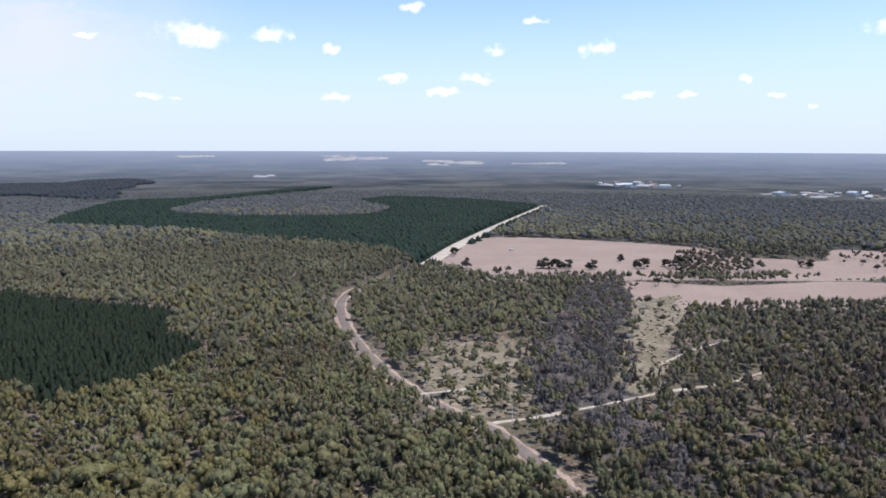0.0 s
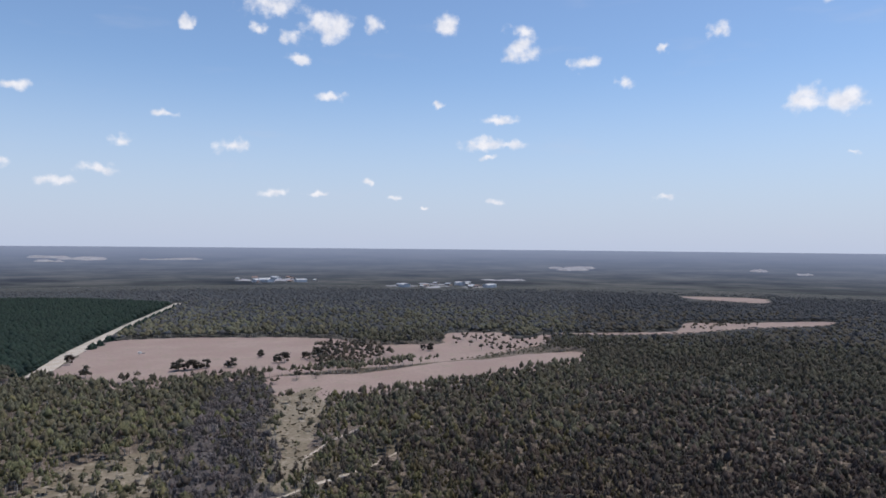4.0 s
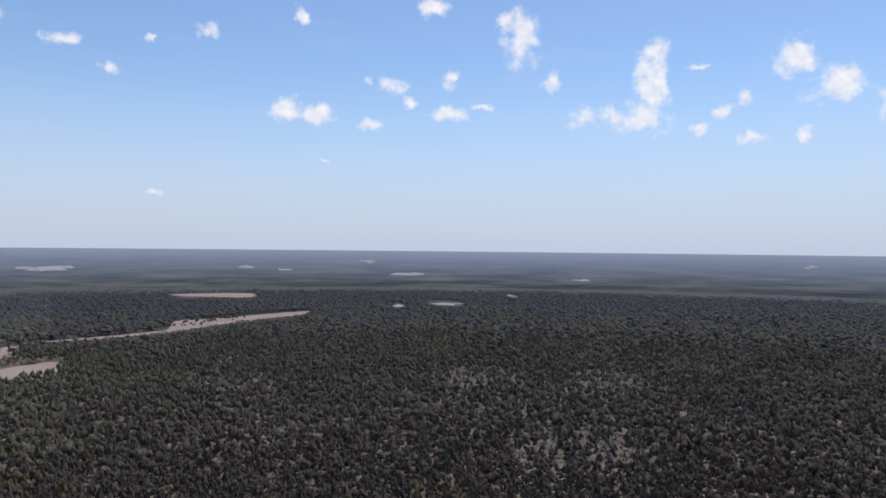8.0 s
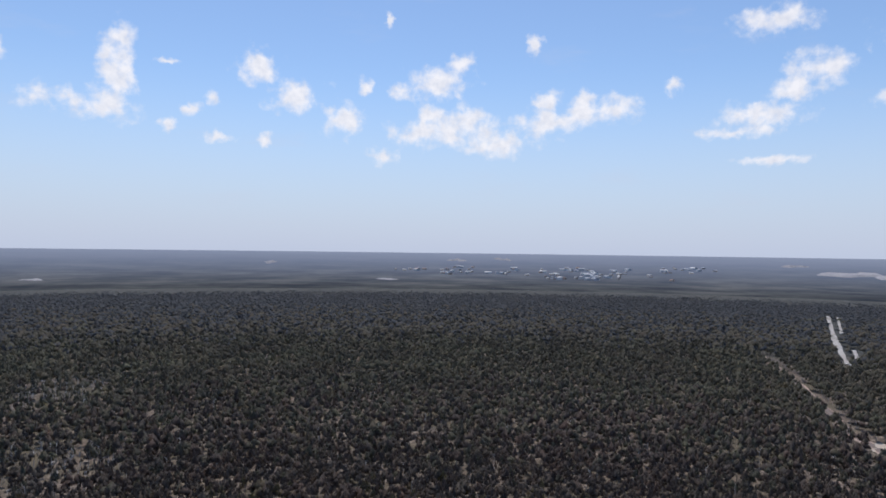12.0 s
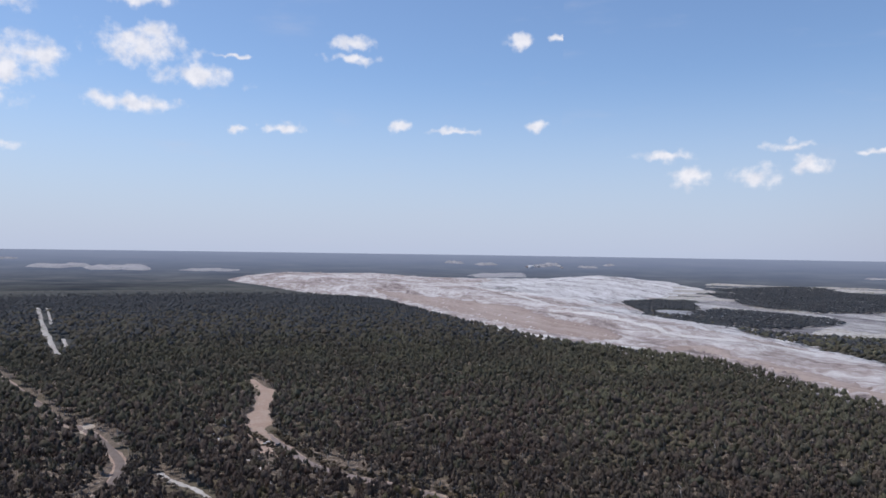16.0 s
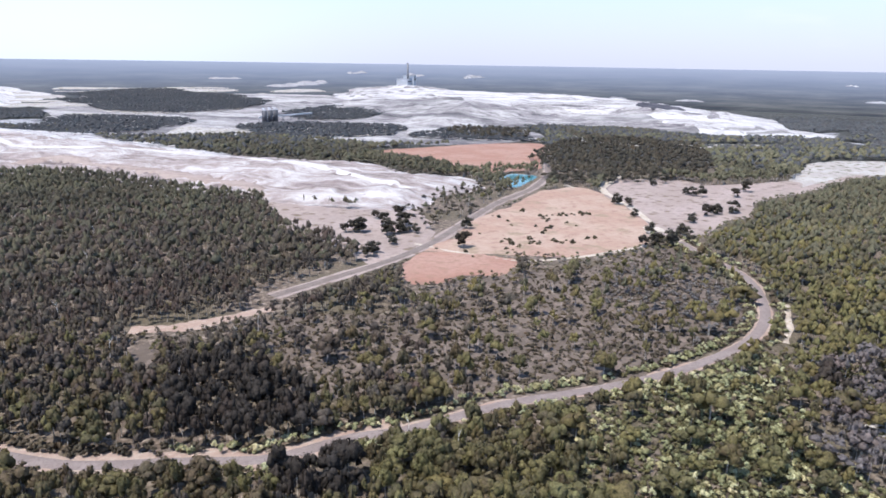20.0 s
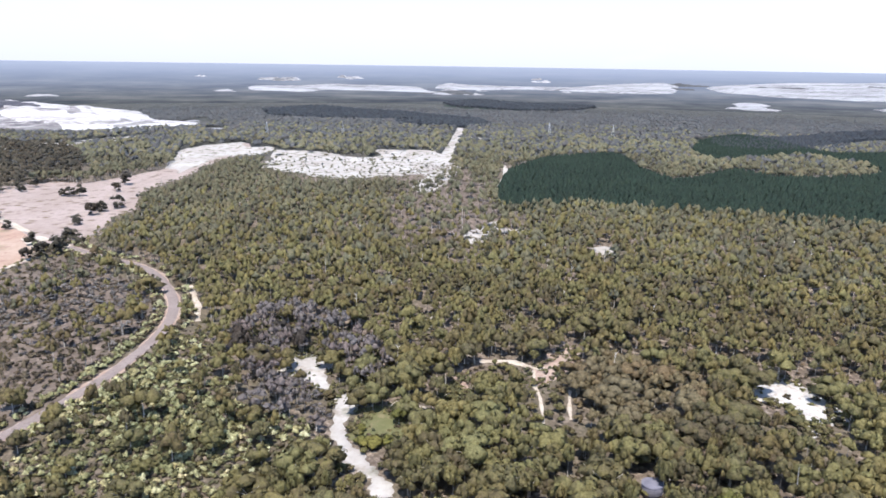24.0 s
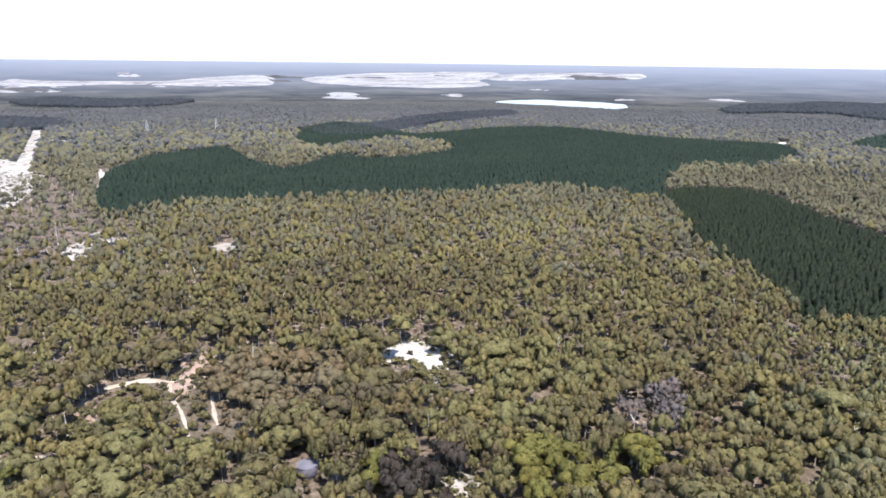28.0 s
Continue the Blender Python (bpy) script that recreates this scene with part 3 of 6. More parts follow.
PLAN["sand_field"] = [(-810, -235), (-958, -258), (-943, -206), (-905, -118), (-979, -119), (-975, -52), (-914, -13), (-754, -30), (-749, -53), (-732, -108), (-729, -151), (-777, -211)]
PLAN["sand_l"] = [(-840, -351), (-936, -351), (-961, -313), (-988, -273), (-914, -256), (-858, -299), (-759, -298), (-726, -306)]
PLAN["clear_a"] = [(-468, -6), (-501, 4), (-525, 17), (-545, 30), (-515, 36), (-506, 56), (-492, 48), (-492, 31), (-463, 18), (-459, 3)]
PLAN["white_sand"] = [(-239, 109), (-255, 121), (-256, 130), (-249, 137), (-236, 137), (-222, 136), (-220, 127), (-214, 121), (-225, 121), (-236, 118)]
PLAN["grey_pan"] = [(-257, -70), (-269, -64), (-264, -56), (-239, -44), (-232, -45), (-238, -55), (-248, -62)]
PLAN["salt_a"] = [(-3069, -921), (-3198, -752), (-3332, -577), (-3210, -265), (-2982, -83), (-2744, -68), (-2937, -322), (-2928, -547), (-2814, -664), (-2839, -838)]
PLAN["salt_b"] = [(-3374, -162), (-3696, -74), (-3580, -34), (-3348, 147), (-3389, 509), (-3590, 653), (-3645, 1023), (-3316, 988), (-3041, 802), (-3056, 555), (-3228, 286), (-3185, 47), (-3180, -88)]
PLAN["salt_c"] = [(-3490, 1139), (-3633, 1569), (-3575, 2111), (-3414, 2278), (-2793, 1840), (-2612, 1488), (-2775, 1250), (-3107, 1146)]
PLAN["salt_e"] = [(-3274, 2186), (-3287, 2626), (-2966, 2933), (-2756, 2747), (-2995, 2394), (-3054, 2074)]
PLAN["lake"] = [(-1751, 1202), (-1815, 1387), (-1691, 1467), (-1536, 1490), (-1390, 1333), (-1473, 1300), (-1597, 1241)]
PLAN["pond"] = [(-514, -520), (-552, -540), (-564, -513), (-519, -487), (-492, -477)]
PLAN["white_g"] = [(-2243, 830), (-2422, 957), (-2206, 952), (-2029, 838)]
PLAN["road_w"] = [(47, 226), (42, 237), (37, 252), (23, 282), (8, 299), (-12, 328), (-28, 356), (-45, 397), (-64, 453), (-76, 505), (-80, 544), (-74, 584), (-45, 652), (-14, 725)]
PLAN["straight"] = [(-16, 714), (11, 830), (62, 1003), (216, 1468)]
PLAN["road_e"] = [(186, -424), (165, -401), (130, -366), (100, -352), (64, -338), (43, -321), (14, -286), (-3, -258), (-18, -234), (-34, -214), (-58, -197), (-83, -180), (-109, -175), (-126, -168), (-166, -160), (-202, -147), (-240, -137), (-281, -134), (-307, -137), (-333, -146), (-369, -168), (-392, -190), (-410, -223), (-430, -253), (-440, -276), (-473, -310), (-501, -350), (-523, -384), (-561, -418), (-614, -442)]
PLAN["road_g"] = [(626, -646), (486, -544), (389, -469), (331, -423), (300, -406), (261, -373), (236, -347), (221, -317), (215, -289), (214, -265), (205, -215), (190, -160), (150, -110)]
PLAN["haul"] = [(-153, -320), (-199, -329), (-241, -338), (-287, -355), (-357, -394), (-423, -430), (-499, -461), (-563, -500), (-612, -540), (-777, -695)]
PLAN["red_track"] = [(-81, -316), (-103, -305), (-133, -304), (-144, -303)]
PLAN["power_cut"] = [(984, -1183), (690, -845), (542, -683)]
PLAN["side_loop"] = [(276, -597), (248, -561), (224, -516), (205, -453), (187, -425), (166, -392)]
PLAN["track_a"] = [(22, 292), (45, 300), (83, 318), (112, 333), (145, 345), (173, 363)]
PLAN["track_b"] = [(-12, 328), (5, 333), (25, 340)]
PLAN["pan_track"] = [(-234, -44), (-226, -40), (-210, -40), (-196, -34), (-187, -28), (-181, -23), (-172, -20)]
PLAN["side_t"] = [(-358, -147), (-330, -133), (-305, -123)]
PLAN["sand_road"] = [(-748, -41), (-915, -21), (-1341, -2)]
PLAN["sand_x"] = [(-1177, -34), (-1176, 2), (-1139, 47)]
PLAN["small_t"] = [(-260, 31), (-248, 30), (-236, 31), (-215, 30)]
PLAN["small_u"] = [(-243, 43), (-230, 41), (-220, 40)]
PLAN["small_v"] = [(-208, -14), (-223, -12), (-229, -23)]
PLAN["scrub_mid"] = [(-136, -286), (-159, -284), (-191, -263), (-227, -272), (-256, -271), (-275, -269), (-305, -269), (-329, -263), (-363, -254), (-398, -249), (-404, -236), (-364, -183), (-321, -148), (-282, -138), (-236, -140), (-201, -148), (-169, -162), (-155, -178), (-130, -197), (-108, -221), (-119, -252)]
PLAN["bloom"] = [(-175, -162), (-198, -157), (-220, -149), (-253, -145), (-292, -143), (-283, -133), (-293, -118), (-277, -108), (-254, -100), (-239, -85), (-217, -74), (-190, -69), (-165, -90), (-184, -105), (-216, -124), (-205, -139), (-185, -149)]
PLAN["grey_wood"] = [(-302, -97), (-321, -81), (-291, -43), (-259, -26), (-238, -30), (-253, -50), (-269, -60), (-259, -70), (-255, -85)]
PLAN["pine_e"] = [(-1757, -484), (-1890, -382), (-1751, -197), (-1554, 19), (-1442, 17), (-1491, -119), (-1490, -267), (-1543, -427)]
PLAN["pine_f"] = [(-1453, -140), (-1499, -54), (-1441, 38), (-1359, 25), (-1359, -91)]
PLAN["pine_g"] = [(-2195, -49), (-2379, 67), (-2273, 131), (-2163, 323), (-2098, 380), (-1897, 283), (-1872, 107), (-1979, -17)]
PLAN["haul_a"] = [(8, -1228), (-63, -1146), (-122, -1027), (-159, -948), (-256, -891), (-340, -721), (-371, -550), (-391, -507)]
PLAN["haul_b"] = [(701, -2346), (533, -2281), (388, -2161), (204, -1857), (53, -1452), (-20, -1266)]
PLAN["haul_e"] = [(141, -1146), (36, -988), (-36, -907), (-103, -870)]
PLAN["slope_a"] = [(498, -1825), (279, -1445), (150, -1216), (37, -1035), (-38, -947), (-80, -923), (-71, -1006), (7, -1137), (67, -1296), (205, -1492), (407, -1745)]
PLAN["slope_b"] = [(-119, -878), (-170, -844), (-215, -750), (-247, -655), (-267, -565), (-283, -600), (-260, -688), (-226, -787), (-175, -870)]
PLAN["belt_a"] = [(263, 769), (303, 791), (331, 750), (312, 680), (274, 643), (221, 642)]
PLAN["belt_b"] = [(13, 652), (64, 656), (116, 649), (176, 628), (216, 615), (199, 582), (153, 583), (98, 608), (41, 622)]
PLAN["belt_c"] = [(420, 746), (490, 770), (509, 714), (569, 730), (507, 660), (444, 643), (413, 683)]
PLAN["belt_d"] = [(-334, -460), (-389, -483), (-475, -508), (-471, -480), (-388, -421), (-328, -387), (-302, -369), (-291, -371), (-308, -402)]
PLAN["thin_a"] = [(455, 399), (493, 422), (506, 393), (506, 341), (472, 323), (452, 351)]
PLAN["thin_b"] = [(538, 208), (617, 222), (647, 192), (625, 148), (564, 138), (536, 168)]
PLAN["thin_c"] = [(555, 103), (651, 111), (672, 62), (609, 44), (563, 69)]
PLAN["thin_d"] = [(391, 105), (435, 95), (448, 48), (400, 27), (360, 52), (355, 86)]
PLAN["thin_f"] = [(124, 282), (142, 301), (141, 276), (117, 236), (107, 231)]
PLAN["grove_a"] = [(-80, -257), (-98, -255), (-108, -222), (-105, -193), (-91, -175), (-75, -186), (-61, -207)]
PLAN["grove_b"] = [(-85, -175), (-103, -167), (-98, -149), (-88, -142), (-72, -154)]
PLAN["grove_c"] = [(-291, -99), (-299, -76), (-273, -65), (-261, -71), (-268, -97)]
PLAN["grove_d"] = [(-155, 66), (-167, 82), (-166, 95), (-153, 97), (-138, 90), (-150, 64)]
PLAN["ash_patch"] = [(-165, 167), (-165, 185), (-151, 187), (-137, 168), (-140, 156), (-150, 156)]
PLAN["layby"] = [(286, -595), (252, -556), (227, -496), (214, -446), (193, -414), (174, -387), (162, -389), (185, -423), (197, -458), (221, -508), (222, -528), (243, -563), (272, -588)]
PLAN["gravel_pad"] = [(308, -406), (316, -431), (308, -422), (298, -400)]
PLAN["white_trail"] = [(208, -339), (192, -327), (178, -321), (164, -310)]
PLAN["fire_a"] = [(-488, 534), (-546, 596)]
PLAN["fire_b"] = [(-626, 924), (-692, 1018)]
PLAN["fire_c"] = [(-344, 407), (-368, 443)]
PLAN["fire_d"] = [(-695, 39), (-788, 51), (-842, 51)]
PLAN["sand_edge"] = [(-687, -54), (-795, -31), (-861, -6), (-792, 0), (-684, -16), (-641, -36)]
PLAN["small_pan"] = [(-297, -21), (-308, -18), (-307, -14), (-297, -16)]
PLAN["small_clear"] = [(-456, 87), (-464, 98), (-457, 104), (-442, 98)]
PLAN["clear_v"] = [(-80, -304), (-84, -293), (-70, -256), (-65, -263)]
PLAN["tan_wood"] = [(-267, 44), (-270, 63), (-259, 83), (-237, 91), (-213, 73), (-211, 48), (-227, 39)]
PLAN["lime_a"] = [(-150, 110), (-155, 123), (-145, 132), (-129, 124), (-126, 112), (-131, 101)]
PLAN["lime_b"] = [(-218, -33), (-218, -23), (-200, -18), (-193, -26), (-203, -32)]
PLAN["lime_c"] = [(-158, 65), (-167, 78), (-157, 79), (-146, 72), (-149, 63)]
PLAN["lime_d"] = [(-140, 135), (-133, 149), (-122, 151), (-116, 138), (-125, 126)]
PLAN["pink_clear"] = [(-251, 28), (-265, 34), (-282, 48), (-276, 49), (-258, 41), (-248, 36), (-245, 30)]
PLAN["pink_clear_b"] = [(-240, -2), (-250, 1), (-251, 5), (-239, 3), (-235, -1)]
PLAN["pan_b"] = [(-303, -20), (-318, -15), (-323, -10), (-305, -14)]
PLAN["lawn"] = [(-207, -33), (-221, -32), (-225, -26), (-217, -20), (-205, -19), (-202, -24)]
PLAN["grey_heath"] = [(-328, -237), (-366, -231), (-374, -202), (-335, -158), (-295, -141), (-273, -149), (-282, -178), (-279, -200)]
PLAN["dark_stand"] = [(-769, -681), (-967, -696), (-940, -537), (-694, -379), (-677, -418), (-619, -427), (-604, -449), (-559, -436), (-526, -451)]
PLAN["dark_rows"] = [(-844, -984), (-915, -866), (-829, -783), (-773, -817), (-770, -905)]
PLAN["crest"] = [(-1350, -2199), (-1718, -2362), (-1822, -2183), (-1986, -1978), (-1883, -1602), (-1866, -1293), (-1750, -999), (-1610, -749), (-1422, -626), (-1332, -520), (-1242, -565), (-1163, -669), (-1207, -767), (-1321, -912), (-1218, -970), (-1226, -1108), (-1107, -1172), (-1245, -1453), (-1135, -1560), (-1078, -1697)]
PLAN["coal"] = [(-1453, -1004), (-1548, -1037), (-1534, -940), (-1417, -875), (-1304, -872)]
PLAN["pale_a"] = [(-371, -2655), (-467, -2659), (-484, -2340), (-460, -2042), (-470, -1769), (-543, -1532), (-512, -1479), (-436, -1645), (-408, -1868), (-331, -1906), (-261, -1896)]
PLAN["pale_b"] = [(-210, -1551), (-266, -1550), (-337, -1466), (-327, -1387), (-239, -1400), (-192, -1427)]
PLAN["pale_c"] = [(-383, -1165), (-463, -1282), (-567, -1351), (-682, -1335), (-665, -1166), (-612, -983), (-547, -1034), (-471, -1080), (-397, -1105)]
PLAN["field_t"] = [(-545, -457), (-524, -407), (-491, -351), (-453, -305), (-425, -273)]
PLAN["field_u"] = [(-643, -459), (-599, -444), (-551, -413), (-523, -374), (-495, -334), (-461, -295), (-431, -256)]
PLAN["tank_spot"] = [(-184, 55), (-181, 61), (-170, 57), (-172, 51)]
PLAN["pan_c"] = [(-154, 89), (-155, 97), (-149, 99), (-146, 93), (-149, 88)]
PLAN["bench_w"] = [(254, -1959), (199, -2747), (-150, -3237), (-438, -3000), (-464, -2431), (-236, -1908), (-73, -1563), (51, -1601), (155, -1755)]
PLAN["bench_x"] = [(-11, -1335), (-108, -1257), (-202, -1097), (-268, -986), (-318, -842), (-333, -783), (-365, -858), (-339, -989), (-292, -1238), (-209, -1426), (-105, -1498)]
PLAN["brown_scrub"] = [(-684, -71), (-850, -33), (-766, 15), (-560, 30), (-521, 54), (-467, 34), (-442, -5), (-477, -46)]
PLAN["white_trail_c"] = [(227, -428), (198, -394), (159, -357), (142, -333)]
PLAN["track_c"] = [(118, 372), (148, 403), (186, 431)]
PLAN["mine_plain"] = [(-391, -2071), (-746, -2628), (-1043, -2358), (-1278, -2154), (-1315, -1716), (-1114, -1151), (-839, -744), (-664, -782), (-571, -845), (-536, -951), (-462, -1067), (-346, -1099), (-290, -1166), (-268, -1430)]
PLAN["mine_wood_a"] = [(-141, -1333), (-249, -1333), (-277, -1151), (-201, -1178)]
PLAN["mine_wood_b"] = [(-265, -1417), (-348, -1593), (-497, -1418), (-452, -1242), (-312, -1178), (-254, -1261)]
PLAN["mine_wood_c"] = [(-519, -2447), (-876, -2760), (-978, -2211), (-792, -1717), (-528, -1506), (-452, -1599), (-438, -1807)]
PLAN["mine_wood_d"] = [(-344, -1063), (-453, -1024), (-517, -918), (-480, -735), (-517, -578), (-449, -579), (-429, -680), (-366, -729), (-315, -857)]
PLAN["mine_wood_e"] = [(-798, -1502), (-965, -1625), (-1012, -1481), (-883, -1269), (-731, -1229), (-704, -1324)]
PLAN["mine_wood_f"] = [(-532, -1203), (-675, -1246), (-758, -1069), (-769, -999), (-608, -934), (-488, -1058)]
PLAN["mine_wood_g"] = [(-690, -895), (-819, -982), (-932, -892), (-813, -754), (-724, -802)]
PLAN["mine_wood_h"] = [(-1030, -867), (-1143, -827), (-1069, -613), (-975, -558), (-881, -729)]
PLAN["field_v"] = [(-279, -362), (-287, -331), (-305, -290), (-343, -272), (-403, -263)]
PLAN["sand_bit_a"] = [(-301, -21), (-310, -18), (-310, -14), (-303, -14), (-298, -17)]
PLAN["sand_bit_b"] = [(-234, -5), (-243, -2), (-240, 0), (-232, -2)]
PLAN["sand_bit_c"] = [(11, -222), (9, -225), (6, -221), (1, -218), (2, -215), (8, -218)]
PLAN["small_w"] = [(-268, 9), (-268, 23), (-262, 33), (-268, 42), (-281, 48)]
PLAN["grey_wood_b"] = [(-246, -83), (-246, -63), (-232, -48), (-209, -42), (-208, -49), (-222, -73)]
PLAN["power_cut_b"] = [(959, -1178), (761, -944)]
PLAN["power_cut_c"] = [(628, -800), (568, -731)]
PLAN["bloom_c"] = [(-178, -135), (-217, -134), (-246, -125), (-260, -112), (-229, -93), (-220, -59), (-210, -47), (-179, -46), (-155, -76), (-140, -94), (-153, -118)]
PLAN["belt_e"] = [(787, 691), (879, 690), (940, 692), (962, 744), (862, 746)]

# ---- building tools ----
R0, R1 = 2400.0, 4850.0                      # flat country inside R0; beyond, the land climbs slowly to the skyline
E0, E1 = -math.degrees(math.atan(EYE_HEIGHT / R0)), -0.3
rng = np.random.default_rng(5)


def land(x, y):
    r = np.hypot(x, y)
    e = E0 + (r - R0) / (R1 - R0) * (E1 - E0)
    return np.where(r < R0, 0.0, EYE_HEIGHT + r * np.tan(np.radians(e)))


def ripple(x, y, s, seed=0.0):
    """Cheap smooth noise, about -1 to 1, with bumps s metres long."""
    a = np.sin(x / s * 1.9 + 1.3 * np.sin(y / s * 1.1 + seed) + seed * 3)
    b = np.sin(y / s * 2.3 + 1.7 * np.sin(x / s * 0.9 + seed * 2) + seed)
    c = np.sin((x + y) / s * 4.1 + 2.0 * np.sin((x - y) / s * 1.7 + seed)) * 0.5
    return (a + b + c) / 2.5


def smooth(pts, closed=True, n=6):
    """A rounded outline or line through the plan's corners."""
    p = np.array(pts, float)
    m = len(p)
    t = (np.arange(n) / n)[:, None]
    q = []
    for i in range(m if closed else m - 1):
        if closed:
            a, b, c, e = p[(i - 1) % m], p[i], p[(i + 1) % m], p[(i + 2) % m]
        else:
            a, b, c, e = p[max(i - 1, 0)], p[i], p[i + 1], p[min(i + 2, m - 1)]
        reach = np.linalg.norm(c - b)
        u, w = c - a, e - b
        u = u / (np.linalg.norm(u) + 1e-9) * reach
        w = w / (np.linalg.norm(w) + 1e-9) * reach
        k = 0.85 if not closed else 0.55
        q.append((2 * t**3 - 3 * t**2 + 1) * b + (t**3 - 2 * t**2 + t) * u * k + (3 * t**2 - 2 * t**3) * c + (t**3 - t**2) * w * k)
    q = np.concatenate(q)
    return q if closed else np.vstack([q, p[-1:]])


def line_distance(x, y, pts, closed):
    p = np.asarray(pts, float)
    q = np.roll(p, -1, 0) if closed else p[1:]
    p = p if closed else p[:-1]
    best = np.full(x.shape, 1e18)
    for (ax, ay), (bx, by) in zip(p, q):
        ux, uy = bx - ax, by - ay
        t = np.clip(((x - ax) * ux + (y - ay) * uy) / (ux * ux + uy * uy + 1e-9), 0, 1)
        best = np.minimum(best, (x - ax - t * ux) ** 2 + (y - ay - t * uy) ** 2)
    return np.sqrt(best)


def inside(x, y, pts):
    p = np.asarray(pts, float)
    q = np.roll(p, -1, 0)
    hit = np.zeros(x.shape, bool)
    for (ax, ay), (bx, by) in zip(p, q):
        hit ^= ((ay > y) != (by > y)) & (x < (bx - ax) * (y - ay) / (by - ay + 1e-12) + ax)
    return hit


def depth_in(x, y, pts):
    """Signed distance: metres inside the outline, below zero outside. Far points are left at -999."""
    p = np.asarray(pts, float)
    lo, hi = p.min(0) - 40, p.max(0) + 40
    out = np.full(x.shape, -999.0)
    k = (x > lo[0]) & (x < hi[0]) & (y > lo[1]) & (y < hi[1])
    if k.any():
        xs, ys = x[k], y[k]
        out[k] = np.where(inside(xs, ys, p), 1, -1) * line_distance(xs, ys, p, True)
    return out


def mesh_of(name, verts, faces_flat, size, mats, tint=None, slots=None, smooth_shade=False, shape=None):
    """A mesh from arrays of vertices and of faces with `size` corners each."""
    me = bpy.data.meshes.new(name)
    nf = len(faces_flat) // size
    me.vertices.add(len(verts))
    me.vertices.foreach_set("co", np.asarray(verts, np.float32).ravel())
    me.loops.add(nf * size)
    me.loops.foreach_set("vertex_index", np.asarray(faces_flat, np.int32))
    me.polygons.add(nf)
    me.polygons.foreach_set("loop_start", np.arange(0, nf * size, size, dtype=np.int32))
    me.polygons.foreach_set("loop_total", np.full(nf, size, np.int32))
    for m in mats:
        me.materials.append(m)
    if slots is not None:
        me.polygons.foreach_set("material_index", np.asarray(slots, np.int32))
    me.polygons.foreach_set("use_smooth", np.full(nf, smooth_shade))
    if tint is not None:
        at = me.attributes.new("tint", "FLOAT", "POINT")
        at.data.foreach_set("value", np.asarray(tint, np.float32))
    if shape is not None:
        at = me.attributes.new("shape", "FLOAT_VECTOR", "POINT")
        at.data.foreach_set("vector", np.asarray(shape, np.float32).ravel())
    me.update()
    me.validate()
    return me


def part(name, bm, mat, parent=None, label="", smooth_shade=False):
    me = bpy.data.meshes.new(name)
    bm.to_mesh(me)
    bm.free()
    me.materials.append(mat)
    for p in me.polygons:
        p.use_smooth = smooth_shade
    ob = new(name, me)
    ob.parent = parent
    return tagged(ob, label)


def patch(name, outline, mat, label, top=0.12, cells=70, ragged=3.0, slope=0.06, height=None, cell=None, bands=0.0):
    """A piece of ground laid on the land: its surface dips under the ground along an uneven outline."""
    p = smooth(outline)
    lo, hi = p.min(0), p.max(0)
    area = abs(np.sum(p[:, 0] * np.roll(p[:, 1], -1) - p[:, 1] * np.roll(p[:, 0], -1))) / 2
    long = np.hypot(*(p.max(0) - p.min(0)))
    away = np.hypot(*p.mean(0))
    if away > 1500:
        ragged = max(ragged, min(area / long * 0.45, (away - 1200) * 0.04))
    c = cell or max(2.0, min(long / cells, area / long / 6), long / 240)
    nx, ny = (np.ceil((hi - lo) / c) + 5).astype(int)
    gx, gy = np.meshgrid(lo[0] + c * (np.arange(nx) - 2), lo[1] + c * (np.arange(ny) - 2), indexing="ij")
    x, y = gx.ravel(), gy.ravel()
    s = depth_in(x, y, p) + ragged * ripple(x, y, max(ragged * 3, 6.0), len(name)) * 0.8
    if away < 420:
        s = s + min(ragged, 3.0) * 0.5 * ripple(x, y, 2.6, len(name) + 1)
    if bands:
        # tangled streaks: long gaps of wood run through the flat
        r = np.hypot(x, y)
        s = np.minimum(s, bands * 0.25 * (np.sin(r * 6.283 / bands + 3.2 * ripple(x, y, 420, 1) + 1.2 * ripple(x, y, 130, 2)) + 0.2))
    far = 1.0 + np.maximum(np.hypot(x, y) - 1800, 0) / 300
    z = land(x, y) + np.clip(s * slope, -0.5, top) * far
    if height is not None:
        z = z + np.where(s > 0, height(x, y, np.maximum(s, 0)), 0)
    keep = (s > -2.5 * c)
    idx = np.arange(nx * ny).reshape(nx, ny)
    f = np.stack([idx[:-1, :-1], idx[1:, :-1], idx[1:, 1:], idx[:-1, 1:]], -1).reshape(-1, 4)
    f = f[keep[f].all(1)]
    used, inv = np.unique(f, return_inverse=True)
    me = mesh_of(name, np.stack([x, y, z], -1)[used], inv.ravel(), 4, [mat], smooth_shade=True)
    return tagged(new(name, me), label, kind="structure")


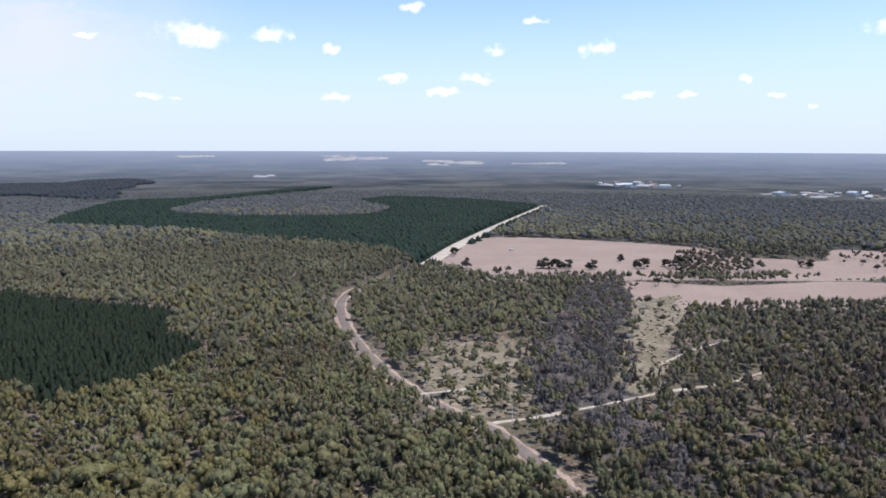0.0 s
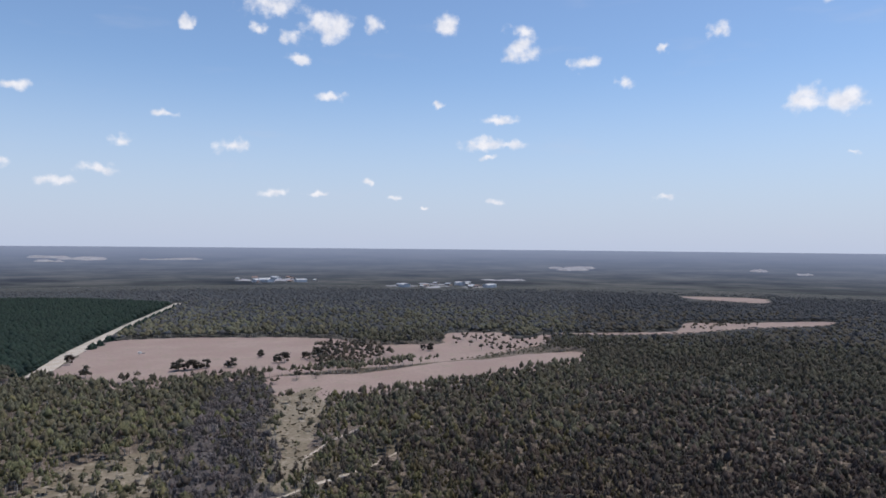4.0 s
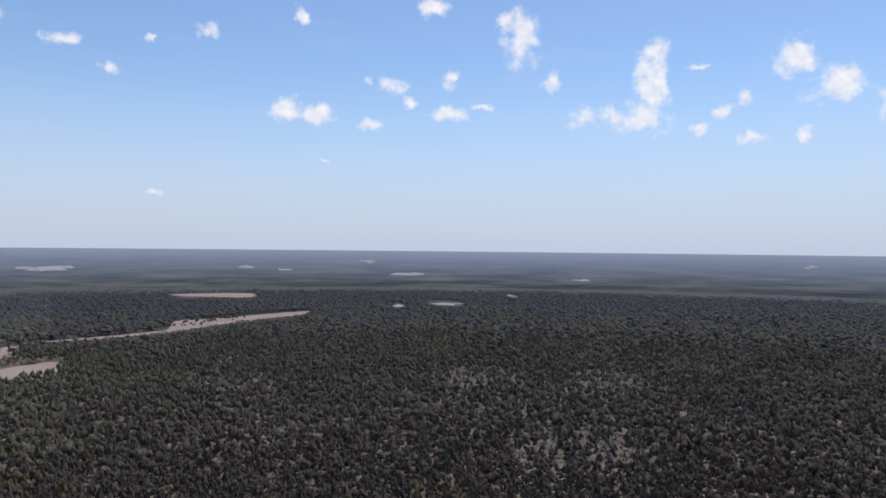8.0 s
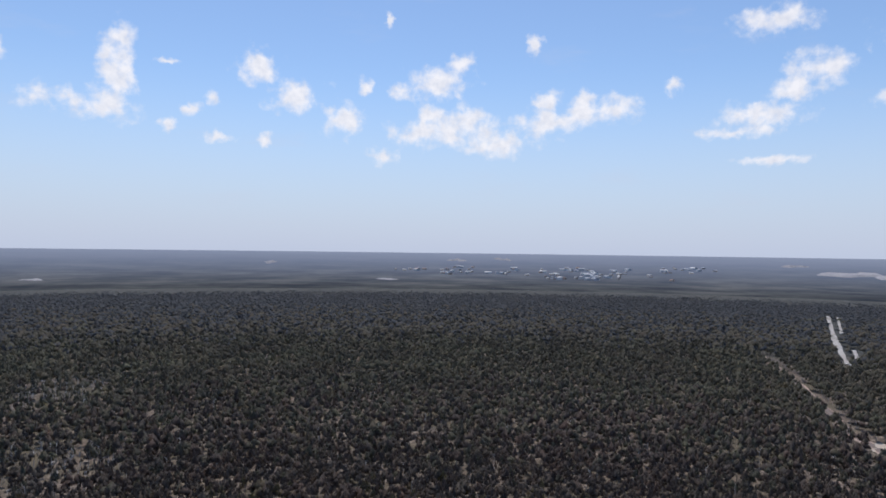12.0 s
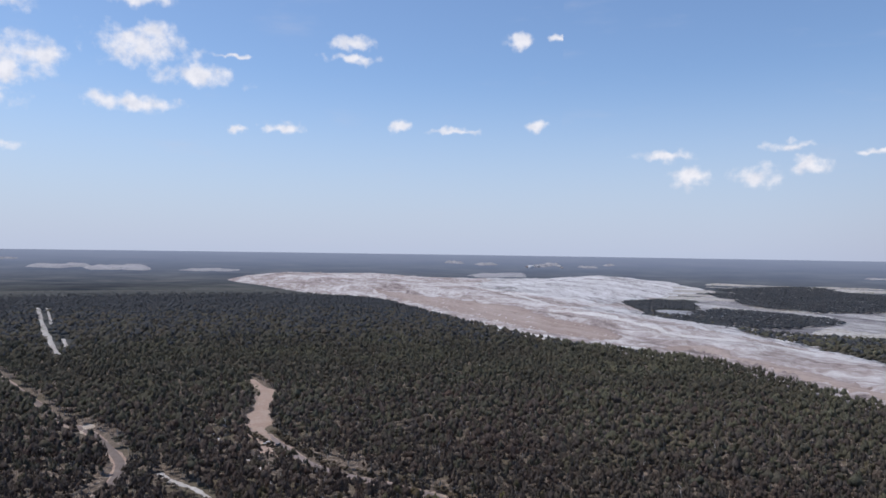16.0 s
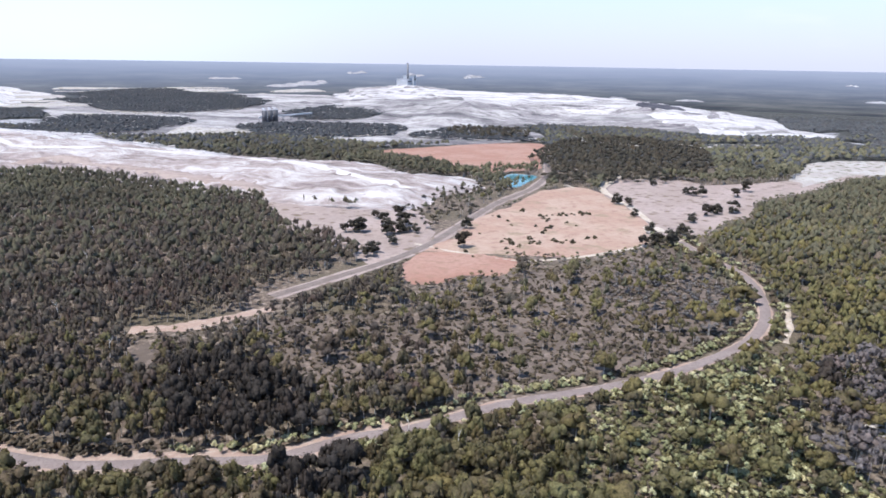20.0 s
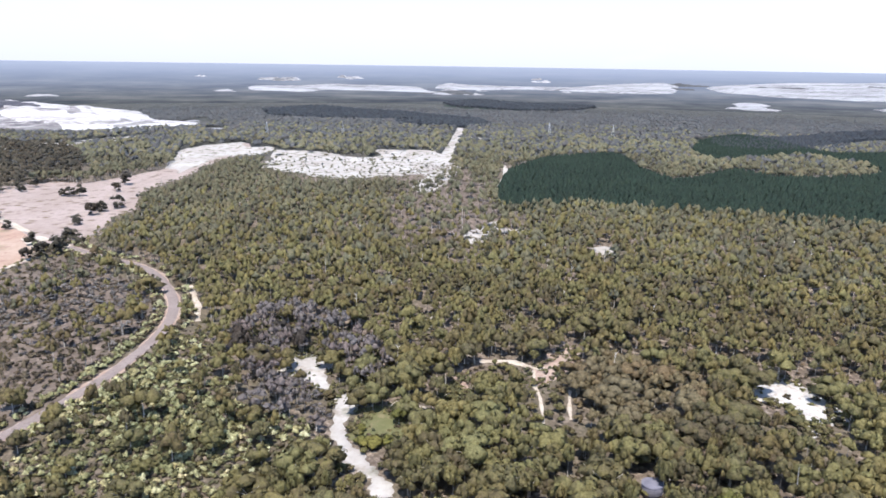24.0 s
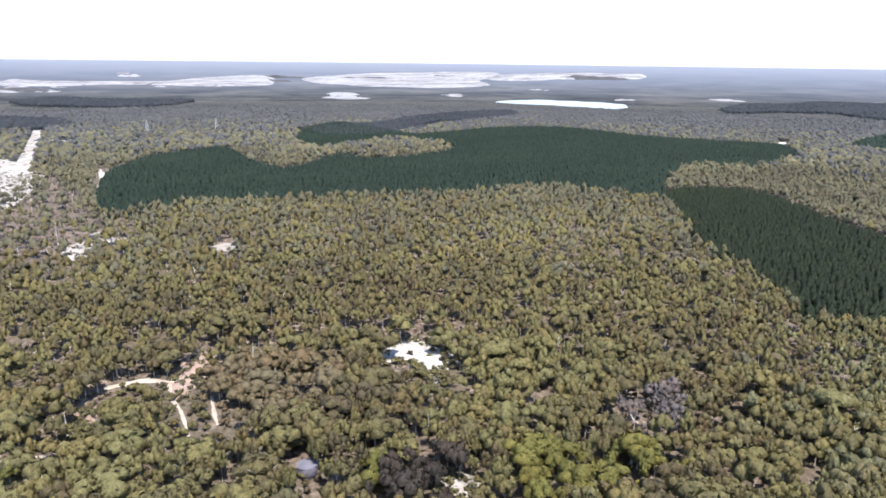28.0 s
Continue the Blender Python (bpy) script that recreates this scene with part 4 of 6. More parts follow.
def ribbon(name, line, width, mat, label, z=0.1, wobble=0.0, lift=None):
    """A road or track swept along a smooth line."""
    p = smooth(line, False, 8)
    t = np.gradient(p, axis=0)
    t /= np.linalg.norm(t, axis=1)[:, None] + 1e-9
    nrm = np.stack([-t[:, 1], t[:, 0]], -1)
    i = np.arange(len(p))
    w = width / 2 * (1 + wobble * (np.sin(i * 0.53) * np.cos(i * 0.21 + 1) + 0.4 * np.sin(i * 2.1)))
    cols = []
    for k, dzz in ((-1.15, -0.3), (-1, 0), (0, 0.05), (1, 0), (1.15, -0.3)):
        xy = p + nrm * (w * k)[:, None]
        up = lift(xy[:, 0], xy[:, 1]) if lift else 0
        cols.append(np.column_stack([xy, land(xy[:, 0], xy[:, 1]) + z + dzz + up]))
    v = np.stack(cols, 1)
    m = v.shape[1]
    idx = np.arange(len(p) * m).reshape(len(p), m)
    f = np.stack([idx[:-1, :-1], idx[1:, :-1], idx[1:, 1:], idx[:-1, 1:]], -1).reshape(-1)
    me = mesh_of(name, v.reshape(-1, 3), f, 4, [mat], smooth_shade=True)
    return tagged(new(name, me), label, kind="structure")


# ---- ground ----
def ring_sheet(name, radii, sectors, mat, label):
    a = np.linspace(0, 2 * np.pi, sectors, endpoint=False)
    rr, aa = np.meshgrid(radii, a, indexing="ij")
    x, y = rr * np.cos(aa), rr * np.sin(aa)
    v = np.stack([x, y, land(x, y)], -1).reshape(-1, 3)
    idx = np.arange(len(v)).reshape(rr.shape)
    nxt = np.roll(idx, -1, 1)
    f = np.stack([idx[:-1], idx[1:], nxt[1:], nxt[:-1]], -1).reshape(-1)
    return tagged(new(name, mesh_of(name, v, f, 4, [mat], smooth_shade=True)), label, kind="structure")


ring_sheet("ground", np.concatenate([[0.5], np.linspace(60, 2100, 35)]), 180, M_GROUND, "wooded plain of leaf litter, low scrub and sandy soil")
ring_sheet("backdrop", np.linspace(2100, R1, 60), 240, M_DIST, "far wooded plain with blue haze painted in towards the horizon")

# centre, half length, half width, heading
FAR_CLEARINGS = []
FAR_CLEARINGS += [(-736, 2874, 51, 127, 7), (-541, 4160, 257, 173, 8), (-648, 4367, 139, 86, 9), (82, 3995, 225, 175, 1), (536, 3904, 172, 86, -2), (559, 2334, 38, 137, 4), (672, 2270, 75, 131, 3), (874, 1839, 45, 63, 2), (976, 1779, 59, 73, 2), (1056, 1722, 41, 70, 2), (-1473, 4163, 110, 82, 18), (-28, 3775, 76, 87, 2), (1026, 1909, 44, 78, -9), (1380, 2019, 91, 101, -6), (2177, 2609, 148, 163, -20), (1342, 1176, 18, 54, -11), (903, 1871, 34, 57, -9), (2193, 2664, 116, 115, -44)]
FAR_CLEARINGS += [(2859, 2107, 50, 149, -51), (2756, 1816, 38, 130, -53), (3525, 1782, 63, 154, -56), (2783, 1227, 112, 177, -57), (1306, 588, 17, 41, -62), (1407, 520, 43, 68, -62), (3932, -501, 39, 98, -79), (1703, 453, 8, 83, -61), (2661, 435, 45, 87, -59), (2122, -2971, 264, 346, -127), (1622, -3026, 152, 104, -129), (2804, -3140, 94, 88, -126), (3938, -1935, 66, 85, -108), (2617, -778, 46, 80, -112), (3948, -1623, 62, 84, -105), (622, -4154, 58, 108, -162), (422, -4076, 98, 109, -164), (281, -3258, 211, 264, -165)]
FAR_CLEARINGS += [(94, -4065, 116, 177, -168), (-286, -4218, 43, 133, -172), (1633, -3015, 60, 75, -152), (-150, -4021, 83, 111, -170), (-2757, -943, 46, 145, 147), (-2644, -2911, 71, 104, 150), (-2469, -3191, 72, 104, 153), (-1417, -3341, 105, 80, 163), (-2141, -1570, 34, 103, 155), (-2231, -1373, 55, 100, 154), (-2249, -3475, 65, 62, 156), (-1507, -2798, 158, 124, 159), (-1677, -2954, 92, 124, 159), (-3593, -941, 133, 133, 107), (-3851, -620, 76, 118, 104), (-3775, 400, 60, 104, 94), (-2116, 857, 87, 134, 94), (-2118, 1249, 37, 96, 96)]
FAR_CLEARINGS += [(-1370, -534, 27, 85, 89), (-1244, -440, 21, 20, 88), (-3674, -1365, 34, 54, 113), (-3037, 82, 23, 83, 97), (-3035, 443, 24, 84, 94), (-2932, 1405, 103, 101, 86), (-1617, 2011, 52, 118, 71), (-2359, 1822, 42, 62, 69), (-2225, 1327, 31, 84, 73), (-3920, 403, 51, 76, 86), (-1724, 1663, 40, 75, 72), (-3066, -52, 54, 90, 81), (-2792, 41, 43, 73, 76)]
# single trees and bushes in the paddocks
PADDOCK_TREES = []
PADDOCK_TREES += [(-301, -440), (-296, -422), (-279, -393), (-244, -359), (-236, -353), (-266, -369), (-320, -437), (-304, -409), (-289, -392), (-294, -392), (-298, -385), (-337, -374), (-299, -335), (-506, -352), (-506, -364), (-475, -324), (-434, -281), (-418, -254), (-399, -263), (-405, -257), (-599, -354), (-599, -347), (-601, -339), (-493, -283), (-526, -290), (-540, -293), (-540, -288), (-555, -282), (-438, -251), (-445, -262), (-258, -416), (-265, -415), (-267, -410), (-231, -410), (-639, -403), (-615, -400), (-625, -318), (-663, -327), (190, 734), (150, 686)]
PADDOCK_TREES += [(145, 686), (196, 692), (203, 691), (228, 704), (245, 714), (250, 714), (97, 688), (102, 691), (108, 687), (114, 690), (120, 690), (127, 693), (24, 689), (16, 662), (13, 769), (366, 701), (373, 697)]
BUSHES = []
BUSHES += [(-337, -334), (-330, -320), (-337, -330), (-347, -316), (-350, -322), (-361, -310), (-360, -307), (-363, -303), (-365, -297), (-391, -298), (-413, -371), (-408, -362), (-407, -356), (-411, -341), (-409, -330), (-371, -329), (-434, -364), (-440, -360), (-447, -357), (-451, -354), (-378, -372), (-383, -394), (-382, -386), (-383, -347), (-385, -339), (-415, -392), (-384, -299), (-371, -361), (-333, -355), (-408, -489), (-387, -481), (-426, -494), (-416, -467), (-386, -456), (-360, -439), (-386, -441), (-431, -473), (-406, -448), (-452, -476), (-340, -432), (-340, -419), (-319, -314), (-320, -309), (-330, -313), (-292, -325), (-288, -313), (-305, -289), (-237, 117)]
BUSHES += [(-241, 124), (-227, 123), (-229, 133), (-240, 134), (-224, 118), (-222, 133)]
# hedge and clumps on the ochre paddock
BUSHES += [(-413, -370), (-417, -367), (-424, -367), (-427, -362), (-431, -358), (-439, -356), (-443, -351), (-450, -350), (-329, -329), (-336, -331), (-333, -324), (-342, -314), (-347, -315), (-346, -310), (-359, -306), (-360, -302), (-369, -305), (-369, -299), (-389, -296), (-403, -354), (-388, -337), (-378, -333)]
# centre, half length, half width, heading, houses
TOWN = []
TOWN += [(3306, -1152, 116, 123, -107, 9), (3127, -1413, 191, 297, -110, 28), (2718, -1825, 264, 396, -115, 44), (2811, -2411, 145, 266, -119, 14), (3056, -1922, 104, 381, -97, 10), (626, 2267, 121, 148, 3, 14), (968, 1789, 164, 110, 2, 14), (101, -4019, 107, 133, -168, 10)]

# fields, sand, salt and mine ground
NEAR_SAND = ("white_sand", "grey_pan", "pan_b", "pan_c", "sand_bit_a", "sand_bit_b", "sand_bit_c", "pink_clear", "pink_clear_b", "lawn", "small_pan")
LAYER = 0.0
for key, mat, label, top in (
        ("field_a", M_PINK, "bare pinkish harvested paddock", 0.12), ("field_b", M_PINK, "bare pinkish paddock along the creek", 0.12),
        ("field_b2", M_PINK, "bare pink paddock among trees", 0.14), ("creek_bed", M_PINK, "pale strip of bare creek flat", 0.14),
        ("creek_far", M_PINK, "pale far clearing in the forest", 0.2),
        ("scrub_mid", M_DRY, "dry brown heath with scattered trees", 0.08),
        ("open_scrub", M_SCRUB, "open grassy scrub with thin trees", 0.1),
        ("thin_f", M_DRY, "thin sandy opening in the forest", 0.1),
        ("burnt", M_BURNT, "grey burnt strip of forest floor", 0.1),
        ("open_pale", M_SCRUB, "pale grassy opening in the scrub", 0.12), ("mine_field", M_GREYF, "bare grey-pink paddock below the spoil bank", 0.12),
        ("mine_plain", M_PIT, "grey and white worked ground between far woods", 0.1), ("brown_scrub", M_DRY, "brown cleared scrub with thin trees", 0.1),
        ("pink_field", M_RED, "pinkish-red cleared paddock", 0.12), ("orange_field", M_ORANGE, "dry ochre paddock with low bushes", 0.12),
        ("red_field", M_RED, "red-brown bare earth patch", 0.16), ("grey_field", M_GREYF, "pale grey-pink dry paddock", 0.12),
        ("sand_r", M_SAND, "pale sandy clearing at the wood's edge", 0.14), ("strip_g", M_SAND, "narrow pale sandy strip", 0.14),
        ("sand_field", M_SAND, "pale sandy cleared ground with scattered bushes", 0.12), ("sand_l", M_SAND, "grey-white sandy clearing", 0.14),
        ("clear_a", M_SAND, "small sandy clearing in the forest", 0.14), ("white_sand", M_WHITE, "bright white sand clearing", 0.14),
        ("grey_pan", M_SAND, "pale grey sand pan", 0.14), ("layby", M_GRAVEL, "bare pinkish sandy lay-by", 0.24),
        ("gravel_pad", M_TRACK, "small gravel turning place", 0.3), ("small_pan", M_WHITE, "small white sand patch", 0.14),
        ("small_clear", M_SAND, "small sandy clearing", 0.14), ("clear_v", M_DRY, "bare dry clearing among trees", 0.12),
        ("pale_a", M_SAND, "pale grey mine flat", 0.3), ("pale_b", M_SALT, "white mine flat", 0.3), ("pale_c", M_SAND, "pale grey mine ground", 0.3),
        ("pink_clear", M_GRAVEL, "bare pinkish clearing in the wood", 0.14), ("pink_clear_b", M_GRAVEL, "bare pinkish clearing in the wood", 0.14), ("pan_b", M_SAND, "small grey sand pan", 0.14), ("sand_bit_a", M_SAND, "small sandy gap between trees", 0.14), ("sand_bit_b", M_SAND, "small sandy gap between trees", 0.14), ("sand_bit_c", M_WHITE, "small white sandy bank", 0.14), ("pan_c", M_SAND, "ash-white sandy spot among dark trees", 0.14), ("lawn", M_LAWN, "dry green lawn in the wood", 0.14),
        ("sand_edge", M_SAND, "torn-up sandy ground at a track", 0.16), ("flat_a", M_PIT, "grey worked mine ground", 0.2),         ("flat_c", M_SAND, "pale strip of mine ground", 0.2), ("flat_d", M_SAND, "pale cleared strip", 0.3), ("flat_e", M_SAND, "pale far cleared strip", 0.4),
        ("flat_f", M_SAND, "pale far clearing", 0.4), ("salt_a", M_SALT, "white far spoil flat", 0.5), ("salt_b", M_SALT, "white far spoil flat", 0.5),
        ("salt_c", M_SALT, "white far mine flat", 0.5), ("salt_e", M_SALT, "white far mine flat", 0.5), ("white_g", M_SALT, "white far clearing", 0.4)):
    LAYER += 0.011
    patch(key, PLAN[key], mat, label, top + LAYER, cell=26.0 if key[:4] == "salt" else 0.9 if key in NEAR_SAND else None, bands=240.0 if key in ("flat_d", "flat_e", "flat_f", "pale_a") else 0.0, ragged=15.0 if key in ("sand_field", "sand_l") else 12.0 if mat in (M_SCRUB, M_DRY, M_BURNT) else 3.0 if key == "white_sand" else 1.5 if key[:8] == "sand_bit" else 8.0 if key in ("pink_clear", "pink_clear_b", "grey_pan", "lawn") else 5.0 if key in ("pan_b", "pan_c", "small_pan", "small_clear") else 3.5)
patch("water", PLAN["pond"], M_WATER, "blue-green mine pond", 0.4, ragged=0.4)
patch("water", PLAN["lake"], M_LAKE, "pale far lake with white shore", 0.4, ragged=4.0)
# dark green ground fills the gaps between the pine crowns
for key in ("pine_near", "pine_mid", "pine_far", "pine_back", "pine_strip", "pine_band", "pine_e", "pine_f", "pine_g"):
    patch("pine_floor", PLAN[key], M_PINEF, "dark green ground under planted pines", 0.1)


for cx, cy, a, b, ang in FAR_CLEARINGS:
    ca, sa = math.cos(radians(ang)), math.sin(radians(ang))
    for k in range(3):
        t = np.linspace(0, 2 * np.pi, 13)[:-1]
        a1, b1 = a * rng.uniform(0.3, 0.62), max(b * rng.uniform(0.25, 0.6), 3.0)
        u0, v0 = (k - 1) * a * 0.5 * rng.uniform(0.5, 1.1), b * rng.uniform(-0.45, 0.45)
        u, v = u0 + a1 * np.cos(t) * rng.uniform(0.7, 1.1, 12), v0 + b1 * np.sin(t) * rng.uniform(0.3, 1.15, 12)
        LAYER += 0.004
        patch("far_clearing", list(zip(cx + u * ca - v * sa, cy + u * sa + v * ca)), M_SALT if cx < -2600 else M_FARCL, "pale far clearing in the woods", 0.4 + LAYER, cells=36, ragged=min(b1 * 0.5, 12.0))


# dark strips of wood left standing across the white flats
for key in ("salt_a", "salt_b", "salt_c", "salt_e"):
    o = smooth(PLAN[key])
    lo, hi = o.min(0), o.max(0)
    done = 0
    while done < 2:
        cx, cy = rng.uniform(lo[0], hi[0]), rng.uniform(lo[1], hi[1])
        if depth_in(np.array([cx]), np.array([cy]), o)[0] < -30 or math.hypot(cx, cy) > 3900:
            continue
        done += 1
        a1, b1 = rng.uniform(70, 240), rng.uniform(20, 45)
        rr_ = math.hypot(cx, cy)
        tx, ty = -cy / rr_, cx / rr_
        t = np.linspace(0, 2 * np.pi, 13)[:-1]
        u, v = a1 * np.cos(t) * rng.uniform(0.7, 1.1, 12), b1 * np.sin(t) * rng.uniform(0.4, 1.2, 12)
        LAYER += 0.004
        patch("far_wood", list(zip(cx + u * tx + v * cx / rr_, cy + u * ty + v * cy / rr_)), M_FARW, "dark strip of wood on the white flat", 1.2 + LAYER, cells=30)

MINE, PIT = smooth(PLAN["mine"]), smooth(PLAN["pit"])


def bank(x, y, s):
    """Tipped benches: steep faces between level steps."""
    q = s / 26 + 0.55 * ripple(x, y, 150, 2) + 0.15 * ripple(x, y, 40, 3)
    k = np.floor(np.clip(q, 0, 7))
    step = k + np.clip((q - k - 0.84) / 0.16, 0, 1)
    heaps = np.maximum(ripple(x, y, 42, 5), 0) ** 2 * 3.2 + np.maximum(ripple(x, y, 19, 6), 0) ** 2 * 1.6
    return np.minimum(s / 14, 1) * 2.5 + np.clip(step, 0, 7) * 2.7 + (0.5 * ripple(x, y, 14, 1) + heaps) * np.minimum(s / 20, 1)


def cut(x, y, s):
    q = s / 45 + 0.9 * ripple(x, y, 170, 4)
    k = np.floor(np.clip(q, 0, 6))
    return np.clip(k + np.clip((q - k - 0.6) / 0.4, 0, 1), 0, 6) * 4.5 + (ripple(x, y, 30, 1) + np.maximum(ripple(x, y, 60, 5), 0) ** 2 * 5) * np.minimum(s / 20, 1.2)


def on_bank(x, y):
    s = depth_in(x, y, MINE)
    return np.where(s > 0, bank(x, y, np.maximum(s, 0)), 0) + 0.2


patch("spoil_bank", PLAN["mine"], M_SPOIL, "terraced pale grey-pink mine spoil bank", 0.2, cell=7.5, height=bank)
patch("open_cut_mine", PLAN["pit"], M_PIT, "terraced white and grey open-cut mine", 0.2, cell=10.0, height=cut)


def on_pit(x, y):
    s = depth_in(x, y, PIT)
    return np.where(s > 0, cut(x, y, np.maximum(s, 0)), 0) + 0.2


for key, mat, label, up in (("crest", M_CREST, "bright white crest of the open-cut mine", 0.9), ("coal", M_COAL, "black coal stockpile on the mine", 2.2)):
    patch("mine_bench", PLAN[key], mat, label, 0.2, cell=9.0, ragged=14.0, height=lambda x, y, s, up=up: on_pit(x, y) + up)
for key in ("bench_w", "bench_x"):
    patch("spoil_bench", PLAN[key], M_CREST, "white upper bench of the spoil bank", 0.2, cell=7.0, ragged=14.0, height=lambda x, y, s: on_bank(x, y) + 0.7)
for key, mat, label, up in (("slope_a", M_SLOPE, "grey-pink tipped slope of the spoil bank", 0.5), ("slope_b", M_SLOPE, "grey-pink tipped slope of the spoil bank", 0.55)):
    patch("spoil_slope", PLAN[key], mat, label, 0.2, cell=5.0, ragged=6.0, height=lambda x, y, s, up=up: on_bank(x, y) + up)
for key, w in (("haul_a", 12), ("haul_b", 14), ("haul_e", 8)):
    ribbon("haul_road", PLAN[key], w, M_HAUL, "white haul road along the spoil bank", 0.5, 0.7, on_bank)

# roads and tracks
ribbon("verge", PLAN["road_w"], 9.6, M_GRAVEL, "pinkish gravel verge of the road", 0.10, 0.25)
ribbon("road", PLAN["road_w"], 6.0, M_ASPHALT, "worn grey asphalt country road", 0.16)
ribbon("verge", PLAN["road_g"], 6.8, M_GRAVEL, "pale gravel verge of the forest road", 0.10, 0.3)
ribbon("road", PLAN["road_g"], 5.0, M_ASPHALT, "worn grey asphalt forest road", 0.16)
ribbon("verge", PLAN["road_e"], 6.8, M_GRAVEL, "pale gravel verge of the forest road", 0.10, 0.3)
ribbon("verge", PLAN["road_e"][4:14], 13.0, M_GRAVEL, "wide pinkish gravel shoulder of the forest road", 0.07, 0.35)
ribbon("road", PLAN["road_e"], 5.0, M_ROADP, "worn grey asphalt forest road", 0.16)
ribbon("road", PLAN["straight"], 15.0, M_TRACK, "straight pale gravel road beside the plantation", 0.18, 0.1)
ribbon("verge", PLAN["haul"], 10.0, M_GREYF, "pale gravel verge of the straight road", 0.18, 0.2)
ribbon("road", PLAN["haul"], 6.2, M_ASPHALT, "straight grey road to the mine", 0.24)
for key, w, mat, label in (("red_track", 8.0, M_GRAVEL, "red earth track"), ("power_cut", 6, M_SAND, "pale power line clearing through the forest"), ("power_cut_b", 4, M_SAND, "pale gap in the forest"), ("power_cut_c", 4, M_SAND, "pale gap in the forest"),
                           ("field_v", 3, M_TRACK, "pale track across the paddock"), ("field_t", 5, M_TRACK, "pale track between the paddocks"), ("field_u", 8, M_TRACK, "pale road between the paddocks"),
                           ("side_loop", 4.5, M_GRAVEL, "pale sandy forest track"), ("track_a", 2.2, M_TRACK, "pale two-wheel track"),
                           ("track_b", 1.8, M_TRACK, "pale two-wheel track"), ("pan_track", 5.0, M_SAND, "pale sandy track"),
                           ("side_t", 2.8, M_TRACK, "pale side track"), ("sand_road", 14, M_SAND, "straight sandy road"),
                           ("sand_x", 14, M_SAND, "sandy cross road"), ("small_t", 1.3, M_TRACK, "thin sandy trail"),
                           ("small_u", 1.1, M_TRACK, "thin sandy trail"), ("small_v", 4.0, M_TRACK, "thin sandy trail"),
                           ("white_trail", 3.0, M_WHITE, "thin white sandy trail"), ("small_w", 2.6, M_TRACK, "thin sandy trail"), ("white_trail_c", 1.5, M_WHITE, "broken white sandy trail"), ("track_c", 1.6, M_TRACK, "pale two-wheel track"), ("fire_a", 5, M_WHITE, "white sandy firebreak beside the pines"),
                           ("fire_b", 8, M_WHITE, "white sandy firebreak beside the pines"), ("fire_c", 3, M_WHITE, "white sandy firebreak beside the pines"),
                           ("fire_d", 5, M_WHITE, "white sandy firebreak beside the pines")):
    ribbon("track", PLAN[key], w, mat, label, 0.2, 0.12 if key in ("sand_road", "field_v") else 0.5)

# ---- trees ----
OPEN = ["mine_plain", "field_a", "field_b", "field_b2", "creek_bed", "creek_far", "mine", "mine_field", "pit", "flat_a", "flat_c", "flat_d", "pink_field",
        "orange_field", "red_field", "grey_field", "strip_g", "grey_pan", "pond", "lake", "gravel_pad", "small_pan", "small_clear", "clear_v", "white_sand", "pale_a", "pale_b", "pale_c", "pan_b", "pan_c", "lawn", "sand_bit_a", "sand_bit_b", "sand_bit_c"]
PINES = ["pine_near", "pine_mid", "pine_far", "pine_back", "pine_strip", "pine_band", "pine_e", "pine_f", "pine_g", "dark_stand"]
ROADS = [("road_w", 8.0), ("road_e", 6.8), ("road_g", 6.0), ("straight", 12.0), ("haul", 11.0), ("red_track", 5.5), ("power_cut", 6), ("power_cut_b", 5), ("power_cut_c", 5), ("side_loop", 5.5), ("track_a", 2.5),
         ("track_b", 2.0), ("pan_track", 3.5), ("side_t", 3.0), ("sand_road", 8), ("sand_x", 8), ("small_t", 2.0), ("small_u", 2.0), ("small_v", 2.5), ("white_trail", 2.5), ("small_w", 2.5), ("white_trail_c", 2.0), ("track_c", 2.5), ("fire_a", 6), ("fire_b", 8), ("fire_c", 4), ("fire_d", 6)]


def keep_forest(x, y):
    k = np.ones(x.shape, bool)
    for key in OPEN:
        k &= depth_in(x, y, smooth(PLAN[key])) < 1.0
    for key in PINES:
        k &= depth_in(x, y, smooth(PLAN[key])) < 0.0
    for key, w in ROADS:
        p = np.array(PLAN[key], float)
        lo, hi = p.min(0) - 30, p.max(0) + 30
        b = (x > lo[0]) & (x < hi[0]) & (y > lo[1]) & (y < hi[1])
        if b.any():
            dd = line_distance(x[b], y[b], smooth(p, False, 4), False)
            k[np.flatnonzero(b)[dd < w]] = False
    return k


def in_far_clearing(x, y):
    """In one of the far clearings, or close before it."""
    k = np.zeros(x.shape, bool)
    for cx, cy, a, b, ang in FAR_CLEARINGS:
        ca, sa = math.cos(radians(ang)), math.sin(radians(ang))
        for q in (1.0, 1.025, 1.05):
            u, v = (x * q - cx) * ca + (y * q - cy) * sa, -(x * q - cx) * sa + (y * q - cy) * ca
            k |= (u / a) ** 2 + (v / b) ** 2 < 0.9
    return k


def jitter_grid(r_in, r_out, step):
    n = int(r_out / step) + 1
    gx, gy = np.meshgrid(np.arange(-n, n + 1) * step, np.arange(-n, n + 1) * step, indexing="ij")
    x = gx.ravel() + rng.uniform(-0.48, 0.48, gx.size) * step
    y = gy.ravel() + rng.uniform(-0.48, 0.48, gx.size) * step
    r = np.hypot(x, y)
    k = (r >= r_in) & (r < r_out)
    return x[k], y[k]


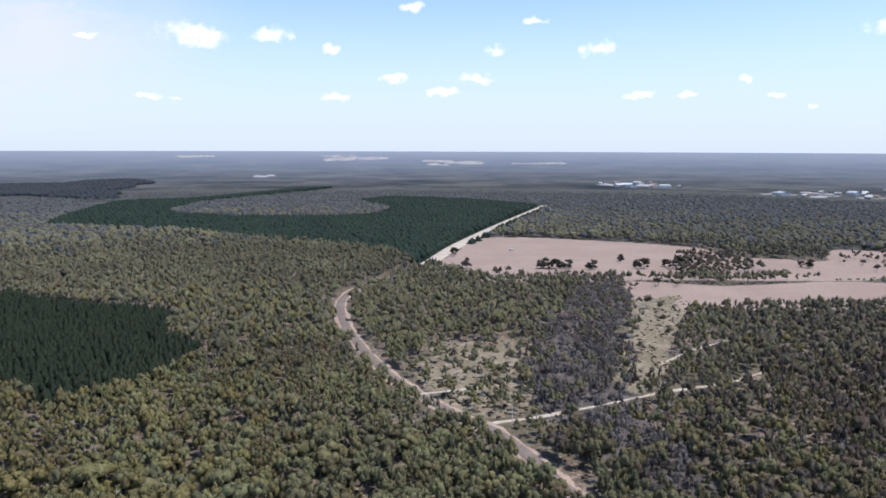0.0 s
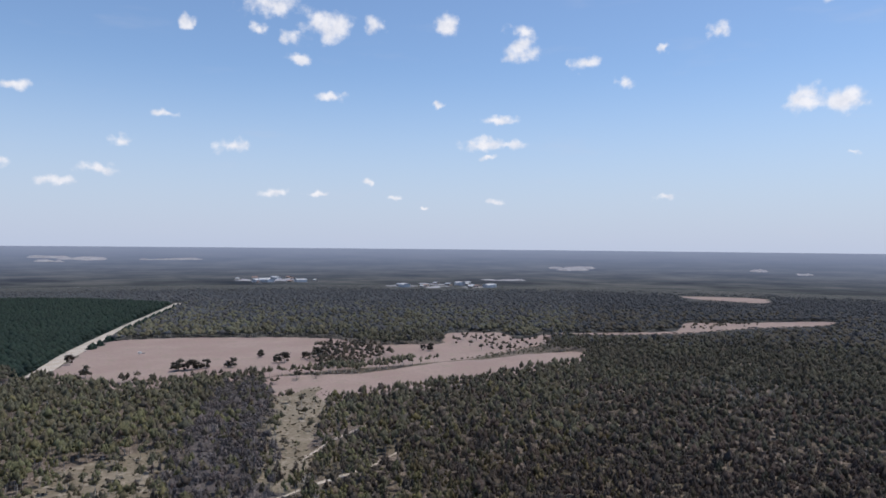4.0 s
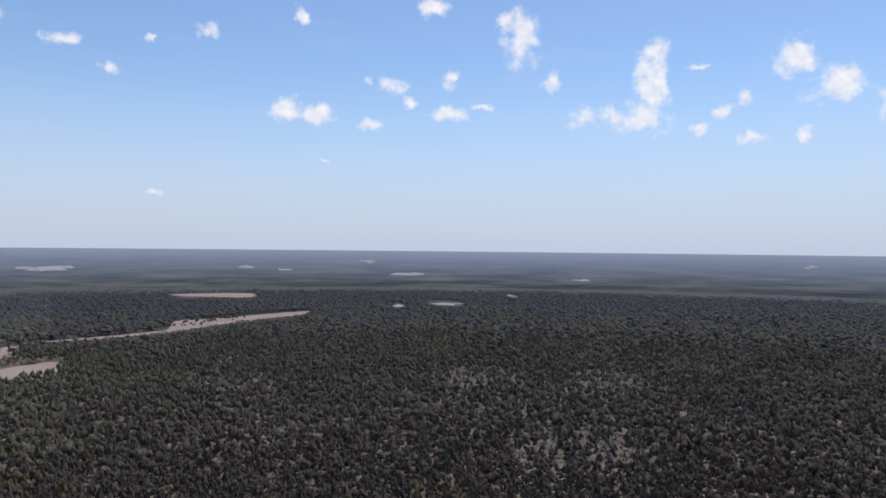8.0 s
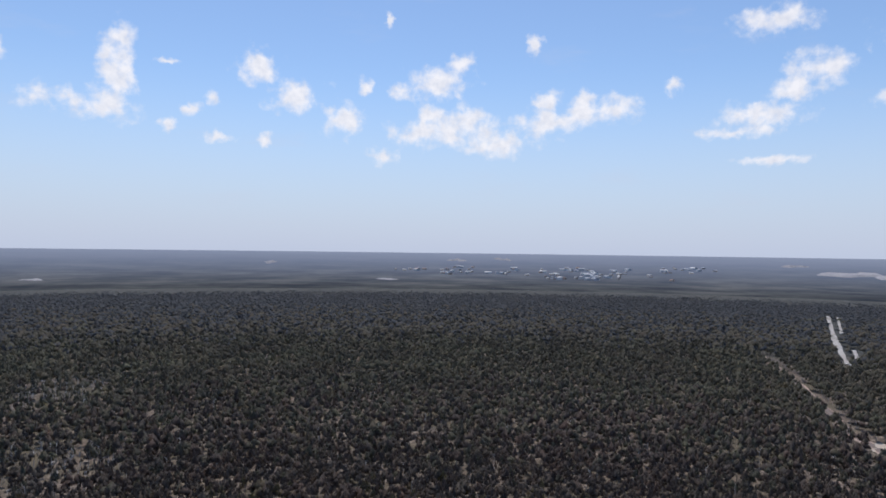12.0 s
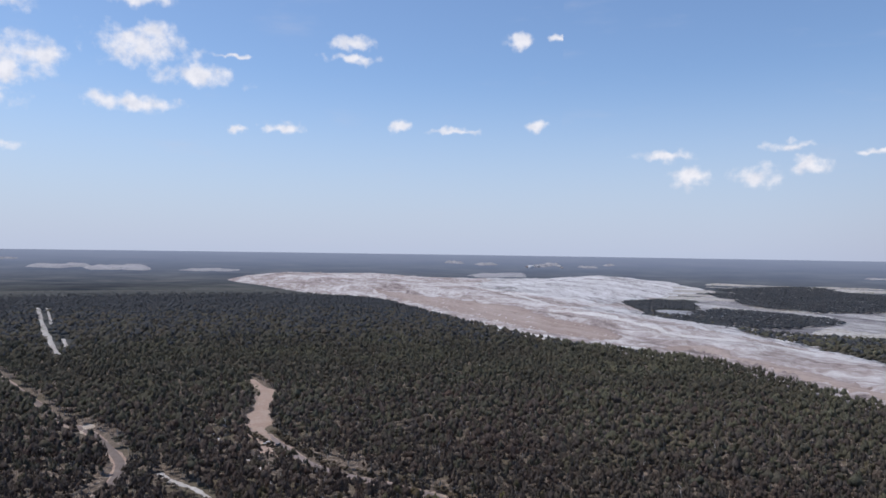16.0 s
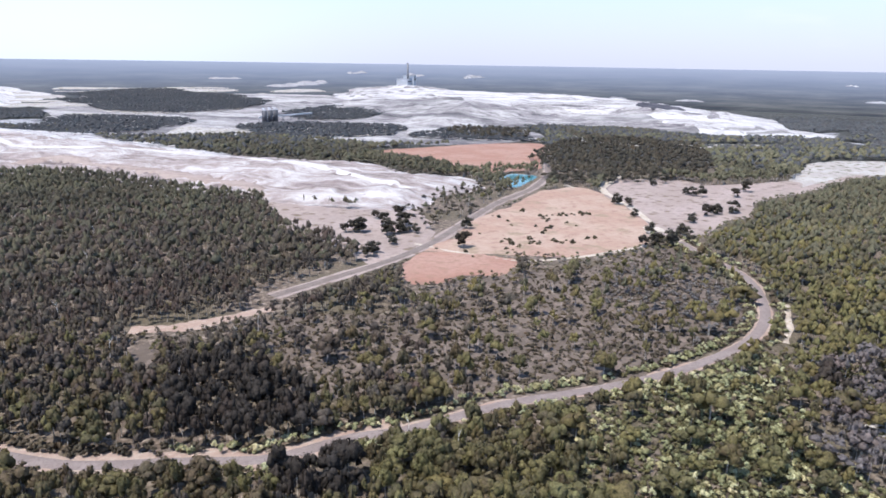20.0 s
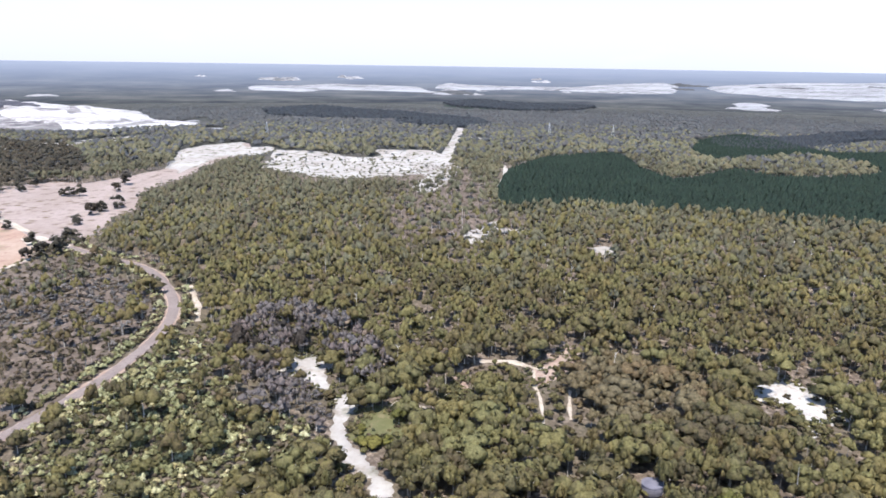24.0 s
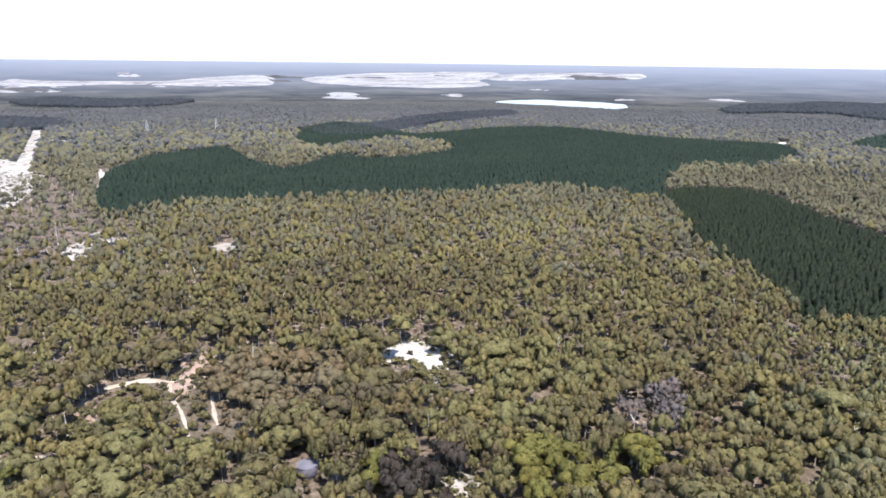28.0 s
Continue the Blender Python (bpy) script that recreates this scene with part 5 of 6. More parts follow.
class Shape:
    """Triangles of one plant, one unit wide and high, with the rounded normals of its foliage masses."""

    def __init__(self):
        self.v, self.n, self.f, self.slot = [], [], [], []

    def tri(self, a, b, c, na, nb, nc, slot=0):
        k = len(self.v)
        self.v.extend((a, b, c))
        self.n.extend((na, nb, nc))
        self.f.extend((k, k + 1, k + 2))
        self.slot.append(slot)


def puff(sh, g, c, r, k, rings=1, flat=0.8):
    """One rounded foliage mass: an uneven cap of leaves, open below."""
    c = np.asarray(c, float)
    turn = g.uniform(0, 6.28)
    tip = c + np.array([g.uniform(-0.25, 0.25) * r, g.uniform(-0.25, 0.25) * r, r * flat])
    levels = ((1.0, -0.35, 0.0),) if rings == 1 else ((0.66, 0.45, 0.75), (1.05, -0.4, -0.1))
    prev = None
    for rr, zz, up in levels:
        ring, nn = [], []
        for i in range(k):
            a = turn + 6.283 * (i + g.uniform(-0.3, 0.3)) / k
            q = rr * r * g.uniform(0.78, 1.2)
            ring.append(c + np.array([q * math.cos(a), q * math.sin(a), zz * r * flat * g.uniform(0.6, 1.3)]))
            m = np.array([math.cos(a), math.sin(a), up + g.uniform(-0.25, 0.25)])
            nn.append(m / np.linalg.norm(m))
        for i in range(k):
            j = (i + 1) % k
            if prev is None:
                sh.tri(ring[i], ring[j], tip, nn[i], nn[j], np.array([0, 0, 1.0]))
            else:
                p, pn = prev
                sh.tri(ring[i], ring[j], p[i], nn[i], nn[j], pn[i])
                sh.tri(ring[j], p[j], p[i], nn[j], pn[j], pn[i])
        prev = (ring, nn)


def crown_shape(seed, puffs, k, rings=1, sprays=0, spray=0.09, low=0.5, lump=(0.17, 0.25), spread=1.0, trunk=True):
    """A crown of several foliage masses at uneven heights with loose leaf sprays round them, over a bare trunk."""
    g = np.random.default_rng(seed)
    sh = Shape()
    cs = []
    for i in range(puffs):
        a = i * 2.4 + g.uniform(0, 1)
        rr = 0.06 if i == 0 else g.uniform(0.17, 0.33) * spread
        cs.append((np.array([rr * math.cos(a), rr * math.sin(a), g.uniform(low, 0.78) if i else 0.80]), g.uniform(*lump)))
    for c, r in cs:
        puff(sh, g, c, r, k, rings)
    for i in range(sprays):
        c, r = cs[i % puffs]
        w = g.normal(size=3)
        w[2] = abs(w[2]) - 0.3
        w /= np.linalg.norm(w)
        q = c + w * r * g.uniform(0.85, 1.3) * np.array([1, 1, 0.85])
        t1 = np.cross(w, g.normal(size=3))
        t1 /= np.linalg.norm(t1) + 1e-9
        t2 = np.cross(w, t1) * 0.7 + w * g.uniform(-0.5, 0.5)
        z = spray * g.uniform(0.6, 1.3)
        m = w + g.normal(size=3) * 0.25
        m /= np.linalg.norm(m)
        sh.tri(q + t1 * z, q - t1 * z * 0.6 + t2 * z * 0.8, q - t1 * z * 0.5 - t2 * z * 0.8, m, m, m)
    if trunk:
        for i in range(3):
            a, b = i * 2.094, (i + 1) * 2.094
            na, nb = np.array([math.cos(a), math.sin(a), 0]), np.array([math.cos(b), math.sin(b), 0])
            sh.tri(na * 0.036 - (0, 0, 0.02), nb * 0.036 - (0, 0, 0.02), np.array([0.01, 0.0, 0.7]), na, nb, (na + nb) * 0.7, 1)
    return sh


def stand(name, label, category, x, y, width, height, shapes, mats, tint, z0=0.0):
    """A whole stand of trees as one mesh: each place takes one of the shapes, turned and sized."""
    n = len(x)
    which = rng.integers(0, len(shapes), n)
    V, F, T, S, D = [], [], [], [], []
    base = 0
    for i, sh in enumerate(shapes):
        k = np.flatnonzero(which == i)
        if not len(k):
            continue
        v = np.array(sh.v, np.float32)
        f = np.array(sh.f, np.int64)
        m = np.array(sh.n, np.float32)
        slot = sh.slot
        a = rng.uniform(0, 6.283, len(k)).astype(np.float32)
        ca, sa = np.cos(a)[:, None], np.sin(a)[:, None]
        w, h = width[k][:, None], height[k][:, None]
        vx = (v[None, :, 0] * ca - v[None, :, 1] * sa) * w + x[k][:, None]
        vy = (v[None, :, 0] * sa + v[None, :, 1] * ca) * w + y[k][:, None]
        vz = v[None, :, 2] * h + land(x[k], y[k])[:, None] + z0
        V.append(np.stack([vx, vy, vz], -1).reshape(-1, 3))
        D.append(np.stack([m[None, :, 0] * ca - m[None, :, 1] * sa, m[None, :, 0] * sa + m[None, :, 1] * ca, m[None, :, 2] + 0 * ca], -1).reshape(-1, 3))
        F.append((f[None, :] + (np.arange(len(k)) * len(v))[:, None] + base).ravel())
        T.append(np.repeat(tint[k], len(v)))
        S.append(np.tile(slot, len(k)))
        base += len(k) * len(v)
    me = mesh_of(name, np.concatenate(V), np.concatenate(F), 3, mats, np.concatenate(T), np.concatenate(S), shape=np.concatenate(D))
    return tagged(new(name, me), label, category, kind="stuff")


CLOSE = [crown_shape(20 + i, 7, 5, 2, 64, 0.075) for i in range(10)]
NEAR = [crown_shape(10 + i, 5, 5, 1, 10, 0.12) for i in range(8)]
MID = [crown_shape(30 + i, 2, 5, 1, 2, 0.2, lump=(0.26, 0.36), spread=0.8) for i in range(8)]
FAR = [crown_shape(50 + i, 1, 4, 1, 0, low=0.4, lump=(0.5, 0.62), trunk=False) for i in range(8)]
TWIGS = [crown_shape(70 + i, 6, 4, 1, 40, 0.08, lump=(0.13, 0.2)) for i in range(5)]


def sparse(x, y):
    """Share of trees that stand: thinner in the open scrub and the burnt strip."""
    p = np.ones(x.shape)
    for key, q in (("open_scrub", 0.26), ("layby", 0.22), ("belt_d", 0.12), ("brown_scrub", 0.3), ("thin_a", 0.5), ("thin_b", 0.5), ("thin_c", 0.5), ("thin_d", 0.55), ("thin_f", 0.45), ("open_pale", 0.1), ("pink_clear", 0.3), ("pink_clear_b", 0.3), ("burnt", 0.8), ("scrub_mid", 0.2), ("bloom", 0.07), ("bloom_c", 0.14), ("grey_wood", 0.9), ("grey_wood_b", 0.9), ("clear_a", 0.35), ("sand_edge", 0.4), ("sand_field", 0.28), ("sand_l", 0.2), ("sand_r", 0.2)):
        p[depth_in(x, y, smooth(PLAN[key])) > 0] = q
    return rng.uniform(0, 1, x.shape) < p


def in_groves(x, y):
    k = np.zeros(x.shape, bool)
    for key in ("grove_a", "grove_b", "grove_c", "grove_d"):
        k |= depth_in(x, y, smooth(PLAN[key])) > 0
    return k


def in_any(x, y, keys):
    k = np.zeros(x.shape, bool)
    for key in keys:
        k |= depth_in(x, y, smooth(PLAN[key])) + 5 * ripple(x, y, 12, 3) > 0
    return k


LIME = ("lime_a", "lime_b", "lime_c", "lime_d")


def special(x, y):
    return in_any(x, y, LIME + ("tan_wood",))


def olive_share(x, y):
    """The woods on the north-west side are broader-crowned, paler and more olive than the rest."""
    a = np.degrees(np.arctan2(-x, y))
    return np.clip((a + 20) / 70, 0, 1) * np.clip((155 - a) / 40, 0, 1)


def backlit_share(x, y):
    """The woods on the south and east side are coloured duller, greyer and darker, as if back-lit."""
    a = np.degrees(np.arctan2(-x, y))
    a = np.where(a > 60, a - 360, a)
    return np.clip((-a + 8) / 60, 0, 1) * np.clip((a + 236) / 26, 0, 1) * np.clip((np.hypot(x, y) - 170) / 180, 0.15, 1)


def green_share(x, y):
    """To the north the crowns are a cooler green."""
    a = np.degrees(np.arctan2(-x, y))
    return np.clip(1.25 - np.abs(a + 4) / 34, 0, 1)


def regional(x, y):
    a = np.degrees(np.arctan2(-x, y))
    return 0.17 * olive_share(x, y) + 0.08 * np.exp(-(a / 26) ** 2) + np.where((a < -40) & (a > -200), -0.02, 0.08)


for r_in, r_out, step, shp, wid, hei, nm in ((12, 150, 9.0, NEAR, (5, 8), (8, 11), "forest"), (150, 285, 4.5, CLOSE, (3.6, 5.8), (7, 12.5), "forest"), (285, 420, 4.5, NEAR, (3.6, 5.8), (7, 12.5), "forest"),
                                            (420, 900, 5.2, MID, (4.4, 6.8), (7, 12), "forest"), (900, 2000, 8.4, FAR, (6.5, 10), (6, 9), "far_forest")):
    # the kinds of growth pass into one another over a wide strip
    x, y = jitter_grid(r_in * 0.88 if r_in > 200 else r_in, r_out * 1.12 if r_in > 200 and r_out < 2000 else r_out, step)
    rr = np.hypot(x, y) * (1 + rng.uniform(-0.11, 0.11, x.shape) * (np.hypot(x, y) > 220))
    k = (rr >= r_in) & (rr < r_out)
    x, y = x[k], y[k]
    a = np.degrees(np.arctan2(-x, y))
    olive = olive_share(x, y)
    # broad crowns stand wider apart; under the turning point, out of every view, the wood is thin
    k = (rng.uniform(0, 1, x.shape) < 0.97 - (0.30 if r_in < 420 else 0.1) * olive) & ((np.hypot(x, y) > 300) | (a > -38) | (a < -168) | (rng.uniform(0, 1, x.shape) < 0.2))
    x, y = x[k], y[k]
    k = keep_forest(x, y)
    if r_in == 900:
        k &= ~in_far_clearing(x, y) & ((2000 - np.hypot(x, y)) / 260 > rng.uniform(0, 1, x.shape))
    x, y = x[k], y[k]
    k = sparse(x, y)
    x, y = x[k], y[k]
    n = len(x)
    size = np.clip(rng.normal(0.5, 0.25, n), 0, 1)
    grey = ((depth_in(x, y, smooth(PLAN["burnt"])) + 9 * ripple(x, y, 22, 1) > 0) & (rng.uniform(0, 1, n) < 0.72)) | ((depth_in(x, y, smooth(PLAN["grey_wood"])) > 0) & (rng.uniform(0, 1, n) < 0.8)) | (depth_in(x, y, smooth(PLAN["grey_wood_b"])) > 0) | (depth_in(x, y, smooth(PLAN["ash_patch"])) > 0)
    a = np.degrees(np.arctan2(-x, y))
    w = (wid[0] + (wid[1] - wid[0]) * size) * (1.0 + (0.45 if r_in < 420 else 0.15) * olive_share(x, y) * (r_in < 900))
    w *= np.clip(rng.lognormal(0, 0.42 if r_in == 150 else 0.32, n), 0.5, 2.3)
    h = hei[0] + (hei[1] - hei[0]) * np.clip(size + rng.normal(0, 0.2, n), 0, 1.2)
    # towards the distance the single crowns sink into one closed canopy
    h *= np.clip(1 - (np.hypot(x, y) - 900) / 1500, 0.2, 1)
    # low growth on the near side of the clearings
    low = np.zeros(n, bool)
    for k in (1.03, 1.06, 1.09):
        for key in ("white_sand", "pink_clear", "pink_clear_b", "pan_b", "lawn", "grey_pan", "small_pan", "small_clear", "red_field", "orange_field", "tank_spot", "sand_bit_a", "sand_bit_b", "sand_bit_c", "pan_c", "gravel_pad", "grey_field", "sand_r", "sand_l", "creek_bed", "creek_far", "field_b2", "sand_field"):
            low |= depth_in(x * k, y * k, smooth(PLAN[key])) > -1
        for key in ("pan_track", "small_t", "small_u", "side_t", "field_u", "side_loop", "power_cut", "power_cut_b", "power_cut_c", "sand_x", "sand_road", "white_trail", "small_w", "track_a", "track_c", "red_track", "haul", "road_w", "road_e"):
            p = smooth(PLAN[key], False, 4)
            b = (x > p[:, 0].min() - 60) & (x < p[:, 0].max() + 60) & (y > p[:, 1].min() - 60) & (y < p[:, 1].max() + 60)
            if b.any():
                low[np.flatnonzero(b)[line_distance(x[b] * k, y[b] * k, p, False) < (1.8 if key in ("track_a", "track_c") else 8 if key == "haul" and k < 1.05 else 4 if key not in ("road_w", "road_e") else 3.5 if k < 1.05 else 2.0 if k < 1.08 and key == "road_e" else 0)]] = True
    h = np.where(low, h * 0.3, h)
    w = np.where(low, w * 0.6, w)
    south = np.clip((-a - 60) / 60, 0, 1)
    t = (rng.uniform(0.08, 0.52, n) * (1 - 0.35 * south) if r_in < 420 else rng.uniform(0.16, 0.42, n) - 0.03 * south + 0.12 * olive_share(x, y) if r_in < 900 else rng.uniform(0.16, 0.36, n) + 0.2 * np.clip(1 - np.abs(a) / 55, 0, 1) + 0.38 * olive_share(x, y) - 0.24 * ((a < -40) & (a > -200))) + regional(x, y)
    if r_in == 150:
        # the nearest of them stand as single trees
        rr = np.hypot(x, y)
        close = np.flatnonzero((x < -30) & (rr > 172) & ~grey & ~in_groves(x, y) & ~special(x, y))
        close = close[np.argsort(rr[close])][:300]
        SINGLE = [(x[i], y[i], w[i], h[i]) for i in close]
        keep = np.ones(n, bool)
        keep[close] = False
        x, y, w, h, t, grey = x[keep], y[keep], w[keep], h[keep], t[keep], grey[keep]
    oak = in_groves(x, y) & ~grey & (r_in < 900)
    if oak.any():
        stand("sheoak_grove", "dark grove of she-oaks", "trees", x[oak], y[oak], w[oak], h[oak] * 1.1, shp, [M_OAK, M_BARK], t[oak])
        keep = ~oak
        x, y, w, h, t, grey = x[keep], y[keep], w[keep], h[keep], t[keep], grey[keep]
    if r_in == 150:
        for keys, leaf, what, label, tall in ((("tan_wood",), M_TAN, "tan_scrub", "dense brownish-orange scrub wood", 0.75), (LIME, M_LIME, "lime_trees", "bright yellow-green bushy trees", 0.9)):
            k = in_any(x, y, keys) & ~grey
            if k.any():
                stand(what, label, "trees", x[k], y[k], w[k] * 1.15, h[k] * tall, shp, [leaf, M_BARK], t[k])
                x, y, w, h, t, grey = x[~k], y[~k], w[~k], h[~k], t[~k], grey[~k]
    # with distance more trees take the leaves that have haze in their colour
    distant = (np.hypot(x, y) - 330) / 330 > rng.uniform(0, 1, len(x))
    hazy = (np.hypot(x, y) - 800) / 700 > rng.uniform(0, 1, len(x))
    dull = backlit_share(x, y) > rng.uniform(0.05, 1, len(x))
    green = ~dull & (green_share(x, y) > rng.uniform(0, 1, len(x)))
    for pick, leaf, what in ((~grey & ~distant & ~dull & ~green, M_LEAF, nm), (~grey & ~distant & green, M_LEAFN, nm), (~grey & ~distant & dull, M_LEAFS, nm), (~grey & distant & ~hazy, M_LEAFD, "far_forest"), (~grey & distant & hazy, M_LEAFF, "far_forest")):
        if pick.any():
            stand(what, "olive-green eucalypt forest with pale trunks" if leaf is M_LEAF else "cool green eucalypt forest with pale trunks" if leaf is M_LEAFN else "dull grey-brown eucalypt forest coloured as back-lit, with pale trunks" if leaf is M_LEAFS else "grey-green far eucalypt forest with haze in its leaf colour", "forest", x[pick], y[pick], w[pick], h[pick], shp, [leaf, M_BARK], t[pick])
    if grey.any():
        stand("burnt_trees", "grey leafless burnt trees", "trees", x[grey], y[grey], w[grey] * 1.0, h[grey], TWIGS, [M_DEAD, M_BARK], t[grey])

# bleached dead trunks that stand up out of the crowns
def stag_shape(seed):
    g = np.random.default_rng(seed)
    sh = Shape()

    def limb(a, b, r):
        d = b - a
        u = np.cross(d, (0.3, 0.9, 0.2))
        u /= np.linalg.norm(u)
        w = np.cross(d, u) / np.linalg.norm(d)
        for i in range(3):
            a0, a1 = i * 2.094, (i + 1) * 2.094
            n0, n1 = u * math.cos(a0) + w * math.sin(a0), u * math.cos(a1) + w * math.sin(a1)
            sh.tri(a + r * n0, a + r * n1, b, n0, n1, n0)
    top = np.array([g.uniform(-0.05, 0.05), g.uniform(-0.05, 0.05), 1.0])
    limb(np.array([0, 0, -0.02]), top, 0.045)
    for i in range(2):
        z = g.uniform(0.5, 0.85)
        a = g.uniform(0, 6.28)
        limb(top * z, top * z + np.array([math.cos(a) * 0.25, math.sin(a) * 0.25, 0.18]), 0.022)
    return sh


STAGS = [stag_shape(i) for i in range(6)]
x, y = jitter_grid(190, 720, 33.0)
k = keep_forest(x, y) & (rng.uniform(0, 1, x.shape) < 0.4) & ~in_any(x, y, ("scrub_mid", "bloom", "bloom_c", "open_scrub", "open_pale"))
x, y = x[k], y[k]
xt, yt = jitter_grid(330, 700, 8.5)
k = in_any(xt, yt, ("thin_a", "thin_b", "thin_c", "thin_d")) & (rng.uniform(0, 1, xt.shape) < 0.75)
x, y = np.concatenate([x, xt[k]]), np.concatenate([y, yt[k]])
stand("dead_trunks", "bleached dead trunks standing above the canopy", "trees", x, y, rng.uniform(6, 9, len(x)), rng.uniform(9, 12.5, len(x)), STAGS, [M_STAG], rng.uniform(0, 1, len(x)))

# belts of dark trees between the paddocks
for key, step in (("belt_a", 7.0), ("belt_b", 7.0), ("belt_c", 8.0), ("belt_d", 6.0), ("belt_e", 9.0), ("dark_stand", 7.5), ("dark_rows", 9.0)):
    o = smooth(PLAN[key])
    lo, hi = o.min(0), o.max(0)
    gx, gy = np.meshgrid(np.arange(lo[0], hi[0], step), np.arange(lo[1], hi[1], step), indexing="ij")
    x = gx.ravel() + rng.uniform(-0.5, 0.5, gx.size) * step
    y = gy.ravel() + rng.uniform(-0.5, 0.5, gx.size) * step
    k = (depth_in(x, y, o) + (22 * ripple(x, y, 60, 1) if key == "dark_stand" else 6 * ripple(x, y, 25, 1)) > 0) & (rng.uniform(0, 1, x.shape) < (1.0 if key == "belt_a" else 0.3 if key in ("belt_b", "belt_c", "belt_d", "belt_e") else 0.85))
    x, y = x[k], y[k]
    n = len(x)
    stand("tree_belt", "dark belt of trees along the paddocks", "trees", x, y, rng.uniform(4.5, 8, n) * (1.5 if key[:4] == "dark" else 1), rng.uniform(5, 10.5, n) if key != "belt_d" else rng.uniform(2, 6, n), MID, [M_OAK2, M_BARK], rng.uniform(0.2, 1.1, n))

# low dark woods left standing on the mine ground
for key in "abcdefgh":
    o = smooth(PLAN["mine_wood_" + key])
    lo, hi = o.min(0), o.max(0)
    gx, gy = np.meshgrid(np.arange(lo[0], hi[0], 9.0), np.arange(lo[1], hi[1], 9.0), indexing="ij")
    x = gx.ravel() + rng.uniform(-0.5, 0.5, gx.size) * 9
    y = gy.ravel() + rng.uniform(-0.5, 0.5, gx.size) * 9
    k = depth_in(x, y, o) + (26 * ripple(x, y, 70, 1) if key != "c" else 70 * ripple(x, y, 150, 4)) > 4
    x, y = x[k], y[k]
    n = len(x)
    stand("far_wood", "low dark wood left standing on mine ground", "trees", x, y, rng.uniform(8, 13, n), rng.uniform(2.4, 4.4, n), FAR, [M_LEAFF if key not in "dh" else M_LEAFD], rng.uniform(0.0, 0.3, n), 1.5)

# planted pines in rows
def pine_shape(seed, n):
    g = np.random.default_rng(seed)
    sh = Shape()
    for lev, (zz, rr) in enumerate(((0.1, 0.5), (0.45, 0.36))):
        top = np.array([0, 0, zz + 0.55])
        for i in range(n):
            a, b = 6.283 * i / n + lev, 6.283 * (i + 1) / n + lev
            na, nb = np.array([math.cos(a), math.sin(a), 0.25]), np.array([math.cos(b), math.sin(b), 0.25])
            sh.tri(np.array([rr * math.cos(a), rr * math.sin(a), zz + g.uniform(-.05, .05)]), np.array([rr * math.cos(b), rr * math.sin(b), zz]), top, na, nb, np.array([0, 0, 1.0]))
    return sh


PSH = [pine_shape(i, 4) for i in range(3)]
for key, step, row, ang in (("pine_near", 3.6, 4.6, 15), ("pine_mid", 4.4, 5.6, 15), ("pine_far", 7.5, 8.5, 30), ("pine_back", 12, 13, 30), ("pine_strip", 12, 13, 30), ("pine_band", 9, 10, 30), ("pine_e", 11, 12, 20), ("pine_f", 11, 12, 20), ("pine_g", 13, 14, 20)):
    o = smooth(PLAN[key])
    c = o.mean(0)
    R = np.abs(o - c).max() * 1.5
    n1, n2 = int(R / step), int(R / row)
    u, vv = np.meshgrid(np.arange(-n1, n1 + 1) * step, np.arange(-n2, n2 + 1) * row, indexing="ij")
    ca, sa = math.cos(radians(ang)), math.sin(radians(ang))
    x = c[0] + (u * ca - vv * sa).ravel() + rng.normal(0, 0.26 * step, u.size)
    y = c[1] + (u * sa + vv * ca).ravel() + rng.normal(0, 0.16 * row, u.size)
    # far stands: hazed needles; e, f and g are dark bands built as pines
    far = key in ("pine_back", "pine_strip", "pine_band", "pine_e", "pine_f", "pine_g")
    k = (depth_in(x, y, o) + far * 28 * ripple(x, y, 110, 2) > 1.5) & (line_distance(x, y, smooth(PLAN["straight"], False, 4), False) > 12)
    x, y = x[k], y[k]
    n = len(x)
    w = np.full(n, step * (1.8 if step > 5 else 1.5)) * rng.uniform(0.85, 1.1, n)
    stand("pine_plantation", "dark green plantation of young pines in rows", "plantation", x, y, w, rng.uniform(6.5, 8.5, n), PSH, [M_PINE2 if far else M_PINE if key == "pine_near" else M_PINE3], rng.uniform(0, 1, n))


# low heath: dry shrubs in the openings, pale flowering bushes by the road
LOW = [crown_shape(90 + i, 3, 5, 1, 8, 0.16, low=0.55, lump=(0.24, 0.34), trunk=False) for i in range(5)]
TUFT = [crown_shape(110 + i, 1, 5, 1, 3, 0.25, lump=(0.36, 0.46), trunk=False) for i in range(5)]
x, y = jitter_grid(165, 330, 3.6)
k = keep_forest(x, y) & (rng.uniform(0, 1, x.shape) < 0.75) & ((x < 0) | (y > 200))
x, y = x[k], y[k]
stand("undergrowth", "low olive undergrowth below the trees", "undergrowth", x, y, rng.uniform(1.4, 3.2, len(x)), rng.uniform(0.8, 2.4, len(x)), TUFT, [M_SHRUB], rng.uniform(0, 1, len(x)), -0.4)
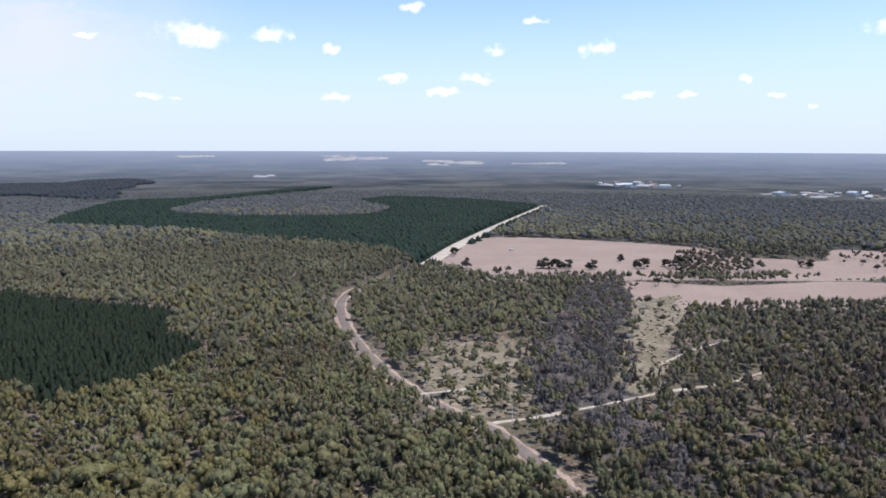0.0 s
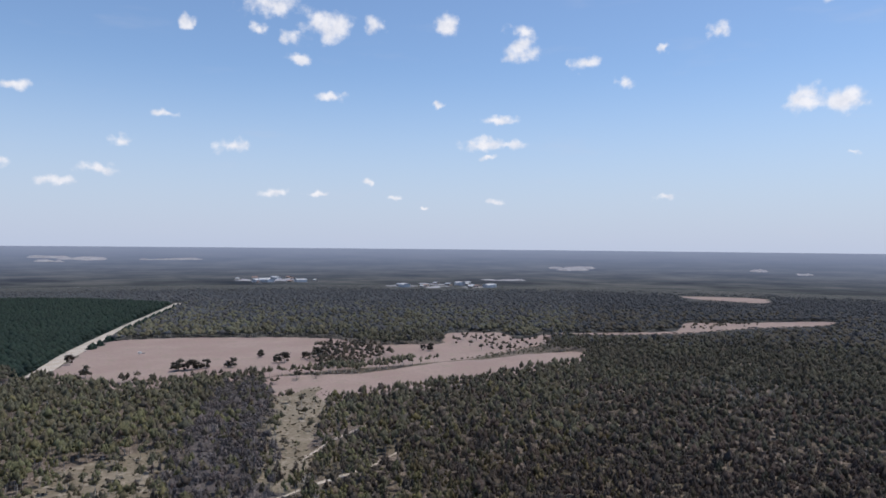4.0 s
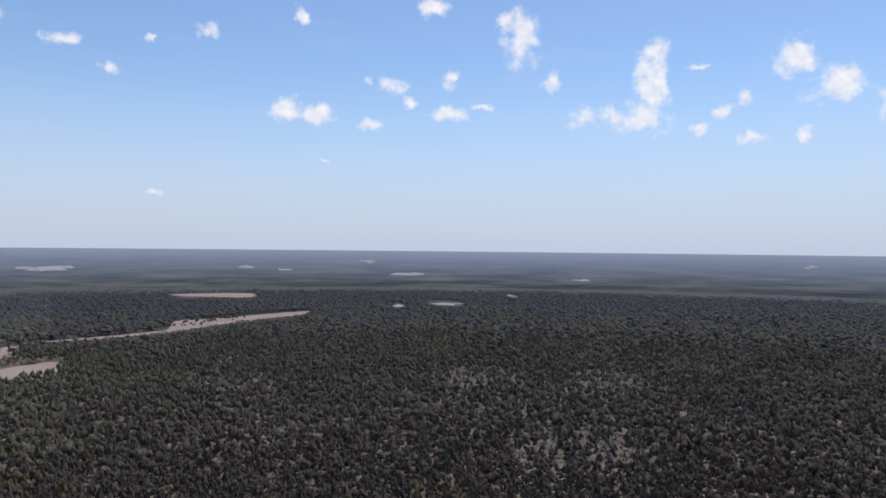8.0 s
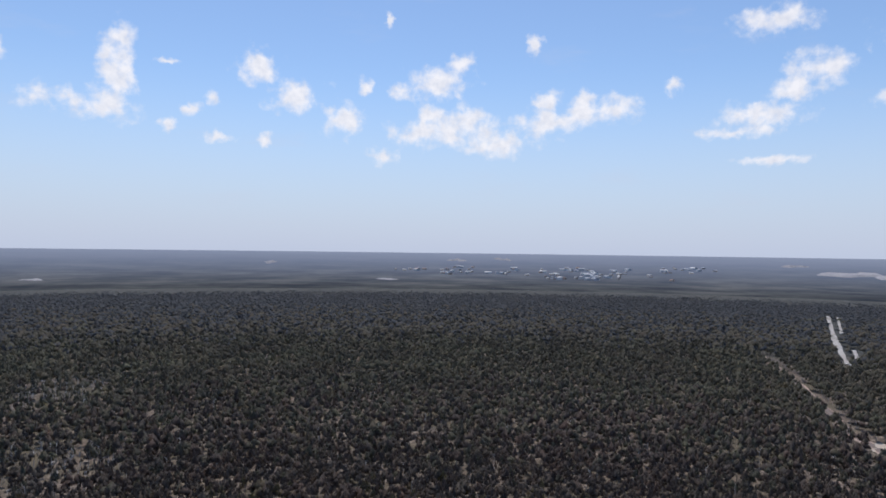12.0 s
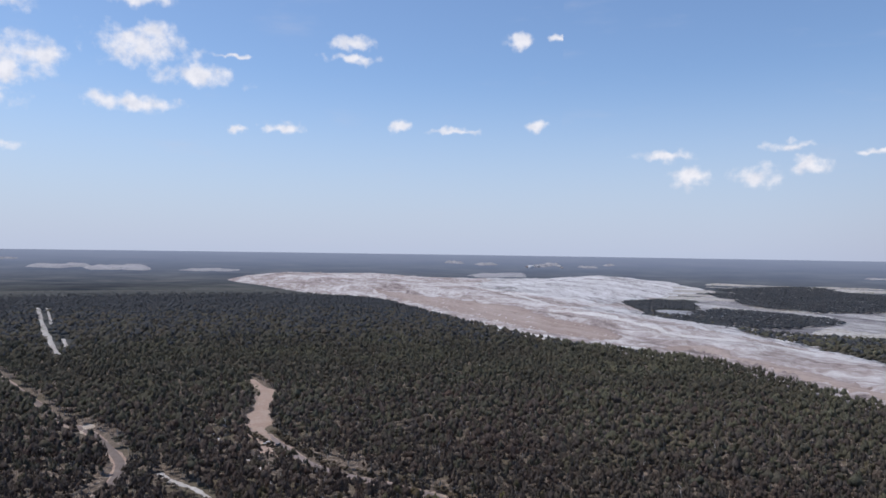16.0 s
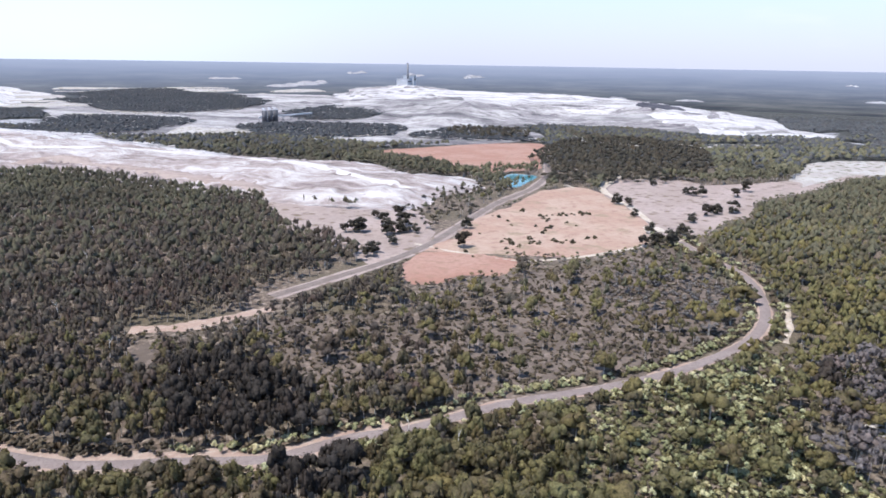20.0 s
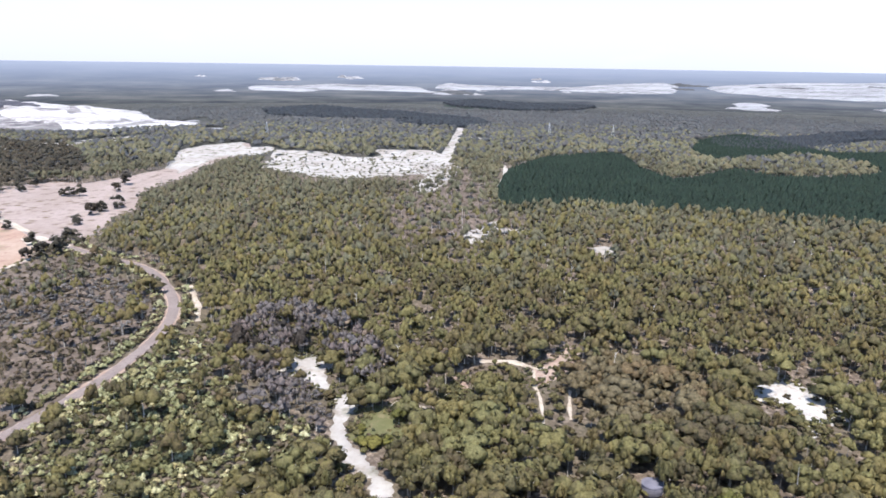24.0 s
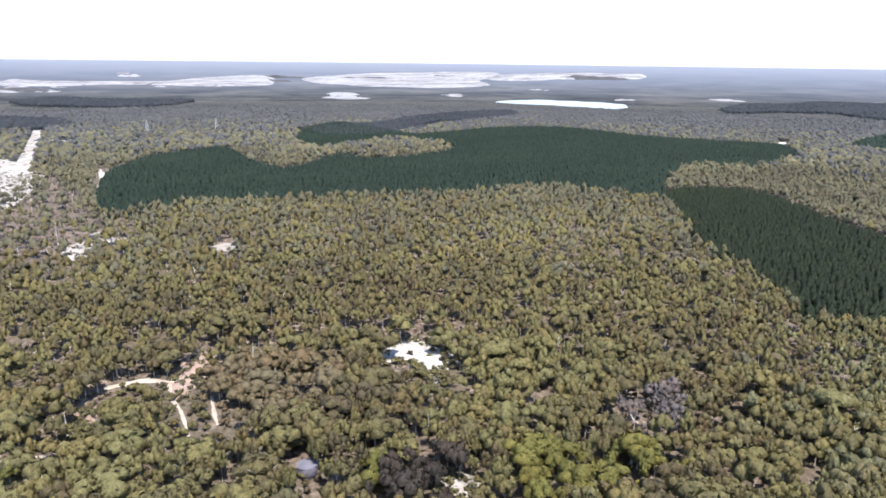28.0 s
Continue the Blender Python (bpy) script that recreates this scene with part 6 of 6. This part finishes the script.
for keys, step, mat, nm, label, wid, hei, share in (
        (("open_scrub", "open_pale", "brown_scrub"), 4.2, M_SHRUB, "heath", "sparse dry shrubs on pale ground", (1.3, 3.2), (0.8, 2.2), 0.5),
        (("scrub_mid",), 2.7, M_SHRUB, "heath", "dry grey-green heath shrubs", (1.3, 3.4), (0.8, 2.4), 0.6),
        (("bloom", "bloom_c", "grey_wood"), 2.6, M_OLIVE, "heath", "olive-green heath shrubs", (1.8, 3.6), (1.2, 2.6), 0.8),
        (("grey_heath",), 3.4, M_GREYSH, "heath", "rounded ash-grey heath shrubs", (2.0, 4.6), (1.4, 3.2), 0.6),
        (("bloom", "bloom_c"), 3.5, M_BLOOM, "flowering_heath", "shrubs covered in pale cream flowers", (1.8, 4.4), (1.8, 3.8), 0.62)):
    for key in keys:
        o = smooth(PLAN[key])
        lo, hi = o.min(0), o.max(0)
        gx, gy = np.meshgrid(np.arange(lo[0], hi[0], step), np.arange(lo[1], hi[1], step), indexing="ij")
        x = gx.ravel() + rng.uniform(-0.5, 0.5, gx.size) * step
        y = gy.ravel() + rng.uniform(-0.5, 0.5, gx.size) * step
        k = (depth_in(x, y, o) > 0) & (rng.uniform(0, 1, x.shape) < share) & (line_distance(x, y, smooth(PLAN["road_e"], False, 4), False) > 4.5) & (
            line_distance(x, y, smooth(PLAN["pan_track"], False, 4), False) > 4)
        x, y = x[k], y[k]
        n = len(x)
        stand(nm, label, "shrubs", x, y, rng.uniform(*wid, n), rng.uniform(*hei, n), LOW, [mat], rng.uniform(0, 1, n), -0.5)

# tufts and low scrub straggling over the edges of the sandy places
for key in NEAR_SAND:
    o = smooth(PLAN[key])
    p = np.repeat(o, 3, 0) + rng.normal(0, 2.2, (len(o) * 3, 2))
    n = len(p)
    stand("edge_scrub", "low olive scrub at the edge of bare sand", "shrubs", p[:, 0], p[:, 1], rng.uniform(0.8, 3.0, n), rng.uniform(0.6, 2.6, n), LOW, [M_OLIVE], rng.uniform(0, 1, n), -0.3)

# bushes along the forest road, some in flower
p = smooth(PLAN["road_e"], False, 10)
p = p[np.hypot(p[:, 0], p[:, 1]) < 520]
p = np.repeat(p, 6, 0)
side = rng.choice([-1.0, 1.0], len(p)) * rng.uniform(4.6, 9.0, len(p))
t = np.roll(p, -6, 0) - p
t /= np.linalg.norm(t, axis=1)[:, None] + 1e-9
q = p + np.stack([-t[:, 1], t[:, 0]], -1) * side[:, None] + rng.normal(0, 1.0, p.shape)
q = q[line_distance(q[:, 0], q[:, 1], smooth(PLAN["road_e"], False, 6), False) > 4.2]
west = (q[:, 0] < -60) & (rng.uniform(0, 1, len(q)) < 0.6)
for k, mat, label in ((west, M_BLOOM, "roadside bushes with pale cream flowers"), (~west, M_SHRUB, "dull brown-green roadside bushes")):
    n = int(k.sum())
    stand("roadside_bushes", label, "shrubs", q[k, 0], q[k, 1], rng.uniform(2.0, 4.4, n), rng.uniform(1.8, 3.6, n), LOW, [mat], rng.uniform(0, 1, n), -0.5)

# ---- single trees ----
def hi_crown(seed, mat, tint, puffs=11, sprays=190, spray=0.06, **kw):
    sh = crown_shape(seed, puffs, 6, 2, sprays, spray, lump=(0.12, 0.21), trunk=False, **kw)
    return mesh_of("crown", np.array(sh.v), sh.f, 3, [mat], np.full(len(sh.v), tint), shape=np.array(sh.n))


def tube(bm, a, b, ra, rb, n=6):
    a, b = Vector(a), Vector(b)
    q = (b - a).to_track_quat("Z", "Y")
    r1 = [bm.verts.new(a + q @ Vector((ra * math.cos(6.283 * i / n), ra * math.sin(6.283 * i / n), 0))) for i in range(n)]
    r2 = [bm.verts.new(b + q @ Vector((rb * math.cos(6.283 * i / n), rb * math.sin(6.283 * i / n), 0))) for i in range(n)]
    for i in range(n):
        bm.faces.new((r1[i], r1[(i + 1) % n], r2[(i + 1) % n], r2[i]))
    bm.faces.new(r2)
    bm.faces.new(r1[::-1])


def hi_trunk(seed):
    g = random.Random(seed)
    bm = bmesh.new()
    lean = (g.uniform(-0.04, 0.04), g.uniform(-0.04, 0.04))
    fork = Vector((lean[0], lean[1], 0.45))
    tube(bm, (0, 0, -0.03), fork, 0.030, 0.020)
    for i in range(4):
        a = i * 1.6 + g.uniform(-0.4, 0.4)
        tip = fork + Vector((0.26 * math.cos(a), 0.26 * math.sin(a), g.uniform(0.18, 0.36)))
        tube(bm, fork - Vector((0, 0, 0.02)), tip, 0.014, 0.005, 5)
    me = bpy.data.meshes.new("trunk")
    bm.to_mesh(me)
    bm.free()
    me.materials.append(M_BARK)
    return me


CROWNS = [hi_crown(200 + i, M_LEAF, 0.2 + 0.085 * i) for i in range(8)]
TRUNKS = [hi_trunk(i) for i in range(8)]


def single_tree(name, x, y, w, h, i, label, category, group):
    top = new(name)
    top.location = (x, y, float(land(np.array(x), np.array(y))))
    top.scale = (w, w, h)
    top.rotation_euler = (0, 0, i * 2.399)
    new("trunk", TRUNKS[i % 8]).parent = top
    new("crown", CROWNS[(i * 5 + i // 8) % 8]).parent = top
    return tagged(top, label, category, group)


for i, (x, y, w, h) in enumerate(SINGLE):
    single_tree("gum_tree", x, y, w * 1.05, h, i, "olive-green gum tree with pale trunk in closed forest", "tree", "gum trees of the near forest")

OAKM = [hi_crown(300 + i, M_OAK2, 0.15 * i, 13, 150, 0.08, low=0.2) for i in range(6)]
for i, (x, y) in enumerate(PADDOCK_TREES):
    s = 0.8 + 0.45 * ((i * 7) % 5) / 4
    top = new("paddock_tree")
    top.location, top.scale, top.rotation_euler = (x, y, 0.1), (10.4 * s, 10.4 * s, 9.6 * s), (0, 0, i * 1.7)
    new("trunk", TRUNKS[i % 8]).parent = top
    new("crown", OAKM[i % 6]).parent = top
    tagged(top, "dark round-crowned shade tree alone in a bare paddock", "tree", "paddock trees")
BUSHM = [hi_crown(340 + i, M_BUSH, 0.2 * i, 8, 90, 0.10, low=0.25) for i in range(4)]
for i, (x, y) in enumerate(BUSHES):
    s = 2.2 + 1.9 * ((i * 5) % 7) / 6
    top = new("bush")
    top.location, top.scale, top.rotation_euler = (x, y, -0.9), (s * 1.3, s * 1.3, s), (0, 0, i * 2.1)
    new("trunk", TRUNKS[(i + 3) % 8]).parent = top
    new("crown", BUSHM[i % 4]).parent = top
    tagged(top, "low dark bush on dry ochre ground" if x > -200 or y < 0 else "low dark bush on white sand", "bush", "paddock bushes")


# ---- buildings, far off ----
def box(bm, x0, x1, y0, y1, z0, z1, bevel=0.0):
    r = bmesh.ops.create_cube(bm, size=1.0)
    for v in r["verts"]:
        v.co = Vector((x0 + (v.co.x + 0.5) * (x1 - x0), y0 + (v.co.y + 0.5) * (y1 - y0), z0 + (v.co.z + 0.5) * (z1 - z0)))
    if bevel:
        bmesh.ops.bevel(bm, geom=[e for e in bm.edges if all(v in r["verts"] for v in e.verts)], offset=bevel, segments=1, affect="EDGES")


def gable(bm, w, d, z0, rise, over=0.6):
    """A pitched roof with eaves: two sloping slabs and closed gable ends."""
    pts = [(-w / 2 - over, z0 - 0.2), (0, z0 + rise), (w / 2 + over, z0 - 0.2), (w / 2 + over, z0), (0, z0 + rise + 0.25), (-w / 2 - over, z0)]
    a = [bm.verts.new((x, -d / 2 - over, z)) for x, z in pts]
    b = [bm.verts.new((x, d / 2 + over, z)) for x, z in pts]
    for i in range(6):
        j = (i + 1) % 6
        bm.faces.new((a[i], a[j], b[j], b[i]))
    bm.faces.new((a[0], a[5], a[4], a[1]))
    bm.faces.new((a[1], a[4], a[3], a[2]))
    bm.faces.new((b[1], b[4], b[5], b[0]))
    bm.faces.new((b[2], b[3], b[4], b[1]))


def house(kind):
    roofs = ((M_ROOFW, "white"), (M_ROOFG, "grey"), (M_ROOFR, "red-brown"), (M_ROOFW, "white"))
    mat, word = roofs[kind]
    w, d, h = (12, 18, 4.0) if kind < 3 else (20, 34, 7.0)
    top = new("house" if kind < 3 else "warehouse")
    bm = bmesh.new()
    box(bm, -w / 2, w / 2, -d / 2, d / 2, -1.0, h)
    part("wall", bm, M_BRICK if kind < 3 else M_STEEL, top)
    bm = bmesh.new()
    gable(bm, w, d, h, 2.6)
    part("roof", bm, mat, top)
    for sx in (-1, 1):
        for yy in (-d * 0.28, d * 0.2):
            bm = bmesh.new()
            box(bm, sx * w / 2 - 0.1, sx * w / 2 + 0.1, yy - 1.2, yy + 1.2, 1.0, 2.4)
            part("window", bm, M_GLASS, top)
    return tagged(top, "%s-roofed %s of a far town among trees" % (word, "house" if kind < 3 else "steel warehouse"), "house" if kind < 3 else "warehouse", "buildings of the far town")


MODEL = [house(k) for k in range(4)]
FIRST = set()
gen2 = random.Random(11)
for cx, cy, a, b, ang, n in TOWN:
    for i in range(n):
        u, v = a * gen2.uniform(-1, 1), b * gen2.uniform(-1, 1)
        ca, sa = math.cos(radians(ang)), math.sin(radians(ang))
        x, y = cx + u * ca - v * sa, cy + u * sa + v * ca
        k = gen2.choice((0, 0, 1, 2, 3, 3))
        m = pose(x, y, float(land(np.array(x), np.array(y))) + 1.5, 0, 0, gen2.choice((ang, ang + 90, ang + 20)))
        if k not in FIRST:
            FIRST.add(k)
            MODEL[k].matrix_basis = m
        else:
            copy_thing(MODEL[k], m)


# power station: boiler house, turbine hall and one tall stack
def power_station(x, y, heading):
    z = float(land(np.array(x), np.array(y)))
    top = new("power_station")
    top.matrix_basis = pose(x, y, z + 8, 0, 0, heading)
    bm = bmesh.new()
    tube(bm, (0, 0, -10), (0, 0, 92), 5.2, 3.4, 20)
    stack = part("chimney_stack", bm, M_CONC, top, "tall grey concrete chimney stack", True)
    bm = bmesh.new()
    tube(bm, (0, 0, 92), (0, 0, 95), 3.7, 3.7, 20)
    part("rim", bm, M_DARKST, stack)
    for name, x0, x1, y0, y1, h in (("boiler_house", -50, -12, -25, 25, 40), ("turbine_hall", 14, 80, -28, 22, 26), ("bunker_bay", -66, -50, -20, 20, 28)):
        bm = bmesh.new()
        box(bm, x0, x1, y0, y1, -10, h, 0.6)
        wall = part(name, bm, M_STEEL, top)
        bm = bmesh.new()
        box(bm, x0 - 0.8, x1 + 0.8, y0 - 0.8, y1 + 0.8, h, h + 1.2)
        part("roof_edge", bm, M_ROOFG, wall)
        for i in range(int((x1 - x0) / 8)):
            bm = bmesh.new()
            box(bm, x0 + 2 + i * 8, x0 + 6 + i * 8, y1 - 0.1, y1 + 0.4, h * 0.45, h * 0.75)
            part("window", bm, M_GLASS, wall)
    tagged(top, "far power station with tall grey chimney stack", "power station")


power_station(-1930, -2560, 37)


def silo(x, y):
    top = new("silo")
    top.location = (x, y, 0)
    bm = bmesh.new()
    tube(bm, (0, 0, -1), (0, 0, 24), 5, 5, 18)
    part("barrel", bm, M_DARKST, top, "", True)
    bm = bmesh.new()
    tube(bm, (0, 0, 24), (0, 0, 27), 5.3, 1.2, 18)
    part("cone_roof", bm, M_ROOFG, top)
    bm = bmesh.new()
    box(bm, -1, 1, -8, 0, 26.5, 28.5)
    part("head_house", bm, M_STEEL, top)
    return tagged(top, "dark steel storage silo at the mine plant", "silo", "mine plant silos")


for x, y in ((-602, -1251), (-616, -1256), (-630, -1262)):
    silo(x, y)


def conveyor(x, y, length, heading):
    top = new("conveyor")
    top.matrix_basis = pose(x, y, 0, 0, 0, heading)
    bm = bmesh.new()
    box(bm, 0, length, -1.8, 1.8, 10.0, 13.0, 0.2)
    part("gallery", bm, M_STEEL, top)
    for i in range(int(length / 22) + 1):
        for s in (-1, 1):
            bm = bmesh.new()
            tube(bm, (i * 22, s * 1.6, -0.5), (i * 22, s * 0.8, 10), 0.4, 0.3, 6)
            part("trestle_leg", bm, M_DARKST, top)
    tagged(top, "raised steel ore conveyor on trestles", "conveyor")


conveyor(-590, -1250, 150, 200)


def pylon(x, y, h):
    top = new("power_pylon")
    top.location = (x, y, 0)
    for sx, sy in ((-1, -1), (1, -1), (1, 1), (-1, 1)):
        bm = bmesh.new()
        tube(bm, (sx * 2.2, sy * 2.2, -0.5), (sx * 0.4, sy * 0.4, h), 0.22, 0.12, 5)
        part("leg", bm, M_STEEL, top)
    for k in range(5):
        z0, z1 = h * k / 5, h * (k + 1) / 5
        w0, w1 = 2.2 - 1.8 * k / 5, 2.2 - 1.8 * (k + 1) / 5
        for s in (-1, 1):
            for d in (-1, 1):
                bm = bmesh.new()
                tube(bm, (d * w0, s * w0, z0), (-d * w1, s * w1, z1), 0.09, 0.09, 4)
                part("brace", bm, M_STEEL, top)
    for z, w in ((h * 0.8, 5.0), (h * 0.95, 3.6)):
        bm = bmesh.new()
        tube(bm, (-w, 0, z), (w, 0, z), 0.18, 0.18, 5)
        part("crossarm", bm, M_STEEL, top)
    return tagged(top, "pale steel lattice power pylon above the woods", "pylon", "power pylons")


for x, y in ((-1120, -314), (-1165, -199), (-1200, 148), (-1178, 251)):
    pylon(x, y, 24)


# ---- small things ----
def car(x, y, heading, mat, word):
    top = new("parked_car")
    top.matrix_basis = pose(x, y, 0.28, 0, 0, heading)
    bm = bmesh.new()
    box(bm, -2.4, 2.4, -0.92, 0.92, 0.35, 1.0, 0.12)
    part("body", bm, mat, top)
    bm = bmesh.new()
    box(bm, -1.9, 1.0, -0.82, 0.82, 0.98, 1.72, 0.22)
    cab = part("cabin", bm, mat, top)
    for s in (-1, 1):
        bm = bmesh.new()
        box(bm, -1.6, 0.7, s * 0.83 - 0.02, s * 0.83 + 0.02, 1.12, 1.55)
        part("side_window", bm, M_GLASS, cab)
    bm = bmesh.new()
    box(bm, 0.96, 1.02, -0.65, 0.65, 1.12, 1.55)
    part("windscreen", bm, M_GLASS, cab)
    for sx in (-1.5, 1.5):
        for sy in (-0.9, 0.9):
            bm = bmesh.new()
            tube(bm, (sx, sy - 0.12, 0.36), (sx, sy + 0.12, 0.36), 0.36, 0.36, 14)
            wheel = part("wheel", bm, M_DARKST, top)
            bm = bmesh.new()
            tube(bm, (sx, sy - 0.13, 0.36), (sx, sy + 0.13, 0.36), 0.2, 0.2, 10)
            part("rim", bm, M_STEEL, wheel)
    tagged(top, "%s car parked on a sandy lay-by" % word, "car")


car(175, -402, 40, M_ROOFW, "white")
car(167, -399, 70, M_DARKST, "dark")

top = new("water_tank")
top.location = (-178, 57, 0)
bm = bmesh.new()
tube(bm, (0, 0, -0.3), (0, 0, 3.6), 3.0, 3.0, 28)
shell = part("shell", bm, M_TANK, top, "", True)
for i in range(4):
    bm = bmesh.new()
    tube(bm, (0, 0, 0.4 + i * 0.8), (0, 0, 0.5 + i * 0.8), 3.05, 3.05, 28)
    part("hoop", bm, M_TANK, shell)
bm = bmesh.new()
tube(bm, (0, 0, 3.6), (0, 0, 4.3), 3.15, 0.4, 28)
part("cone_roof", bm, M_TANK, top)
tagged(top, "round lavender-grey water tank among gum trees", "water tank")

top = new("water_trough")
top.location = (80, 814, 0.1)
bm = bmesh.new()
tube(bm, (0, 0, -0.1), (0, 0, 2.2), 2.0, 2.0, 20)
part("tank", bm, M_ROOFW, top)
bm = bmesh.new()
box(bm, 2.2, 5.2, -0.5, 0.5, 0, 0.6, 0.05)
part("trough", bm, M_CONC, top)
tagged(top, "small white stock water tank in a pink paddock", "water tank")
